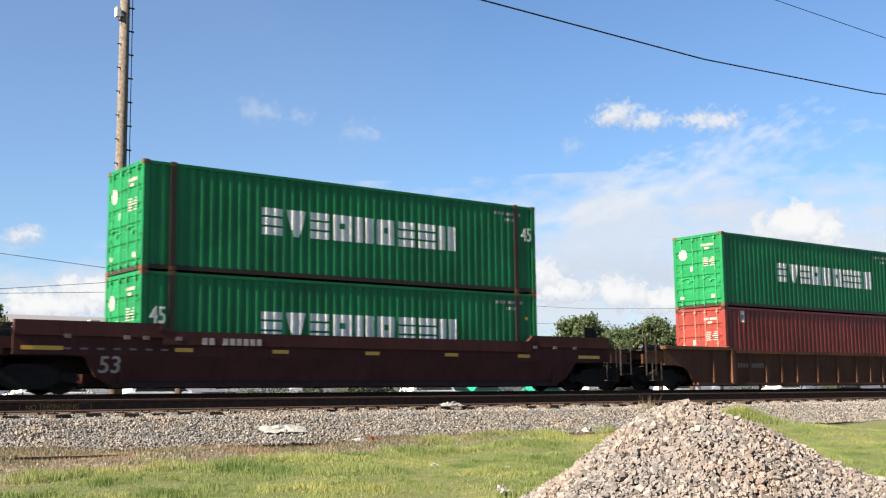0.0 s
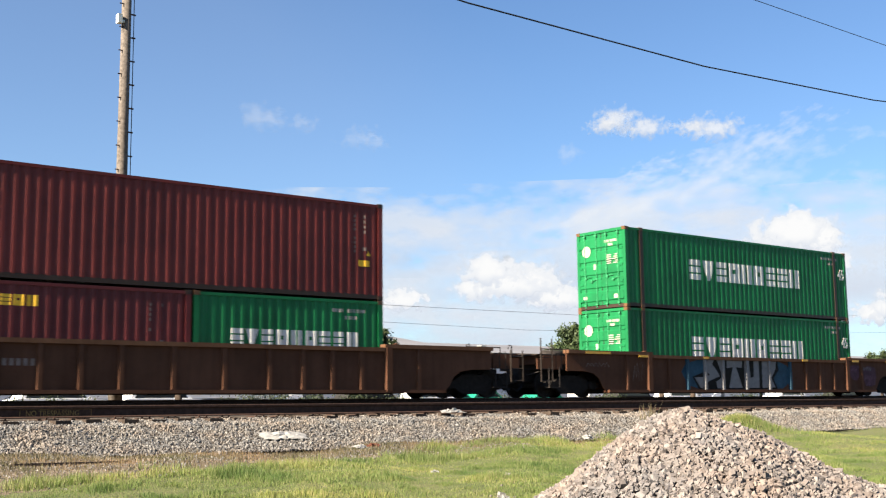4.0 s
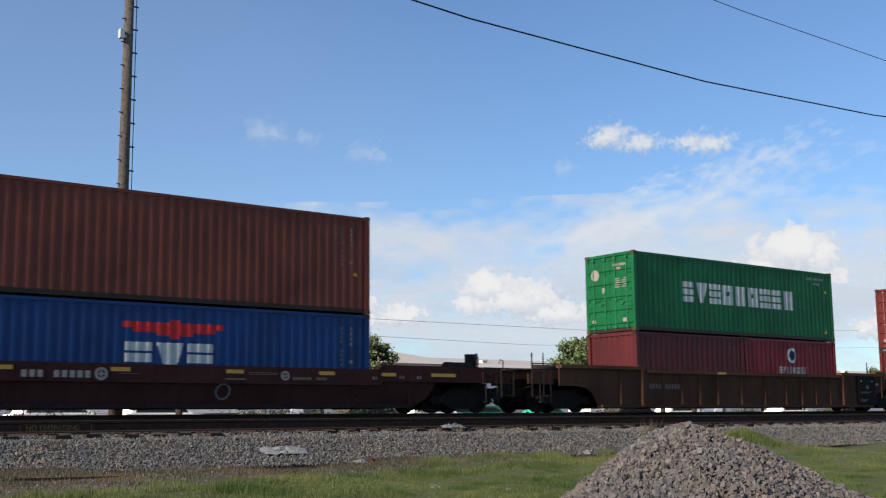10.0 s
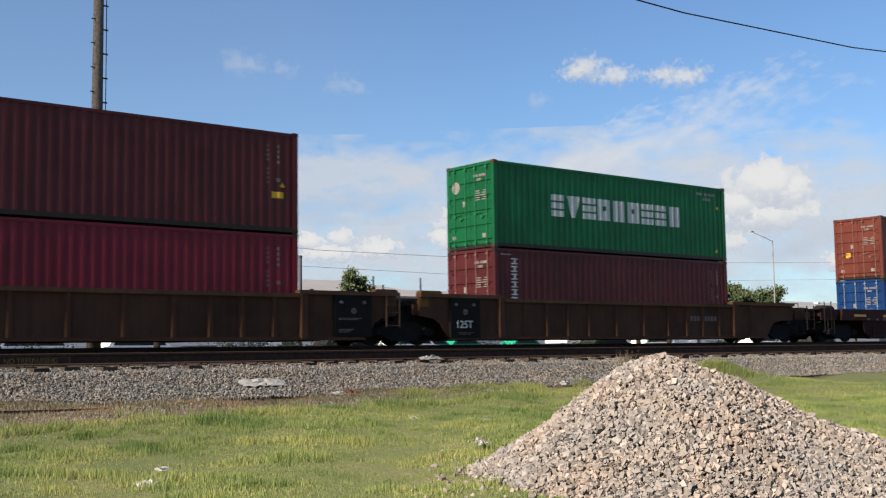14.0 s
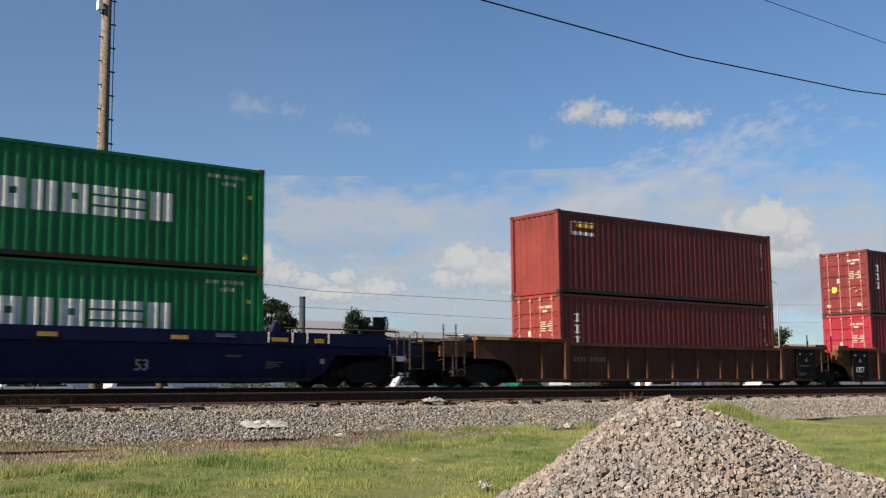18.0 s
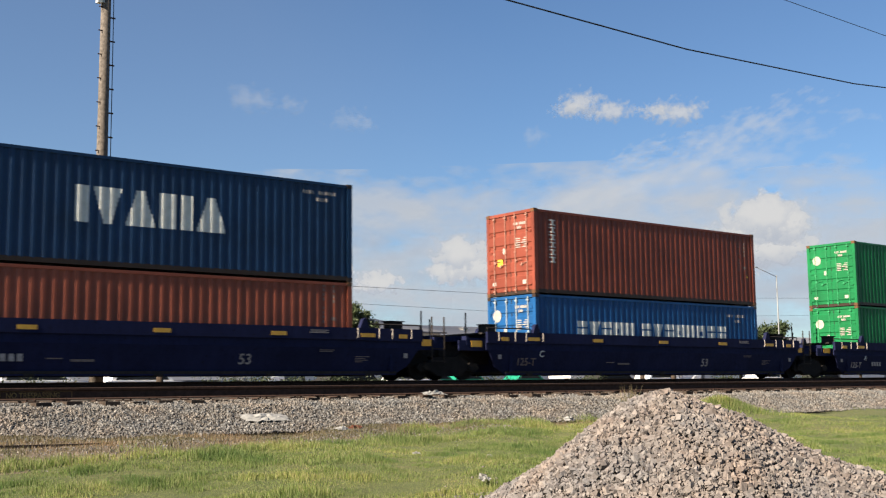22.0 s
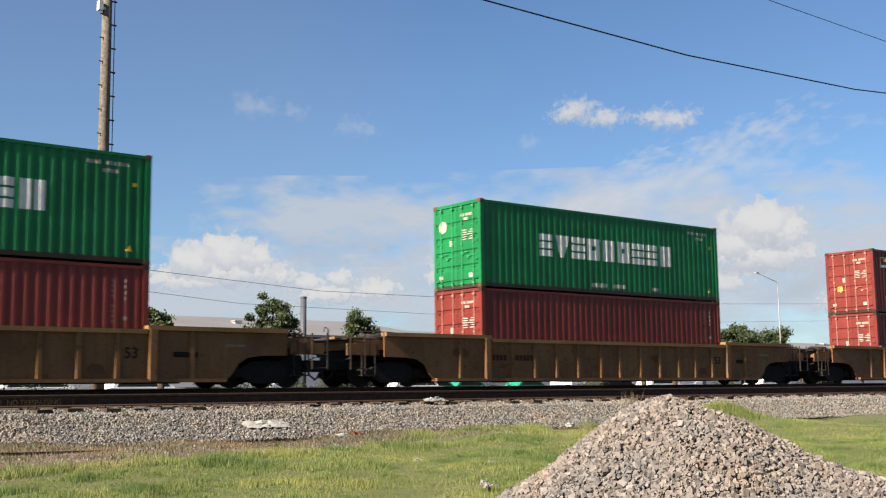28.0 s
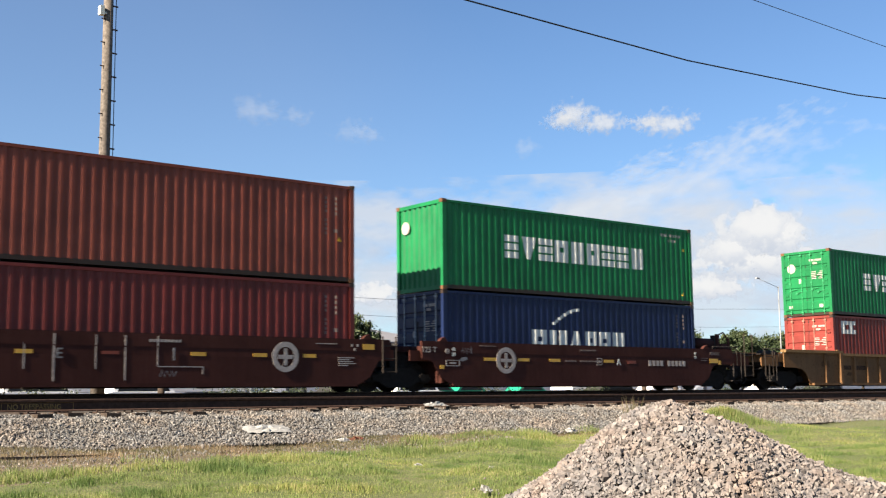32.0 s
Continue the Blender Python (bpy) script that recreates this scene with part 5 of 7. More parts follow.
def gravel_mat(name, tones):
    """Crushed stone: each stone of a joined mesh has its own tone, with grain and pale dust."""
    m, n, l, b = nodes_of(name)
    g = n.new("ShaderNodeNewGeometry")
    oi = n.new("ShaderNodeObjectInfo")
    add = n.new("ShaderNodeMath")
    add.operation = "ADD"
    l.new(g.outputs["Random Per Island"], add.inputs[0])
    l.new(oi.outputs["Random"], add.inputs[1])
    fr = n.new("ShaderNodeMath")
    fr.operation = "FRACT"
    l.new(add.outputs[0], fr.inputs[0])
    r = ramp(n, *[(i / (len(tones) - 1), c) for i, c in enumerate(tones)])
    l.new(fr.outputs[0], r.inputs[0])
    fine = grit(n, l, 60.0, 6, 0.7, spread=False)
    r2 = ramp(n, (0.3, (0.7, 0.7, 0.7)), (0.75, (1.2, 1.2, 1.2)))
    l.new(fine, r2.inputs[0])
    wide = grit(n, l, 1.7, 4, 0.6, spread=False)
    r3 = ramp(n, (0.36, (0.86, 0.91, 0.97)), (0.5, (1.0, 1.0, 1.0)), (0.64, (1.10, 1.01, 0.94)))
    l.new(wide, r3.inputs[0])
    grain = mixer(n, l, "MULTIPLY", 1.0, r.outputs[0], r2.outputs[0])
    l.new(mixer(n, l, "MULTIPLY", 1.0, grain, r3.outputs[0]), b.inputs["Base Color"])
    b.inputs["Roughness"].default_value = 0.9
    bump(n, l, b, fine, 0.4, 0.006)
    return m


M["grass_ground"] = grass_ground()
M["ballast"] = gravel_mat("ballast_stone", [(0.054, 0.051, 0.049), (0.126, 0.120, 0.115), (0.188, 0.179, 0.170), (0.090, 0.088, 0.087), (0.248, 0.236, 0.220), (0.142, 0.126, 0.110), (0.074, 0.067, 0.060)])
M["pile"] = gravel_mat("crushed_stone", [(0.078, 0.067, 0.063), (0.143, 0.125, 0.119), (0.180, 0.161, 0.152), (0.096, 0.088, 0.087), (0.204, 0.185, 0.175), (0.140, 0.117, 0.109), (0.122, 0.114, 0.114)])
# bed and pile core: shade in the gaps between stones, put into the colour
M["ballast_bed"] = plain("ballast_bed", (0.052, 0.046, 0.040), 0.95, 0, 0.5, 22, 1.0)
M["dirt"] = plain("dry_dirt", (0.052, 0.041, 0.033), 0.95, 0, 0.4, 6, 0.8)

far_steps = [-4500, -1500, -600, -250, -120, -60, -30]
xs = np.array(far_steps + list(np.arange(-20, 60, 0.8)) + [70, 90, 130, 250, 600, 1500, 4500], float)
ys = np.array(far_steps + list(np.arange(-20, 0, 4)) + list(np.arange(0, 16, 0.35)) + [17, 19, 22, 26, 29, 31, 34, 38, 45, 60, 120, 300, 900, 2200, 4600], float)
gx, gy = np.meshgrid(xs, ys, indexing="ij")
gz = ground_z(gx, gy)
verts = np.stack([gx, gy, gz], -1).reshape(-1, 3)
ny = len(ys)
faces = [(i * ny + j, (i + 1) * ny + j, (i + 1) * ny + j + 1, i * ny + j + 1) for i in range(len(xs) - 1) for j in range(ny - 1)]
me = bpy.data.meshes.new("ground")
me.from_pydata(verts.tolist(), [], faces)
me.materials.append(M["grass_ground"])
me.polygons.foreach_set("use_smooth", [True] * len(me.polygons))
tagged(new("ground", me), "grassy ground sheet rising to the railway", "ground", kind="structure")

bed = Build()
bed.prism([(14.60, 0.80), (31.5, 0.80), (31.5, 1.25), (30.6, 1.52), (26.8, 1.52), (25.9, 1.38), (19.6, 1.33), (16.25, 1.33), (15.95, 1.25), (15.65, 1.235), (14.98, 1.00), (14.60, 0.875)], -400, 500, "x")
tagged(new("ballast_bed", bed.mesh("ballast_bed", M["ballast_bed"])), "grey crushed-stone bed under both tracks", "ballast", kind="structure")


def stones(name, centres, sizes, material, rng):
    """Crushed stones: bent, flattened little blocks, all in one mesh."""
    base = np.array([(x, y, z) for x in (-1, 1) for y in (-1, 1) for z in (-1, 1)]) * 0.62
    tri = np.array([(0, 1, 3), (0, 3, 2), (4, 6, 7), (4, 7, 5), (0, 4, 5), (0, 5, 1), (2, 3, 7), (2, 7, 6), (0, 2, 6), (0, 6, 4), (1, 5, 7), (1, 7, 3)])
    n = len(centres)
    v = base[None] * (1 + rng.uniform(-0.42, 0.42, (n, 8, 3)))
    v = v * rng.uniform(0.42, 1.38, (n, 1, 3))
    q = rng.normal(size=(n, 4))
    q /= np.linalg.norm(q, axis=1, keepdims=True)
    w, x, y, z = q.T
    R = np.stack([1 - 2 * (y * y + z * z), 2 * (x * y - z * w), 2 * (x * z + y * w), 2 * (x * y + z * w), 1 - 2 * (x * x + z * z), 2 * (y * z - x * w), 2 * (x * z - y * w), 2 * (y * z + x * w), 1 - 2 * (x * x + y * y)], -1).reshape(n, 3, 3)
    v = np.einsum("nij,nkj->nki", R, v) * np.asarray(sizes)[:, None, None] * 0.5 + np.asarray(centres)[:, None]
    f = tri[None] + 8 * np.arange(n)[:, None, None]
    me = bpy.data.meshes.new(name)
    nv, nf = n * 8, n * 12
    me.vertices.add(nv)
    me.vertices.foreach_set("co", v.reshape(-1))
    me.loops.add(nf * 3)
    me.loops.foreach_set("vertex_index", f.reshape(-1))
    me.polygons.add(nf)
    me.polygons.foreach_set("loop_start", np.arange(nf) * 3)
    me.polygons.foreach_set("use_smooth", np.zeros(nf, bool))
    me.update(calc_edges=True)
    me.materials.append(material)
    return me


rng = np.random.default_rng(4)
# shoulder stones along the stretch that is in view
n = 150000
sx = 3 + (rng.random(n) ** 1.25) * 55
sy = rng.uniform(14.1, 16.2, n)
shoulder = np.interp(sy, [14.1, 14.6, 14.98, 15.65, 15.95, 16.3], [0.86, 0.885, 1.00, 1.24, 1.265, 1.335])
keep = rng.random(n) < np.clip((sy - 14.3) / 0.45 + 0.03, 0, 1)
pts = np.stack([sx, sy, shoulder + rng.uniform(-0.01, 0.018, n)], -1)[keep]
tagged(new("ballast_stones", stones("ballast_stones", pts, rng.uniform(0.018, 0.042, len(pts)), M["ballast"], rng)), "grey crushed ballast stones on the track shoulder", "ballast", kind="stuff")

# loose stones and crumbs of dirt on the bare strip, and a thin patch of gravel in the grass
n = 26000
sx = 2.6 + rng.random(n) ** 1.2 * 16
sy = 14.5 - np.abs(rng.normal(0, 1, n)) * np.interp(sx, [3, 10, 18], [1.1, 0.7, 0.35])
pts = np.stack([sx, sy, ground_z(sx, sy) + 0.002], -1)
more = np.stack([3.95 + rng.normal(0, 0.15, 420), 8.85 + rng.normal(0, 0.13, 420)], -1)
pts = np.concatenate([pts, np.stack([more[:, 0], more[:, 1], ground_z(more[:, 0], more[:, 1]) + 0.004], -1)])
tagged(new("loose_gravel", stones("loose_gravel", pts, 0.008 + 0.03 * rng.random(len(pts)) ** 3, M["ballast"], rng)), "scattered small stones on the bare dirt strip", "gravel", kind="stuff")

# ---- the empty near track and the train's own track ----
NEAR_RAIL, NEAR_TOP = 16.5, EYE + 0.04


def rail_mesh(name, x0, x1):
    b = Build()
    b.prism([(-0.075, 0), (0.075, 0), (0.075, 0.014), (0.012, 0.034), (0.010, 0.125), (0.036, 0.142), (0.036, 0.17), (0.028, 0.178), (-0.028, 0.178), (-0.036, 0.17), (-0.036, 0.142), (-0.010, 0.125), (-0.012, 0.034), (-0.075, 0.014)], x0, x1, "x")
    return b.mesh(name, M["rail"])


near_track = thing("railway_track", "empty rusty track on timber sleepers in grey ballast", "track", kind="structure")
rail = rail_mesh("rail", -400, 500)
for k in range(2):
    r = part("rail", rail, None, near_track, at=(0, NEAR_RAIL + 1.505 * k, NEAR_TOP - 0.178))
    part("running_surface", shared("head", lambda: Build().box(-400, 500, -0.024, 0.024, 0.1785, 0.1795).mesh("running_surface", M["railtop"])), None, r)
tie = Build().prism([(-0.11, -0.16), (0.11, -0.16), (0.115, 0.0), (-0.105, 0.004)], -0.56, 2.06).mesh("sleeper", M["tie"])
plate = Build().box(-0.1, 0.1, -0.15, 0.15, 0, 0.014).box(-0.07, -0.05, -0.1, -0.075, 0.014, 0.04).box(0.05, 0.07, -0.1, -0.075, 0.014, 0.04).mesh("tie_plate", M["rail"])
for i in range(118):
    x = 1.0 + i * 0.50 + random.uniform(-0.09, 0.09)
    t = part("sleeper", tie, None, near_track, at=pose(x, NEAR_RAIL + random.uniform(-0.10, 0.22), NEAR_TOP - 0.197 - random.uniform(0, 0.02), 0, random.uniform(-2, 2), random.uniform(-2.5, 2.5)))
    part("tie_plate", plate, None, t, at=(0, 0, 0.003))
part("stencil", lettering("NO TRESPASSING", 0.08, M["rail_yellow"], 0.002), None, near_track, "faded yellow stencilled words on the rail web", at=Matrix.Translation((5.25, NEAR_RAIL - 0.016, NEAR_TOP - 0.142)) @ Matrix.Diagonal((0.90, 1, 1.0, 1)))

for x0, x1, z0, z1 in ((5.17, 6.21, -0.155, -0.150), (5.17, 6.21, -0.052, -0.047), (5.17, 5.176, -0.150, -0.052), (6.204, 6.21, -0.150, -0.052)):
    part("border", Build().box(x0, x1, NEAR_RAIL - 0.0165, NEAR_RAIL - 0.011, NEAR_TOP + z0, NEAR_TOP + z1), M["rail_yellow"], near_track)

train_track = thing("railway_track", "track under the train, rusty rails in ballast", "track", kind="structure")
for k in range(2):
    part("rail", rail, None, train_track, at=(0, MID - 0.7525 + 1.505 * k, EYE + RAIL - 0.178))
b = Build()
for i in range(140):
    b.box(i * 0.55, i * 0.55 + 0.22, MID - 1.3, MID + 1.3, EYE + RAIL - 0.32, EYE + RAIL - 0.182)
tagged(part("sleeper_row", b, M["tie"], train_track), kind="stuff")


# ---- stone pile ----
PEAK, AWAY = Vector((7.87, 6.65)), Vector((0.645, -0.764))


def pile_z(x, y):
    """Height of the heap: a rounded cone with a long tail to one side."""
    best = np.full(np.shape(x), -9.0)
    for s in np.linspace(0, 1, 14):
        cx, cy = PEAK.x + AWAY.x * 2.9 * s, PEAK.y + AWAY.y * 2.9 * s
        d = np.sqrt((x - cx) ** 2 + (y - cy) ** 2 + 0.03) - 0.17
        best = np.maximum(best, EYE - 0.03 - 1.30 * s - 0.70 * d)
    return best + 0.03 * np.sin(3.1 * x + 1.7 * y) + 0.025 * np.sin(5.3 * y - 2.2 * x)


pile = thing("gravel_pile", "heap of pinkish grey crushed stone on the grass", "gravel pile")
px = np.arange(PEAK.x - 3.2, PEAK.x + 5.2, 0.09)
py = np.arange(PEAK.y - 5.2, PEAK.y + 3.2, 0.09)
X, Y = np.meshgrid(px, py, indexing="ij")
Zp = np.maximum(pile_z(X, Y), ground_z(X, Y) - 0.12) - 0.035
k = len(py)
me = bpy.data.meshes.new("core")
me.from_pydata(np.stack([X, Y, Zp], -1).reshape(-1, 3).tolist(), [], [(i * k + j, (i + 1) * k + j, (i + 1) * k + j + 1, i * k + j + 1) for i in range(len(px) - 1) for j in range(k - 1) if Zp[i, j] > ground_at(px[i], py[j]) - 0.1])
# dark core that stands in for shade between the stones
me.materials.append(M["dirt"])
part("core", me, None, pile)
n = 170000
cx, cy = rng.uniform(PEAK.x - 3, PEAK.x + 5, n), rng.uniform(PEAK.y - 5, PEAK.y + 3, n)
cz, g0 = pile_z(cx, cy), ground_z(cx, cy)
stray = rng.random(n) < 0.10 * np.exp(-np.maximum(0, g0 - cz) * 7)
keep = (cz > g0 - 0.02) | stray
cz = np.maximum(cz, g0)
pts = np.stack([cx, cy, cz + rng.uniform(-0.015, 0.02, n)], -1)[keep]
order = np.argsort((pts[:, 0] - 5.6) ** 2 + (pts[:, 1] - 5.6) ** 2)
pts = pts[order]
sizes = 0.026 + 0.046 * rng.random(len(pts)) ** 1.7
for i in range(280):
    p, s = pts[i * 3], sizes[i * 3]
    me = shared(("stone", i % 12), lambda: stones("stone", [(0, 0, 0)], [1.0], M["pile"], rng))
    part("stone", me, None, pile, at=Matrix.LocRotScale(Vector(p), Euler((i, i * 2.1, i * 0.7)), Vector((s, s, s))))
rest = np.ones(len(pts), bool)
rest[np.arange(280) * 3] = False
tagged(part("crushed_stone", stones("crushed_stone", pts[rest], sizes[rest], M["pile"], rng), None, pile), kind="stuff")


# ---- grass ----
def leaf_mat(name, tones, lets_through=0.35):
    m, n, l, b = nodes_of(name)
    g = n.new("ShaderNodeNewGeometry")
    r = ramp(n, *[(i / (len(tones) - 1), c) for i, c in enumerate(tones)])
    l.new(g.outputs["Random Per Island"], r.inputs[0])
    patch = grit(n, l, 0.8, 6, 0.7, spread=False)
    r2 = ramp(n, (0.36, (0.42, 0.62, 0.40)), (0.52, (0.95, 1.0, 0.9)), (0.66, (1.35, 1.22, 1.1)))
    l.new(patch, r2.inputs[0])
    col = mixer(n, l, "MULTIPLY", 1.0, r.outputs[0], r2.outputs[0])
    l.new(col, b.inputs["Base Color"])
    b.inputs["Roughness"].default_value = 0.7
    tr = n.new("ShaderNodeBsdfTranslucent")
    l.new(col, tr.inputs[0])
    mx = n.new("ShaderNodeMixShader")
    mx.inputs[0].default_value = lets_through
    l.new(b.outputs[0], mx.inputs[1])
    l.new(tr.outputs[0], mx.inputs[2])
    l.new(mx.outputs[0], n["Material Output"].inputs[0])
    return m


M["grass"] = leaf_mat("grass_blades", [(0.100, 0.152, 0.033), (0.144, 0.182, 0.044), (0.118, 0.162, 0.035), (0.182, 0.202, 0.068), (0.262, 0.236, 0.132), (0.086, 0.136, 0.026)])
M["dry_grass"] = leaf_mat("dry_grass_blades", [(0.165, 0.120, 0.078), (0.128, 0.088, 0.060), (0.098, 0.086, 0.034), (0.195, 0.150, 0.104)])
M["leaf"] = leaf_mat("tree_leaves", [(0.027, 0.042, 0.017), (0.040, 0.060, 0.023), (0.058, 0.077, 0.033), (0.033, 0.049, 0.020)], 0.26)
# darker than the tree leaves: silhouette darkness put into the bush colour
M["bush_leaf"] = leaf_mat("bush_leaves", [(0.016, 0.026, 0.010), (0.022, 0.034, 0.013), (0.030, 0.042, 0.017)], 0.12)
M["leaf_dark"] = leaf_mat("dark_tree_leaves", [(0.029, 0.047, 0.018), (0.043, 0.065, 0.024), (0.062, 0.085, 0.033)], 0.26)


def blades(name, x, y, z, height, material, wide=0.012, label="", category="grass"):
    n = len(x)
    a = rng.uniform(0, 2 * np.pi, n)
    lean = rng.uniform(0.0, 0.55, n) * height
    b2 = rng.uniform(0, 2 * np.pi, n)
    dx, dy = np.cos(a) * wide, np.sin(a) * wide
    v = np.empty((n, 3, 3))
    v[:, 0] = np.stack([x - dx, y - dy, z - 0.02], -1)
    v[:, 1] = np.stack([x + dx, y + dy, z - 0.02], -1)
    v[:, 2] = np.stack([x + np.cos(b2) * lean, y + np.sin(b2) * lean, z + height], -1)
    me = bpy.data.meshes.new(name)
    me.vertices.add(n * 3)
    me.vertices.foreach_set("co", v.reshape(-1))
    me.loops.add(n * 3)
    me.loops.foreach_set("vertex_index", np.arange(n * 3))
    me.polygons.add(n)
    me.polygons.foreach_set("loop_start", np.arange(n) * 3)
    me.update(calc_edges=True)
    me.materials.append(material)
    return tagged(new(name, me), label, category, kind="stuff")


n = 1000000
th = np.radians(rng.uniform(13, 63, n))
rr = np.sqrt(rng.uniform(6.5 ** 2, 26 ** 2, n)) * rng.uniform(0.75, 1.0, n)
gx_, gy_ = rr * np.sin(th), rr * np.cos(th)
edge = np.interp(gx_, [3.0, 5.2, 7.5, 9.5, 11.5, 13.5, 17.0, 22.0], [11.8, 12.2, 12.7, 13.2, 14.0, 14.2, 14.7, 14.8]) + 0.22 * np.sin(gx_ * 1.9) + 0.18 * np.sin(gx_ * 4.7 + 1)
keep = (gy_ < edge + 0.5 - 0.9 * rng.random(n)) & (pile_z(gx_, gy_) < ground_z(gx_, gy_) + 0.02)
gx_, gy_, edge = gx_[keep], gy_[keep], edge[keep]
turf = np.array([noise.noise((a * 0.9, c * 1.6, 0.0)) + 0.7 * noise.noise((a * 3.1, c * 4.3, 5.0)) for a, c in zip(gx_.tolist(), gy_.tolist())])
keep = rng.random(len(gx_)) < np.clip(0.85 + 0.8 * turf, 0.25, 1.0)
gx_, gy_, turf, edge = gx_[keep], gy_[keep], turf[keep], edge[keep]
tall = 0.016 + 0.060 * np.clip(turf + 0.2, 0, 1.0) ** 1.3 + 0.060 * np.exp(-((edge - gy_) / 0.7) ** 2) * np.clip(turf + 0.45, 0, 1)
blades("grass", gx_, gy_, ground_z(gx_, gy_), tall * rng.uniform(0.45, 1.4, len(gx_)), M["grass"], 0.0042, "short uneven green lawn grass with dry patches")
n = 5000
gx_, gy_ = 19.05 + rng.normal(0, 0.52, n), 14.6 + rng.normal(0, 0.28, n)
blades("grass_tuft", gx_, gy_, ground_z(gx_, gy_), rng.uniform(0.04, 0.14, n), M["grass"], 0.006, "thick green grass tuft on the ballast shoulder")
n = 70000
gx_ = 2.6 + rng.random(n) ** 1.25 * 15
gy_ = 14.6 - np.abs(rng.normal(0, 1, n)) * np.interp(gx_, [3, 10, 18], [1.1, 0.6, 0.35])
blades("dry_weeds", gx_, gy_, ground_z(gx_, gy_), rng.uniform(0.006, 0.04, n) * (1 + 1.2 * (rng.random(n) < 0.08)), M["dry_grass"], 0.007, "dry brown weeds along the ballast edge")
gx_, gy_ = 16.6 + rng.normal(0, 0.06, 40), 14.9 + rng.normal(0, 0.06, 40)
blades("weed", gx_, gy_, np.full(40, 1.05), rng.uniform(0.2, 0.55, 40), M["dry_grass"], 0.010, "tall dry weed stalks beside the track")

# a half-buried old timber in the bare strip
old = thing("old_timber", "dark weathered sleeper half buried in dirt", "timber", pose(4.2, 13.6, 0.815, 0, 1, 4))
part("beam", Build().prism([(-0.09, -0.06), (0.1, -0.07), (0.11, 0.05), (-0.07, 0.06)], 0, 2.3, "x"), M["tie"], old)


def crumpled(name, label, category, x, y, z, w, d, h, material, seed):
    r = random.Random(seed)
    b, n1, n2 = Build(), 12, 6
    for i in range(n1):
        for j in range(n2):
            e = math.sin(math.pi * i / (n1 - 1)) * math.sin(math.pi * (j + 0.5) / n2)
            b.v.append((w * (i / (n1 - 1) - 0.5) + r.uniform(-0.03, 0.03), d * (j / (n2 - 1) - 0.5) + r.uniform(-0.03, 0.03), e * h * r.uniform(0.3, 1.3)))
    b.f = [(i * n2 + j, (i + 1) * n2 + j, (i + 1) * n2 + j + 1, i * n2 + j + 1) for i in range(n1 - 1) for j in range(n2 - 1)]
    ob = new(name, b.mesh(name, material))
    ob.matrix_basis = pose(x, y, z, 20, 0, 0)
    return tagged(ob, label, category)


crumpled("plastic_sheet", "crumpled white plastic sheet on the ballast", "litter", 8.64, 15.08, 1.065, 0.75, 0.28, 0.045, M["plastic"], 3)
crumpled("litter", "crumpled red and white wrapper on the ballast edge", "litter", 9.75, 14.3, 0.885, 0.30, 0.12, 0.05, M["litter_red"], 5)
crumpled("paper_scrap", "small white scrap of paper on gravel", "litter", 9.45, 14.2, 0.89, 0.2, 0.1, 0.04, M["plastic"], 8)
crumpled("paper_scrap", "small white scrap of paper in the grass", "litter", 7.3, 8.5, 0.60, 0.10, 0.08, 0.05, M["plastic"], 9)
crumpled("plastic_bag", "torn pale plastic lying against the rail", "litter", 12.6, 16.0, 1.38, 0.5, 0.12, 0.05, M["plastic"], 10)
crumpled("paper_scrap", "white litter among weeds at the ballast edge", "litter", 14.3, 14.3, 0.9, 0.22, 0.1, 0.05, M["plastic"], 12)

for x, y, s, k in ((3.78, 8.35, 0.2, 21), (4.3, 9.2, 0.12, 22), (8.7, 11.4, 0.10, 23), (8.95, 10.3, 0.06, 24)):
    crumpled("paper_scrap", "small pale scrap of litter in the grass", "litter", x, y, ground_at(x, y) + 0.01, s, s * 0.5, 0.03, M["plastic"], k)


# ---- poles and wires ----
def place(az, y):
    """Ground place at that bearing from the viewer, y metres beyond."""
    return y * math.tan(radians(az)), y


px_, py_ = place(21.72, 34.0)
pole = thing("utility_pole", "tall weathered timber utility pole with cable standoffs", "pole", pose(px_, py_, 1.2))
part("shaft", Build().tube([(0, 0, -0.3), (0, 0, 4), (0, 0, 9), (0, 0, 17.5)], 0.225, 14, 0.62), M["pole"], pole, smooth=True)
part("cable", Build().tube([(0.25, -0.1, 1.0), (0.235, -0.1, 8), (0.20, -0.1, 17)], 0.013, 6), M["cable"], pole)
for i in range(20):
    z = 2.0 + i * 0.78
    part("standoff", shared("standoff", lambda: Build().box(0, 0.28, -0.12, -0.085, -0.022, 0.022).mesh("standoff", M["rail"])), None, pole, at=(0, 0, z))
    part("climbing_step", shared("step", lambda: Build().box(-0.26, 0, -0.1, -0.07, 0.3, 0.33).mesh("climbing_step", M["rail"])), None, pole, at=(0, 0, z))
part("fixture", Build().box(-0.34, -0.2, -0.2, 0.0, 12.55, 12.85).box(-0.3, 0, -0.12, -0.06, 12.6, 12.68), M["white"], pole, "small white box on a bracket")


def wire(name, label, points, radius, sag=0.0):
    pts = []
    for (a, c) in zip(points, points[1:]):
        for i in range(12):
            t = i / 12
            p = Vector(a).lerp(Vector(c), t)
            p.z -= 4 * sag * t * (1 - t)
            pts.append(p)
    pts.append(Vector(points[-1]))
    ob = new(name, Build().tube(pts, radius, 5).mesh(name, M["cable"], True))
    return tagged(ob, label, "cable")


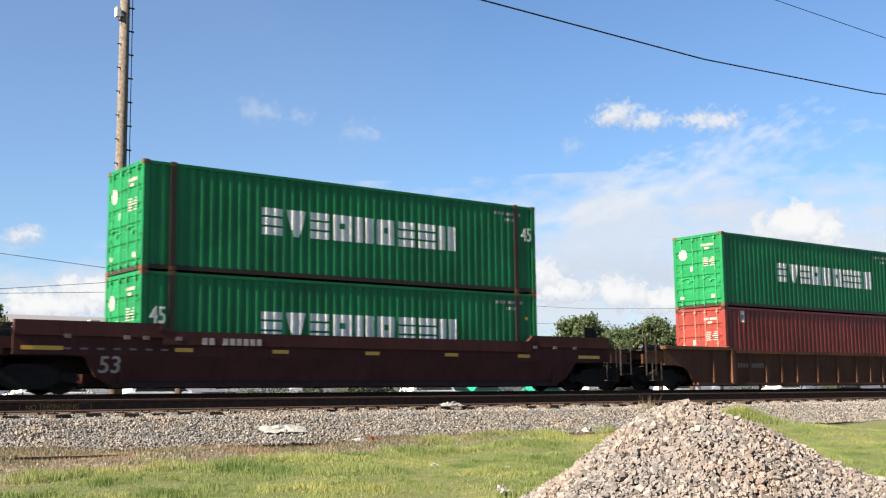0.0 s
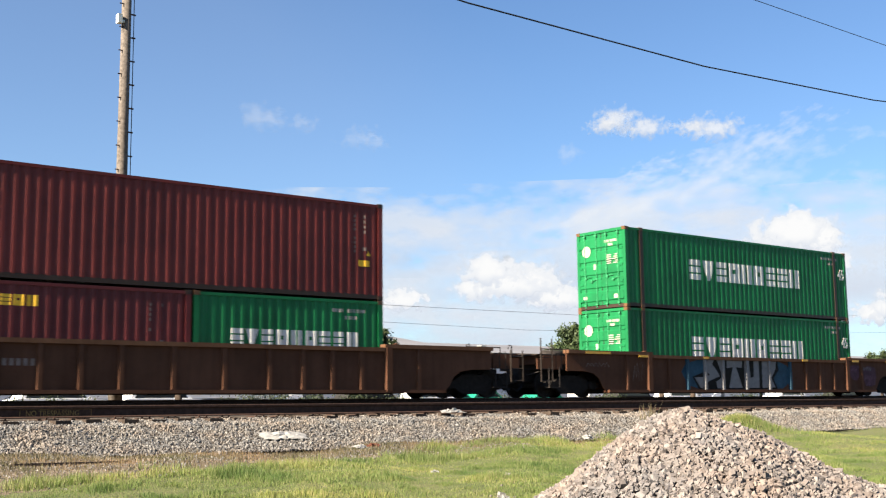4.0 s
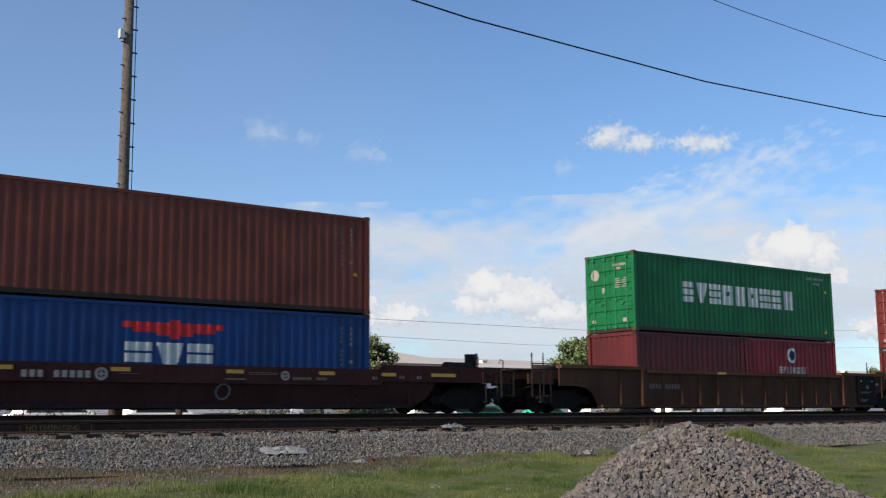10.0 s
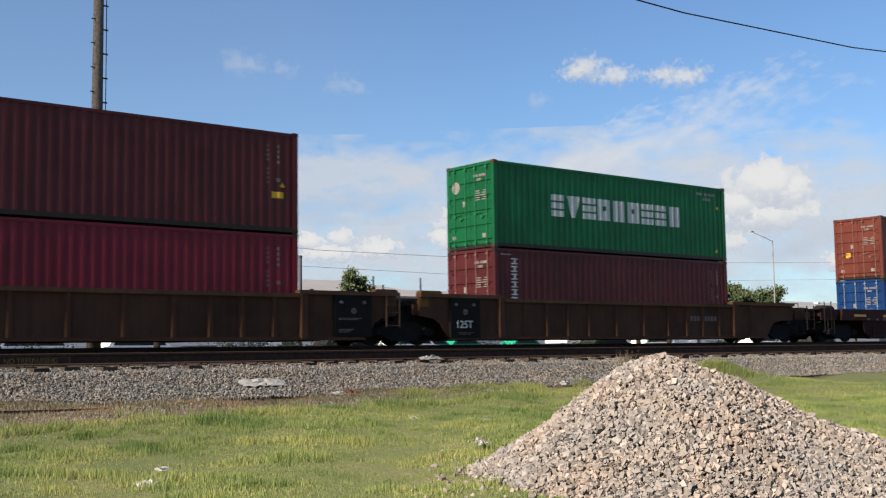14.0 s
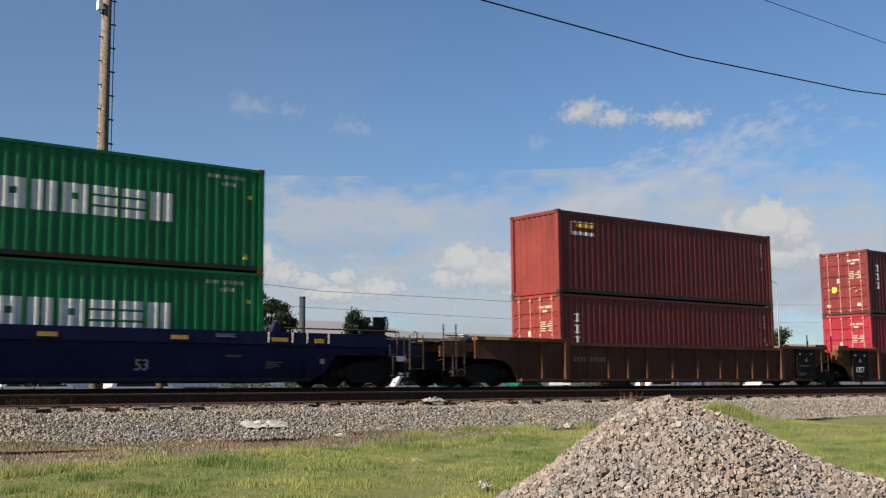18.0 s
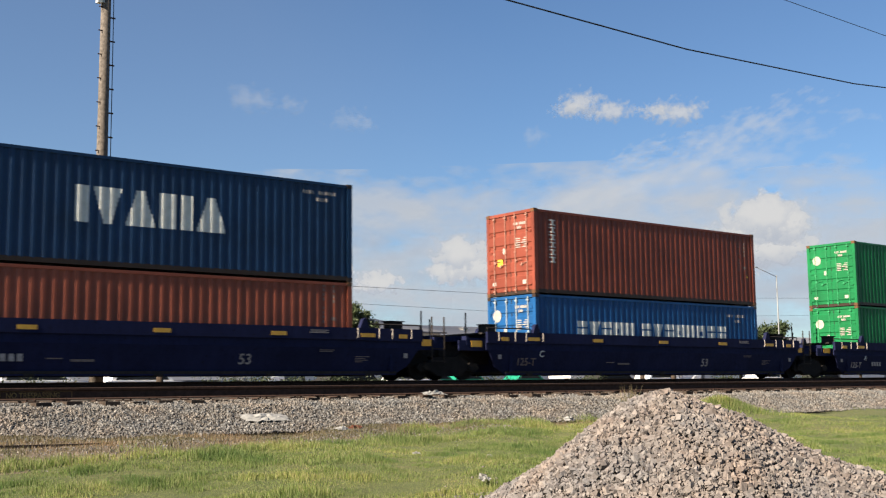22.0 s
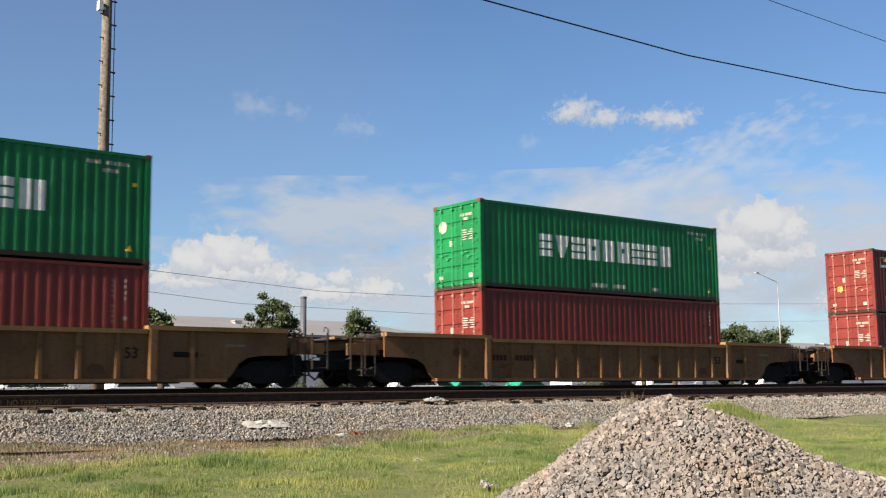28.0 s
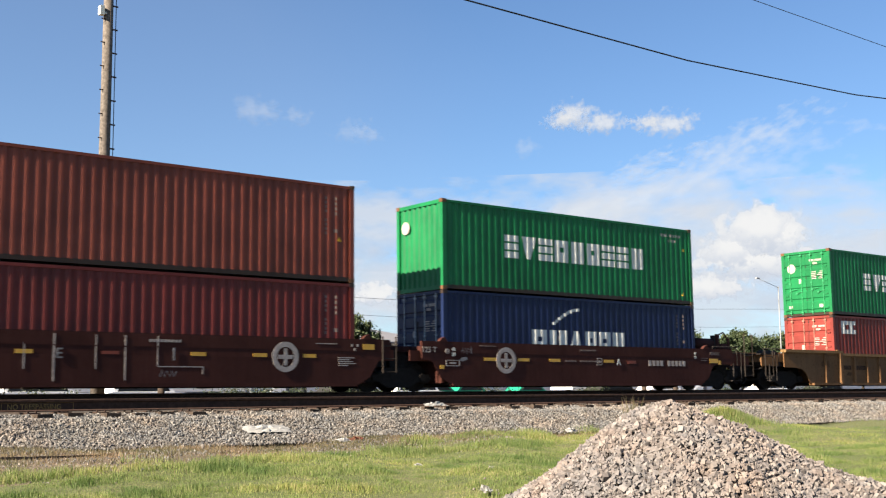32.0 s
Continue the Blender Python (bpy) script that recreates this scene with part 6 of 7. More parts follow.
wire("overhead_cable", "black overhead cable sagging above the grass", [(x, 14.0, EYE + 6.6 + 0.0038 * (x - 14.5) ** 2) for x in np.linspace(-25, 54, 14)], 0.015)
wire("overhead_wire", "thin black overhead wire high above the grass", [(x, 14.0, EYE + 8.42 - 0.022 * (x - 18) + 0.0016 * (x - 18) ** 2) for x in np.linspace(-20, 50, 10)], 0.008)


for x in (-25, 54):
    carrier = thing("utility_pole", "timber utility pole that carries the overhead cables", "pole", pose(x, 14.15, ground_at(x, 14.15)))
    part("shaft", Build().tube([(0, 0, -0.3), (0, 0, 5), (0, 0, 14.5)], 0.17, 12, 0.7), M["pole"], carrier, smooth=True)


def wire_at(az, el, y):
    x = y * math.tan(radians(az))
    return (x, y, EYE + math.hypot(x, y) * math.tan(radians(el)))


wire("power_line", "thin dark power line crossing behind the train", [wire_at(10, 7.7, 52), wire_at(21.4, 6.45, 55)], 0.014)
wire("power_line", "thin dark power line crossing behind the train", [wire_at(21.4, 6.45, 55), wire_at(32.5, 5.18, 62), wire_at(45.1, 4.37, 70), wire_at(58, 4.0, 80)], 0.014)
wire("power_line", "thin dark power line crossing behind the train", [wire_at(10, 5.0, 52), wire_at(16.5, 5.38, 53), wire_at(21.4, 5.79, 55)], 0.013)
wire("power_line", "thin dark power line crossing behind the train", [wire_at(10, 4.9, 52), wire_at(22.2, 5.33, 55), wire_at(28.5, 4.55, 60), wire_at(42, 3.7, 70), wire_at(52, 3.3, 78), wire_at(62, 3.1, 90)], 0.012)


def street_lamp(az, y, top_el, arm_az, arm_el, label):
    x, _ = place(az, y)
    r = math.hypot(x, y)
    ax, az_ = y * math.tan(radians(arm_az)), EYE + r * math.tan(radians(arm_el))
    h = EYE + r * math.tan(radians(top_el)) - 1.0
    ob = thing("street_lamp", label, "street lamp", pose(x, y, 1.0))
    part("post", Build().tube([(0, 0, -0.2), (0, 0, h)], 0.10 if y > 60 else 0.07, 10, 0.6), M["lamp_grey"], ob, smooth=True)
    rise = az_ - 1.0 - h
    part("arm", Build().tube([(0, 0, h - 0.05), ((ax - x) * 0.35, 0, h + rise * 0.7), (ax - x, 0, h + rise)] if y > 60 else [(0, 0, h - 0.1), (ax - x, 0, h + rise)], 0.045 if y > 60 else 0.022, 8), M["lamp_grey"], ob, smooth=True)
    s = 1 if ax > x else -1
    part("lamp_head", Build().prism([(0, 0), (0.7, 0.03), (0.75, 0.12), (0.1, 0.16)], -0.16, 0.16), M["galv"], ob, at=pose(ax - x - (0.2 if s > 0 else 0.5), 0, az_ - 1.05)) if y > 60 else part("lamp_head", Build().prism([(0, 0), (0.42, 0.02), (0.45, 0.07), (0.06, 0.10)], -0.10, 0.10), M["lamp_grey"], ob, at=pose(ax - x - 0.3, 0, az_ - 1.03))
    return ob


street_lamp(22.73, 70, 5.25, 23.45, 5.75, "grey curved-arm street lamp behind the tracks")
street_lamp(55.28, 55, 5.2, 54.35, 5.5, "grey street lamp with an angled arm")


# ---- far side: buildings, vehicles, trees ----
def warehouse(x0, x1, y0, eave, ridge, label, windows):
    ob = thing("warehouse", label, "building", pose(0, 0, 0.9))
    part("wall", Build().box(x0, x1, y0, y0 + 0.3, 0, eave), M["wall_white"], ob)
    part("wall", Build().box(x0, x0 + 0.3, y0 + 0.3, y0 + 50, 0, eave), M["wall_white"], ob)
    part("wall", Build().box(x1 - 0.3, x1, y0 + 0.3, y0 + 50, 0, eave), M["wall_white"], ob)
    part("roof", Build().prism([(y0 - 0.6, eave - 0.05), (y0 + 18, ridge), (y0 + 50, eave), (y0 + 50, eave + 0.2), (y0 + 18, ridge + 0.2), (y0 - 0.6, eave + 0.15)], x0 - 0.5, x1 + 0.5, "x"), M["roof_grey"], ob, "low grey metal roof")
    for k in range(windows):
        x = x0 + (k + 0.7) * (x1 - x0) / windows
        part("roof_vent", shared("vent", lambda: Build().box(-0.4, 0.4, 0, 0.8, 0, 0.45).box(-0.5, 0.5, -0.1, 0.9, 0.45, 0.55).mesh("roof_vent", M["galv"])), None, ob, at=(x, y0 + 10 + 3 * (k % 2), eave + (ridge - eave) * (10.6 + 3 * (k % 2)) / 18.6))
        d = part("loading_door", shared("dock", lambda: Build().box(-1.8, 1.8, -0.05, 0, 0.3, 4.2).mesh("loading_door", M["roof_grey"])), None, ob, at=(x, y0, 0))
        part("door_frame", shared("dockframe", lambda: Build().box(-2.0, -1.8, -0.1, 0, 0, 4.4).box(1.8, 2.0, -0.1, 0, 0, 4.4).box(-2.0, 2.0, -0.1, 0, 4.2, 4.4).mesh("door_frame", M["concrete"])), None, d)
    return ob


warehouse(18, 83, 104, 6.8, 9.7, "long white warehouse with a low grey metal roof", 7)
warehouse(86, 230, 108, 6.6, 9.0, "long pale warehouse with a low grey roof", 8)
cx_, cy_ = place(31.63, 90)
chimney = thing("flue_pipe", "grey steel flue pipe rising behind the trees", "chimney", pose(cx_, cy_, 1.0))
part("pipe", Build().tube([(0, 0, 0), (0, 0, 9.4)], 0.28, 14), M["flue"], chimney, smooth=True)
part("cap", Build().tube([(0, 0, 9.4), (0, 0, 9.55)], 0.31, 14), M["flue"], chimney)


def vehicle(name, label, category, x, y, paint_key, length=5.4, high=1.75, cab=(0.9, 3.6), heading=0):
    """A parked car or van: shaped body, cabin with windows, wheels with rims."""
    ob = thing(name, label, category, pose(x, y, 0.95, 0, 0, heading))
    part("body", Build().prism([(0, 0.35), (length, 0.35), (length, 0.8), (length - 0.15, 0.95), (cab[1] + 0.5, 1.02), (cab[0] - 0.5, 1.05), (0.1, 1.0), (0, 0.8)], -0.9, 0.9), M[paint_key], ob)
    part("cabin", Build().prism([(cab[0] - 0.5, 1.0), (cab[1] + 0.5, 1.0), (cab[1] - 0.2, high), (cab[0], high)], -0.8, 0.8), M[paint_key], ob)
    part("window", Build().prism([(cab[0] - 0.2, 1.08), (cab[1] + 0.2, 1.08), (cab[1] - 0.3, high - 0.1), (cab[0] + 0.1, high - 0.1)], -0.815, 0.815), M["dark_glass"], ob)
    for wx in (0.95, length - 0.95):
        for wy in (-0.92, 0.70):
            wheel = part("wheel", shared("tyre", lambda: Build().disc((0, 0), 0.35, 0, 0.22, 18, 0.2).mesh("wheel", M["tyre"])), None, ob, at=(wx, wy, 0.35))
            part("rim", shared("rim", lambda: Build().disc((0, 0), 0.205, 0.02, 0.2, 14).mesh("rim", M["steel"])), None, wheel)
    return ob


def lorry(x, y, cab_key, label, trailer=True):
    ob = thing("lorry", label, "truck", pose(x, y, 0.95))
    part("cab", Build().prism([(0, 0.6), (2.6, 0.6), (2.6, 1.5), (1.6, 1.7), (1.25, 3.0), (0, 3.1)], -1.15, 1.15), M[cab_key], ob)
    part("window", Build().prism([(0.5, 1.75), (1.5, 1.75), (1.2, 2.7), (0.5, 2.7)], -1.165, 1.165), M["dark_glass"], ob)
    part("fender", Build().disc((1.9, 0.6), 0.7, -1.2, 1.2, 18), M[cab_key], ob)
    part("chassis", Build().box(-3.2, 2.4, -0.4, 0.4, 0.55, 0.8), M["black"], ob)
    for wx in (1.9, -1.2, -2.5):
        for wy in (-1.22, 0.95):
            w = part("wheel", shared("lorrytyre", lambda: Build().disc((0, 0), 0.5, 0, 0.28, 18, 0.28).mesh("wheel", M["tyre"])), None, ob, at=(wx, wy, 0.5))
            part("rim", shared("lorryrim", lambda: Build().disc((0, 0), 0.285, 0.03, 0.25, 14).mesh("rim", M["steel"])), None, w)
    if trailer:
        t = part("trailer", Build().box(-14, -0.6, -1.25, 1.25, 1.1, 2.7), M["wall_white"], ob, "white box trailer")
    return ob


for x, y, key, ln in ((17.5, 58, "van_white", 5.4), (24.0, 60, "van_white", 5.0), (38.0, 60, "tyre", 4.8), (44.5, 62, "van_white", 5.2), (62, 60, "tyre", 4.7), (70, 62, "van_white", 5.0), (82, 60, "van_white", 5.3), (92, 61, "tyre", 4.9)):
    vehicle("parked_car", ("white" if key == "van_white" else "dark") + " car parked beyond the tracks", "car", x, y, key, ln)
for x in (48.5, 51.5, 57.5):
    vehicle("parked_car", "low bright green van parked beyond the tracks", "van", x, 64, "truck_green", 3.6, 1.5, (0.8, 2.6))
lorry(36.0, 66, "van_white", "white lorry with a white trailer beyond the tracks")
lorry(79.0, 66, "van_white", "white lorry with a white trailer beyond the tracks")


def tree(az, y, width, top, material, seed, label, clumps=60, leaves=300, base_gap=0.28):
    """A tree: tapered trunk, forking limbs, and a crown of many small leaf sprays with gaps."""
    r = random.Random(seed)
    x, _ = place(az, y)
    height = EYE + math.hypot(x, y) * math.tan(radians(top)) - 1.0
    ob = thing("tree", label, "tree", pose(x, y, 1.0))
    limbs = Build().tube([(0, 0, -0.1), (0.06, 0, height * 0.25), (-0.05, 0.05, height * 0.5), (0.0, 0, height * 0.8)], 0.05 * height * 0.6, 8, 0.3)
    centres = []
    for i in range(clumps):
        w, e = r.uniform(0, 2 * math.pi), r.uniform(0, 1)
        hz = base_gap + (1 - base_gap) * e
        rad = width / 2 * math.sqrt(max(0.05, 1 - ((hz - 0.62) / 0.42) ** 2)) * r.uniform(0.35, 1.0) ** 0.8 * (1.22 if i % 5 == 0 else 1.0)
        c = Vector((rad * math.cos(w), rad * math.sin(w), height * hz * r.uniform(0.86, 1.0)))
        centres.append(c)
        if i % 3 == 0:
            limbs.tube([(0, 0, height * r.uniform(0.2, 0.5)), tuple(c * 0.55 + Vector((0, 0, height * 0.25))), tuple(c)], 0.05, 5, 0.3)
    part("trunk", limbs, M["bark"], ob, smooth=True)
    n = clumps * leaves
    cc = np.repeat(np.array([tuple(c) for c in centres]), leaves, axis=0)
    g = np.random.default_rng(seed)
    spread = g.normal(0, 1, (n, 3)) * np.array([1, 1, 0.7]) * width * np.repeat(g.uniform(0.035, 0.085, clumps), leaves)[:, None]
    p = cc + spread
    a, e = g.normal(0, 1, (n, 3)), g.normal(0, 1, (n, 3))
    a /= np.linalg.norm(a, axis=1, keepdims=True)
    e -= a * np.sum(a * e, 1, keepdims=True)
    e /= np.linalg.norm(e, axis=1, keepdims=True)
    s = g.uniform(0.07, 0.17, (n, 1)) * (0.7 + width / 12)
    v = np.stack([p - a * s, p + e * s * 0.5, p + a * s, p - e * s * 0.5], 1).reshape(-1, 3)
    me = bpy.data.meshes.new("crown")
    me.vertices.add(n * 4)
    me.vertices.foreach_set("co", v.reshape(-1))
    me.loops.add(n * 4)
    me.loops.foreach_set("vertex_index", np.arange(n * 4))
    me.polygons.add(n)
    me.polygons.foreach_set("loop_start", np.arange(n) * 4)
    me.update(calc_edges=True)
    me.materials.append(material)
    part("crown", me, None, ob)
    return ob


def bush(az, y, width, high, seed):
    """A low ragged bush: a short woody stool and a loose mass of small leaves."""
    x, _ = place(az, y)
    ob = thing("bush", "low ragged dark green bush beyond the tracks", "bush", pose(x, y, ground_at(x, y)), group="bushes beyond the tracks")
    g = np.random.default_rng(seed)
    stool = Build()
    for k in range(6):
        w = k * 1.05
        stool.tube([(0, 0, -0.05), (0.2 * width * math.cos(w), 0.15 * math.sin(w), high * 0.5), (0.36 * width * math.cos(w), 0.3 * math.sin(w), high * 0.85)], 0.025, 5, 0.4)
    part("stem", stool, M["bark"], ob)
    n = 1800
    p = g.normal(0, 1, (n, 3)) * np.array([width * 0.26, 0.35, high * 0.22]) + np.array([0, 0, high * 0.55])
    p[:, 2] += 0.16 * high * np.sin(p[:, 0] * 5.0 + seed)
    a, e = g.normal(0, 1, (n, 3)), g.normal(0, 1, (n, 3))
    a /= np.linalg.norm(a, axis=1, keepdims=True)
    e /= np.linalg.norm(e, axis=1, keepdims=True)
    v = np.stack([p - a * 0.05, p + e * 0.028, p + a * 0.05, p - e * 0.028], 1).reshape(-1, 3)
    me = bpy.data.meshes.new("foliage")
    me.from_pydata(v.tolist(), [], [(4 * i, 4 * i + 1, 4 * i + 2, 4 * i + 3) for i in range(n)])
    me.materials.append(M["bush_leaf"])
    part("foliage", me, None, ob)


for k, (az, wide, high) in enumerate(((17.6, 2.6, 0.95), (19.6, 2.2, 0.9), (27.6, 1.8, 1.05), (29.3, 2.0, 1.1), (31.2, 2.4, 1.05), (33.6, 2.2, 1.15), (35.9, 2.4, 1.05), (41.5, 2.6, 1.0), (46.0, 2.2, 1.05), (52.6, 2.8, 1.1), (56.4, 3.0, 1.05))):
    bush(az, 39, wide * 0.85, high * 0.92, 60 + k)
for az in (24.7, 48.66, 50.17):
    x, y = place(az, 38)
    post_ = thing("fence_post", "dark weathered timber post beyond the tracks", "post", pose(x, y, ground_at(x, y)), group="posts beyond the tracks")
    part("shaft", Build().tube([(0, 0, -0.2), (0, 0, 1.2)], 0.13, 10, 0.94), M["tie"], post_, smooth=True)

YOUNG, BROAD = "young round leafy green tree behind the tracks", "broad dark green tree behind the tracks"
tree(24.1, 75, 3.1, 4.62, M["leaf"], 1, YOUNG)
tree(30.1, 75, 3.9, 4.95, M["leaf"], 2, YOUNG)
tree(34.4, 75, 2.9, 4.15, M["leaf"], 3, YOUNG)
tree(15.6, 75, 3.6, 4.75, M["leaf_dark"], 4, YOUNG)
tree(44.9, 78, 6.0, 4.03, M["leaf_dark"], 5, BROAD, 90)
tree(48.2, 78, 5.4, 3.78, M["leaf"], 6, BROAD, 90)
tree(50.2, 80, 6.0, 3.45, M["leaf"], 7, BROAD, 90)
tree(53.4, 80, 5.5, 3.08, M["leaf"], 8, BROAD, 90)
tree(55.0, 80, 5.0, 2.9, M["leaf"], 9, BROAD, 90)
tree(58.9, 95, 4.0, 2.4, M["leaf_dark"], 10, YOUNG)
tree(46.4, 90, 6.0, 3.4, M["leaf"], 11, BROAD, 90)


# ---- clouds: thin sheets of vapour very far off, drifting slowly ----
def vapour(name, lumps, soft, strength, tint=(1, 1, 1), shade_tint=(0.62, 0.68, 0.78), contrast=0.10, base=0.5, stretch=(1, 1, 1), glow=0.212):
    m = bpy.data.materials.new(name)
    m.use_nodes = True
    n, l = m.node_tree.nodes, m.node_tree.links
    n.remove(n["Principled BSDF"])
    tc = n.new("ShaderNodeTexCoord")
    oi = n.new("ShaderNodeObjectInfo")
    mul = n.new("ShaderNodeMath")
    mul.operation = "MULTIPLY"
    mul.inputs[1].default_value = 43.0
    l.new(oi.outputs["Random"], mul.inputs[0])
    mp = n.new("ShaderNodeMapping")
    mp.inputs["Scale"].default_value = stretch
    l.new(tc.outputs["Object"], mp.inputs[0])
    l.new(mul.outputs[0], mp.inputs["Location"])
    t = node(n, "ShaderNodeTexNoise", Scale=lumps, Detail=6.0, Roughness=0.52)
    l.new(mp.outputs[0], t.inputs["Vector"])
    # falls off towards the sheet's rim, in its own space of -1..1
    ln = n.new("ShaderNodeVectorMath")
    ln.operation = "LENGTH"
    sc = n.new("ShaderNodeMapping")
    l.new(tc.outputs["Generated"], sc.inputs[0])
    sc.inputs["Location"].default_value = (-1, -1, 0)
    sc.inputs["Scale"].default_value = (2, 2, 0)
    l.new(sc.outputs[0], ln.inputs[0])
    fall = n.new("ShaderNodeMath")
    fall.operation = "MULTIPLY_ADD"
    fall.inputs[1].default_value, fall.inputs[2].default_value = -soft, soft * 0.62
    l.new(ln.outputs["Value"], fall.inputs[0])
    add = n.new("ShaderNodeMath")
    l.new(t.outputs[0], add.inputs[0])
    l.new(fall.outputs[0], add.inputs[1])
    r = ramp(n, (base, (0, 0, 0)), (base + contrast, (strength,) * 3))
    l.new(add.outputs[0], r.inputs[0])
    # the sheets glow by themselves; no sun lights them
    em = n.new("ShaderNodeEmission")
    rc = ramp(n, (base + contrast * 0.5, tuple(a * 0.5 + c * 0.5 for a, c in zip(tint, shade_tint))), (base + contrast * 2.2, tint))
    l.new(add.outputs[0], rc.inputs[0])
    # grey undersides painted in by height, in place of real shading
    sx_ = n.new("ShaderNodeSeparateXYZ")
    l.new(tc.outputs["Generated"], sx_.inputs[0])
    rv = ramp(n, (0.15, shade_tint), (0.42, (1, 1, 1)))
    l.new(sx_.outputs["Y"], rv.inputs[0])
    l.new(mixer(n, l, "MULTIPLY", 0.75, rc.outputs[0], rv.outputs[0]), em.inputs[0])
    em.inputs[1].default_value = glow
    tr = n.new("ShaderNodeBsdfTransparent")
    mx = n.new("ShaderNodeMixShader")
    l.new(r.outputs[0], mx.inputs[0])
    l.new(tr.outputs[0], mx.inputs[1])
    l.new(em.outputs[0], mx.inputs[2])
    l.new(mx.outputs[0], n["Material Output"].inputs[0])
    return m


M["cumulus"] = vapour("cumulus", 2.4, 0.70, 1.0, contrast=0.16, base=0.42, shade_tint=(0.70, 0.76, 0.86), glow=0.216)
M["small"] = vapour("small_cumulus", 2.6, 0.62, 0.80, contrast=0.34, base=0.44)
M["wisp"] = vapour("wisp_cloud", 2.2, 0.60, 0.20, contrast=0.34, base=0.50)
M["cirrus"] = vapour("cirrus", 2.0, 0.42, 0.44, contrast=0.38, base=0.44, stretch=(0.8, 1.5, 1), shade_tint=(0.92, 0.94, 0.97))
M["bank"] = vapour("cloud_bank", 1.6, 0.45, 0.80, tint=(0.80, 0.84, 0.90), contrast=0.36, base=0.30, stretch=(0.7, 1.6, 1), shade_tint=(0.76, 0.82, 0.92))
# faint glow added over the left sky to make it brighter
M["haze"] = vapour("high_haze", 0.8, 1.25, 0.05, contrast=0.6, base=0.12, shade_tint=(0.96, 0.97, 0.98))
CLOUDS, VEIL_HALF = [], 39.0
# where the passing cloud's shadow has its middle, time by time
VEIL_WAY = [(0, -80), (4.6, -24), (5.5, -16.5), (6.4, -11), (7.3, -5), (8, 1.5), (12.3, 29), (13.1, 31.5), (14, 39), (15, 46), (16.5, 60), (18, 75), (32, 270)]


def spot(az, el, far):
    a, e = radians(az), radians(el)
    return Vector((far * math.sin(a) * math.cos(e), far * math.cos(a) * math.cos(e), EYE + far * math.sin(e)))


def cloud(label, key, far, drift, puffs, tilt=0.0):
    """A cloud of soft puffs: bearing, height, width and depth of each in degrees, as they stand at 19 s."""
    middle = spot(puffs[0][0], puffs[0][1], far)
    ob = thing("cloud", label, "cloud", Matrix.Translation(middle), kind="structure")
    for i, (az, el, wide, tall) in enumerate(puffs):
        d = far + 6 * i
        w, h = math.tan(radians(wide / 2)) * d, math.tan(radians(tall / 2)) * d
        b = Build()
        b.v, b.f = [(-w / h, -1, 0), (w / h, -1, 0), (w / h, 1, 0), (-w / h, 1, 0)], [(0, 1, 2, 3)]
        c = spot(az, el, d)
        m = look(c, c + (c - Vector((0, 0, EYE)))) @ pose(0, 0, 0, 0, 0, tilt)
        part("puff", b, M[key], ob, at=Matrix.Translation(-middle) @ m @ Matrix.Diagonal((h, h, h, 1)))
    CLOUDS.append((ob, middle, drift))
    return ob


def grown(puffs, k):
    return [(a, e, w * k, h * k) for a, e, w, h in puffs]


PUFF, WISP, CIRRUS, BANK = "white sunlit cumulus cloud", "faint white wisp of cloud", "thin streaky high cloud", "pale cloud bank low in the sky"
cloud(PUFF, "small", 3000, -0.048, grown([(46.15, 14.16, 2.3, 1.29), (47.57, 13.66, 2.58, 1.0), (45.56, 13.85, 1.72, 0.86), (50.98, 13.44, 2.73, 1.29), (49.86, 13.56, 1.72, 0.75)], 1.55))
cloud(PUFF, "cumulus", 3150, -0.03, grown([(54.85, 8.2, 3.5, 2.15), (56.03, 7.75, 2.44, 2.15), (55.3, 7.6, 2.6, 1.9), (53.39, 7.23, 2.73, 1.72), (54.66, 6.61, 6.03, 1.72), (52.44, 5.34, 3.73, 1.32)], 1.5))
cloud(PUFF, "cumulus", 3250, -0.02, grown([(26.22, 6.8, 3.0, 2.1), (27.79, 7.2, 3.5, 2.6), (29.28, 7.0, 2.6, 2.0), (28.03, 6.31, 6.89, 2.01), (25.69, 5.81, 4.3, 1.72), (32.12, 5.7, 2.01, 1.15), (33.6, 5.9, 1.84, 1.15), (30.56, 6.0, 2.4, 1.3), (33.0, 5.1, 4.0, 1.3), (35.5, 5.3, 3.0, 1.4)], 1.25))
cloud(PUFF, "cumulus", 3350, -0.03, grown([(39.77, 6.79, 2.73, 1.78), (40.77, 6.14, 3.44, 1.89), (42.21, 6.12, 2.73, 1.78), (43.2, 5.35, 3.16, 1.43), (46.33, 5.17, 3.44, 1.72), (39.18, 5.79, 2.58, 1.43), (48.5, 4.7, 3.4, 1.3)], 1.5))
cloud(PUFF, "cumulus", 3450, -0.03, grown([(59.56, 4.53, 2.73, 1.84), (60.36, 4.04, 2.58, 1.72), (58.39, 4.12, 2.01, 1.15)], 1.5))
cloud(PUFF, "small", 3460, -0.03, grown([(16.9, 8.06, 1.84, 1.03), (16.31, 7.84, 1.26, 0.86)], 1.5))
cloud(PUFF, "cumulus", 3470, -0.03, grown([(17.76, 4.66, 5.16, 1.61), (20.07, 5.25, 4.3, 1.72), (21.93, 5.06, 3.44, 1.43)], 1.5))
cloud(WISP, "wisp", 3040, 0.02, grown([(28.5, 14.61, 1.84, 1.26), (29.4, 14.31, 2.18, 1.15), (30.9, 14.2, 1.61, 0.92)], 1.7))
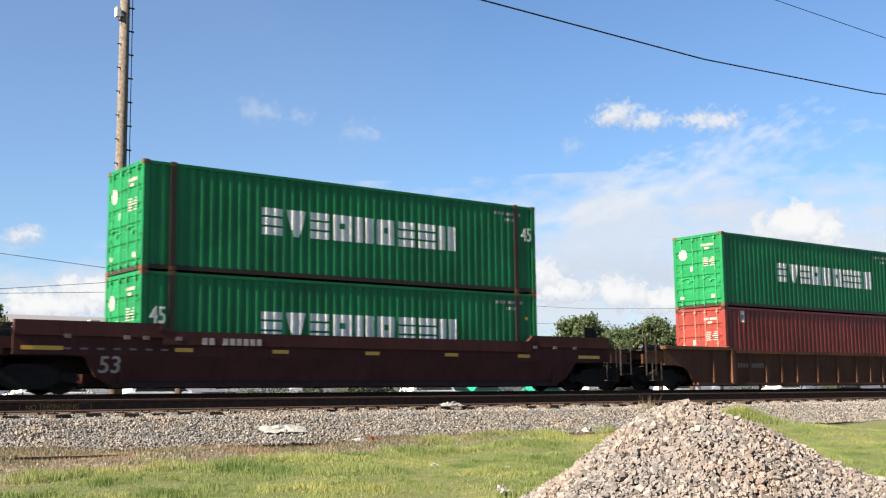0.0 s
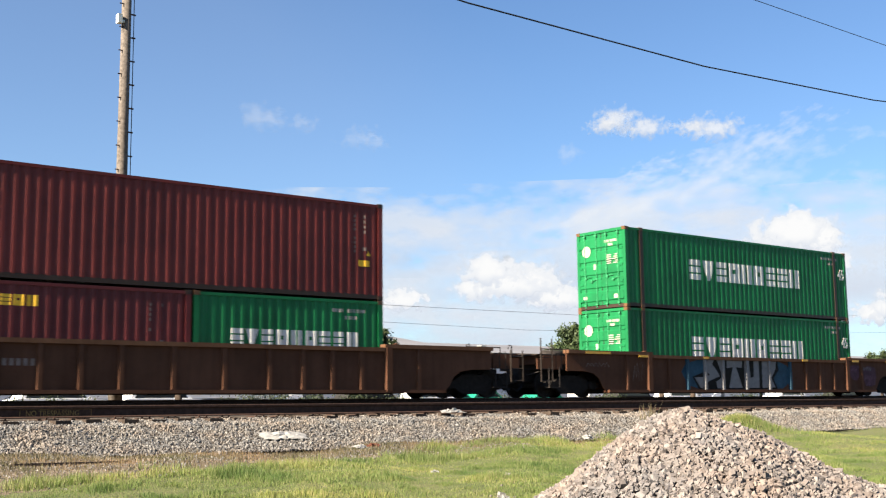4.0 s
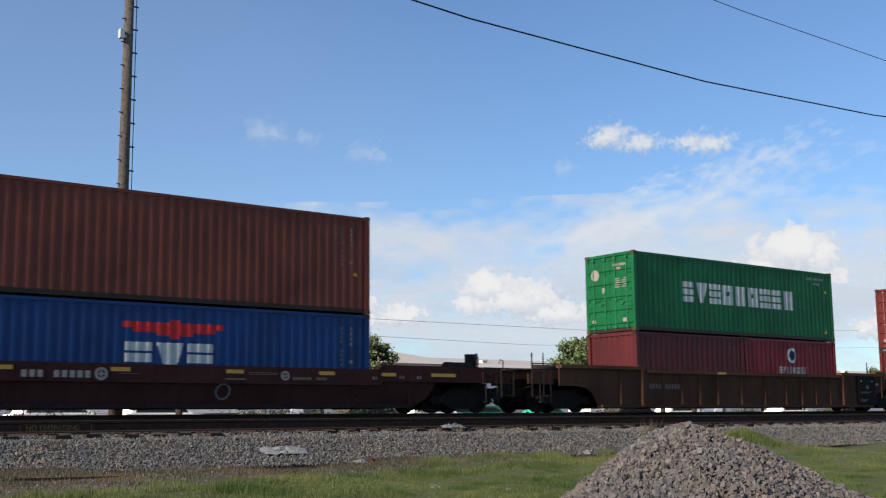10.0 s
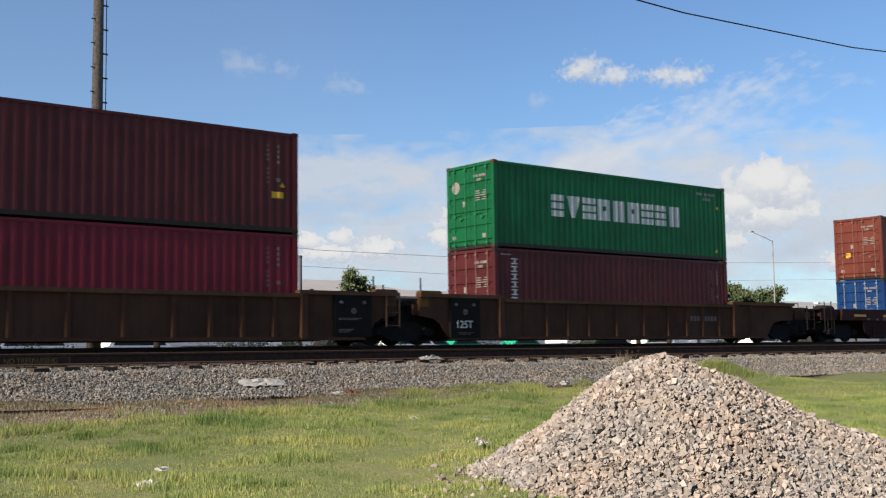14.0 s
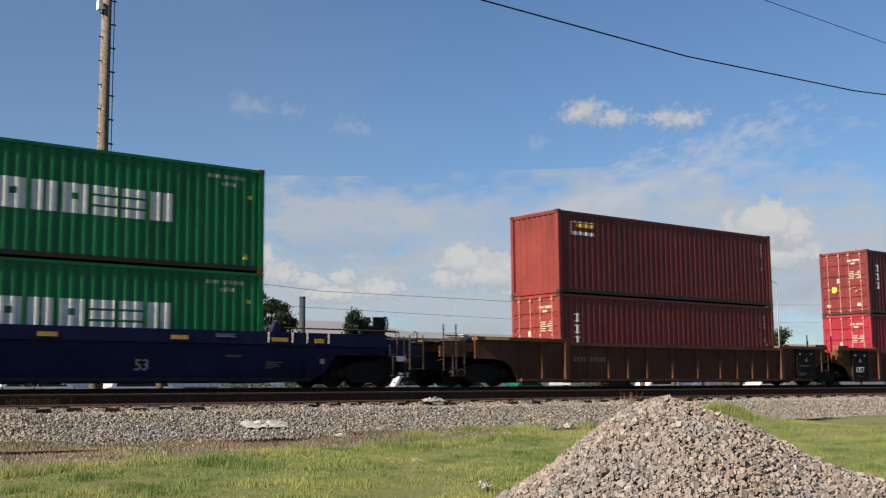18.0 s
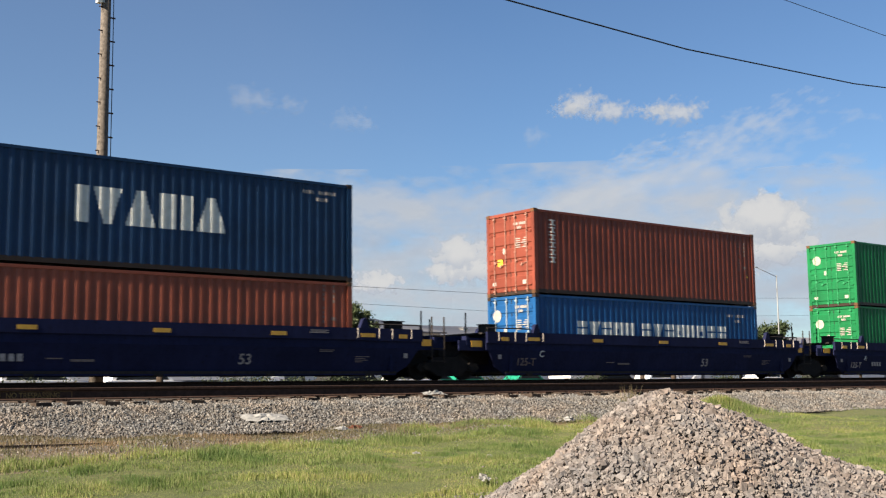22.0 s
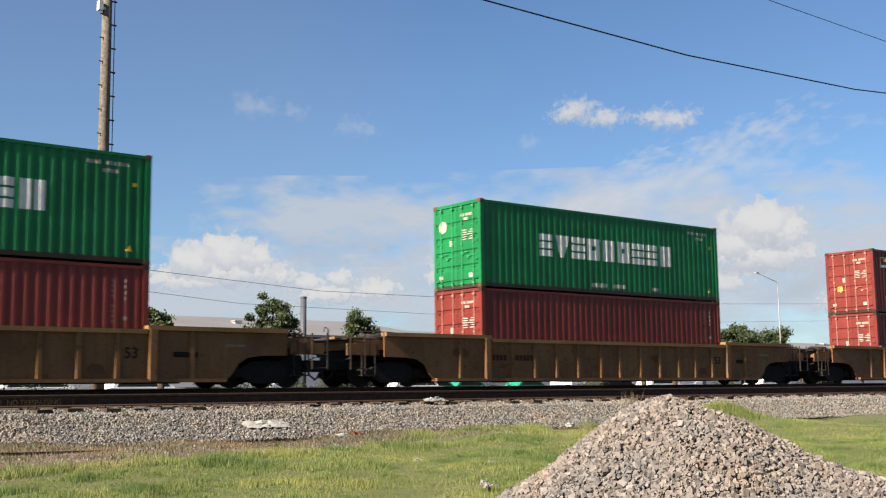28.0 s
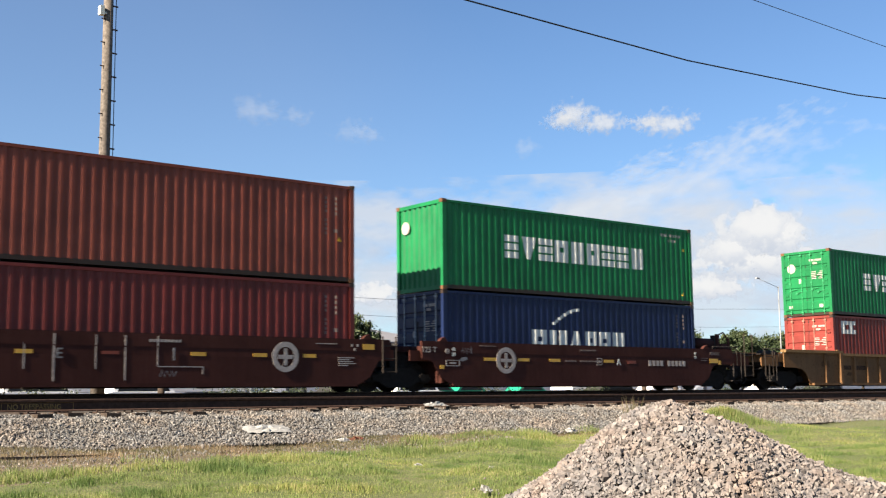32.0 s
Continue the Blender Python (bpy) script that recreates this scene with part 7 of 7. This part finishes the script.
cloud(WISP, "wisp", 3050, 0.02, grown([(34.0, 13.48, 2.41, 1.03), (34.8, 13.26, 1.15, 0.75)], 1.7))
cloud(WISP, "wisp", 3060, -0.048, grown([(43.67, 12.52, 1.26, 1.03)], 1.8))
cloud(CIRRUS, "cirrus", 3600, 0.025, [(50.5, 10.2, 20, 4.0), (46.0, 9.4, 10, 2.6)], 15)
cloud(CIRRUS, "cirrus", 3640, 0.025, [(53.6, 12.3, 11, 2.4), (48.5, 11.3, 7, 1.5)], 20)
# wide glowing sheet that lifts the sky's brightness on the left
cloud("faint even haze high in the sky", "haze", 3800, 0.0, [(16.0, 16.0, 56, 34)])
cloud(BANK, "bank", 3700, -0.01, [(33.6, 8.7, 15, 4.6), (47.0, 8.0, 26, 6.5), (57.0, 7.0, 20, 7.0), (28.0, 4.6, 44, 6.5), (50.0, 4.6, 44, 6.5)])

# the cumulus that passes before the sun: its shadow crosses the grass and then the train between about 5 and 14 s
# unseen itself: an added flat sheet, keyed to lay that shadow
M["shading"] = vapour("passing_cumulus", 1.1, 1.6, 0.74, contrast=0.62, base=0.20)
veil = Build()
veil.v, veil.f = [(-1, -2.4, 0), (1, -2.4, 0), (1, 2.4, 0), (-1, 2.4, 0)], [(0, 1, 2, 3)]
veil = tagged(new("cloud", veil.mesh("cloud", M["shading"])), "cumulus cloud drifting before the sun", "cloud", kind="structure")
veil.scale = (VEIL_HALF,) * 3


# ---- what moves ----
# how far the train has run, second by second
RUN = [0.0, 10.43, 20.84, 31.24, 41.64, 52.04, 62.42, 72.8, 83.17, 93.53, 103.9, 114.31, 124.74, 135.19, 145.66, 156.15, 166.64,
       177.14, 187.63, 198.08, 208.6, 219.18, 229.81, 240.46, 251.16, 261.89, 272.63, 283.37, 294.16, 304.99, 315.85, 326.74, 337.62]


def motions():
    for ob, u in TRAIN:
        y, z = ob.matrix_basis.translation.y, ob.matrix_basis.translation.z
        walk(ob, [(t, pose(u + s, y, z)) for t, s in enumerate(RUN)])
    along = {ob: u for ob, u in TRAIN}
    for ob in WHEELS:
        # wheels roll while their car goes by
        u = along[ob.parent.parent]
        place_ = ob.matrix_basis.translation.copy()
        first = min((t for t in range(33) if RUN[t] + u > -14), default=32)
        last = max((t for t in range(33) if RUN[t] + u < 64), default=0)
        spin = lambda t: pose(*place_, 0, math.degrees((np.interp(t, range(33), RUN) - RUN[first]) / 0.42) % 360, 0)
        rows = [(k / FPS, spin(k / FPS)) for k in range(first * FPS, last * FPS + 1)]
        if first > 0:
            rows.insert(0, (0, rows[0][1]))
        if last < 32:
            rows.append((32, rows[-1][1]))
        walk(ob, rows)
    for ob, middle, drift in CLOUDS:
        rows = []
        for t in (0, 16, 32):
            turn = Matrix.Rotation(radians(-drift * (t - 19)), 4, "Z")
            rows.append((t, turn @ Matrix.Translation(middle)))
        walk(ob, rows)
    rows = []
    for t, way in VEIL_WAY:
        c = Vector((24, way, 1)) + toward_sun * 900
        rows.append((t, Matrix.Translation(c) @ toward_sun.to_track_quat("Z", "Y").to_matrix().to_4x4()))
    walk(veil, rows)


motions()
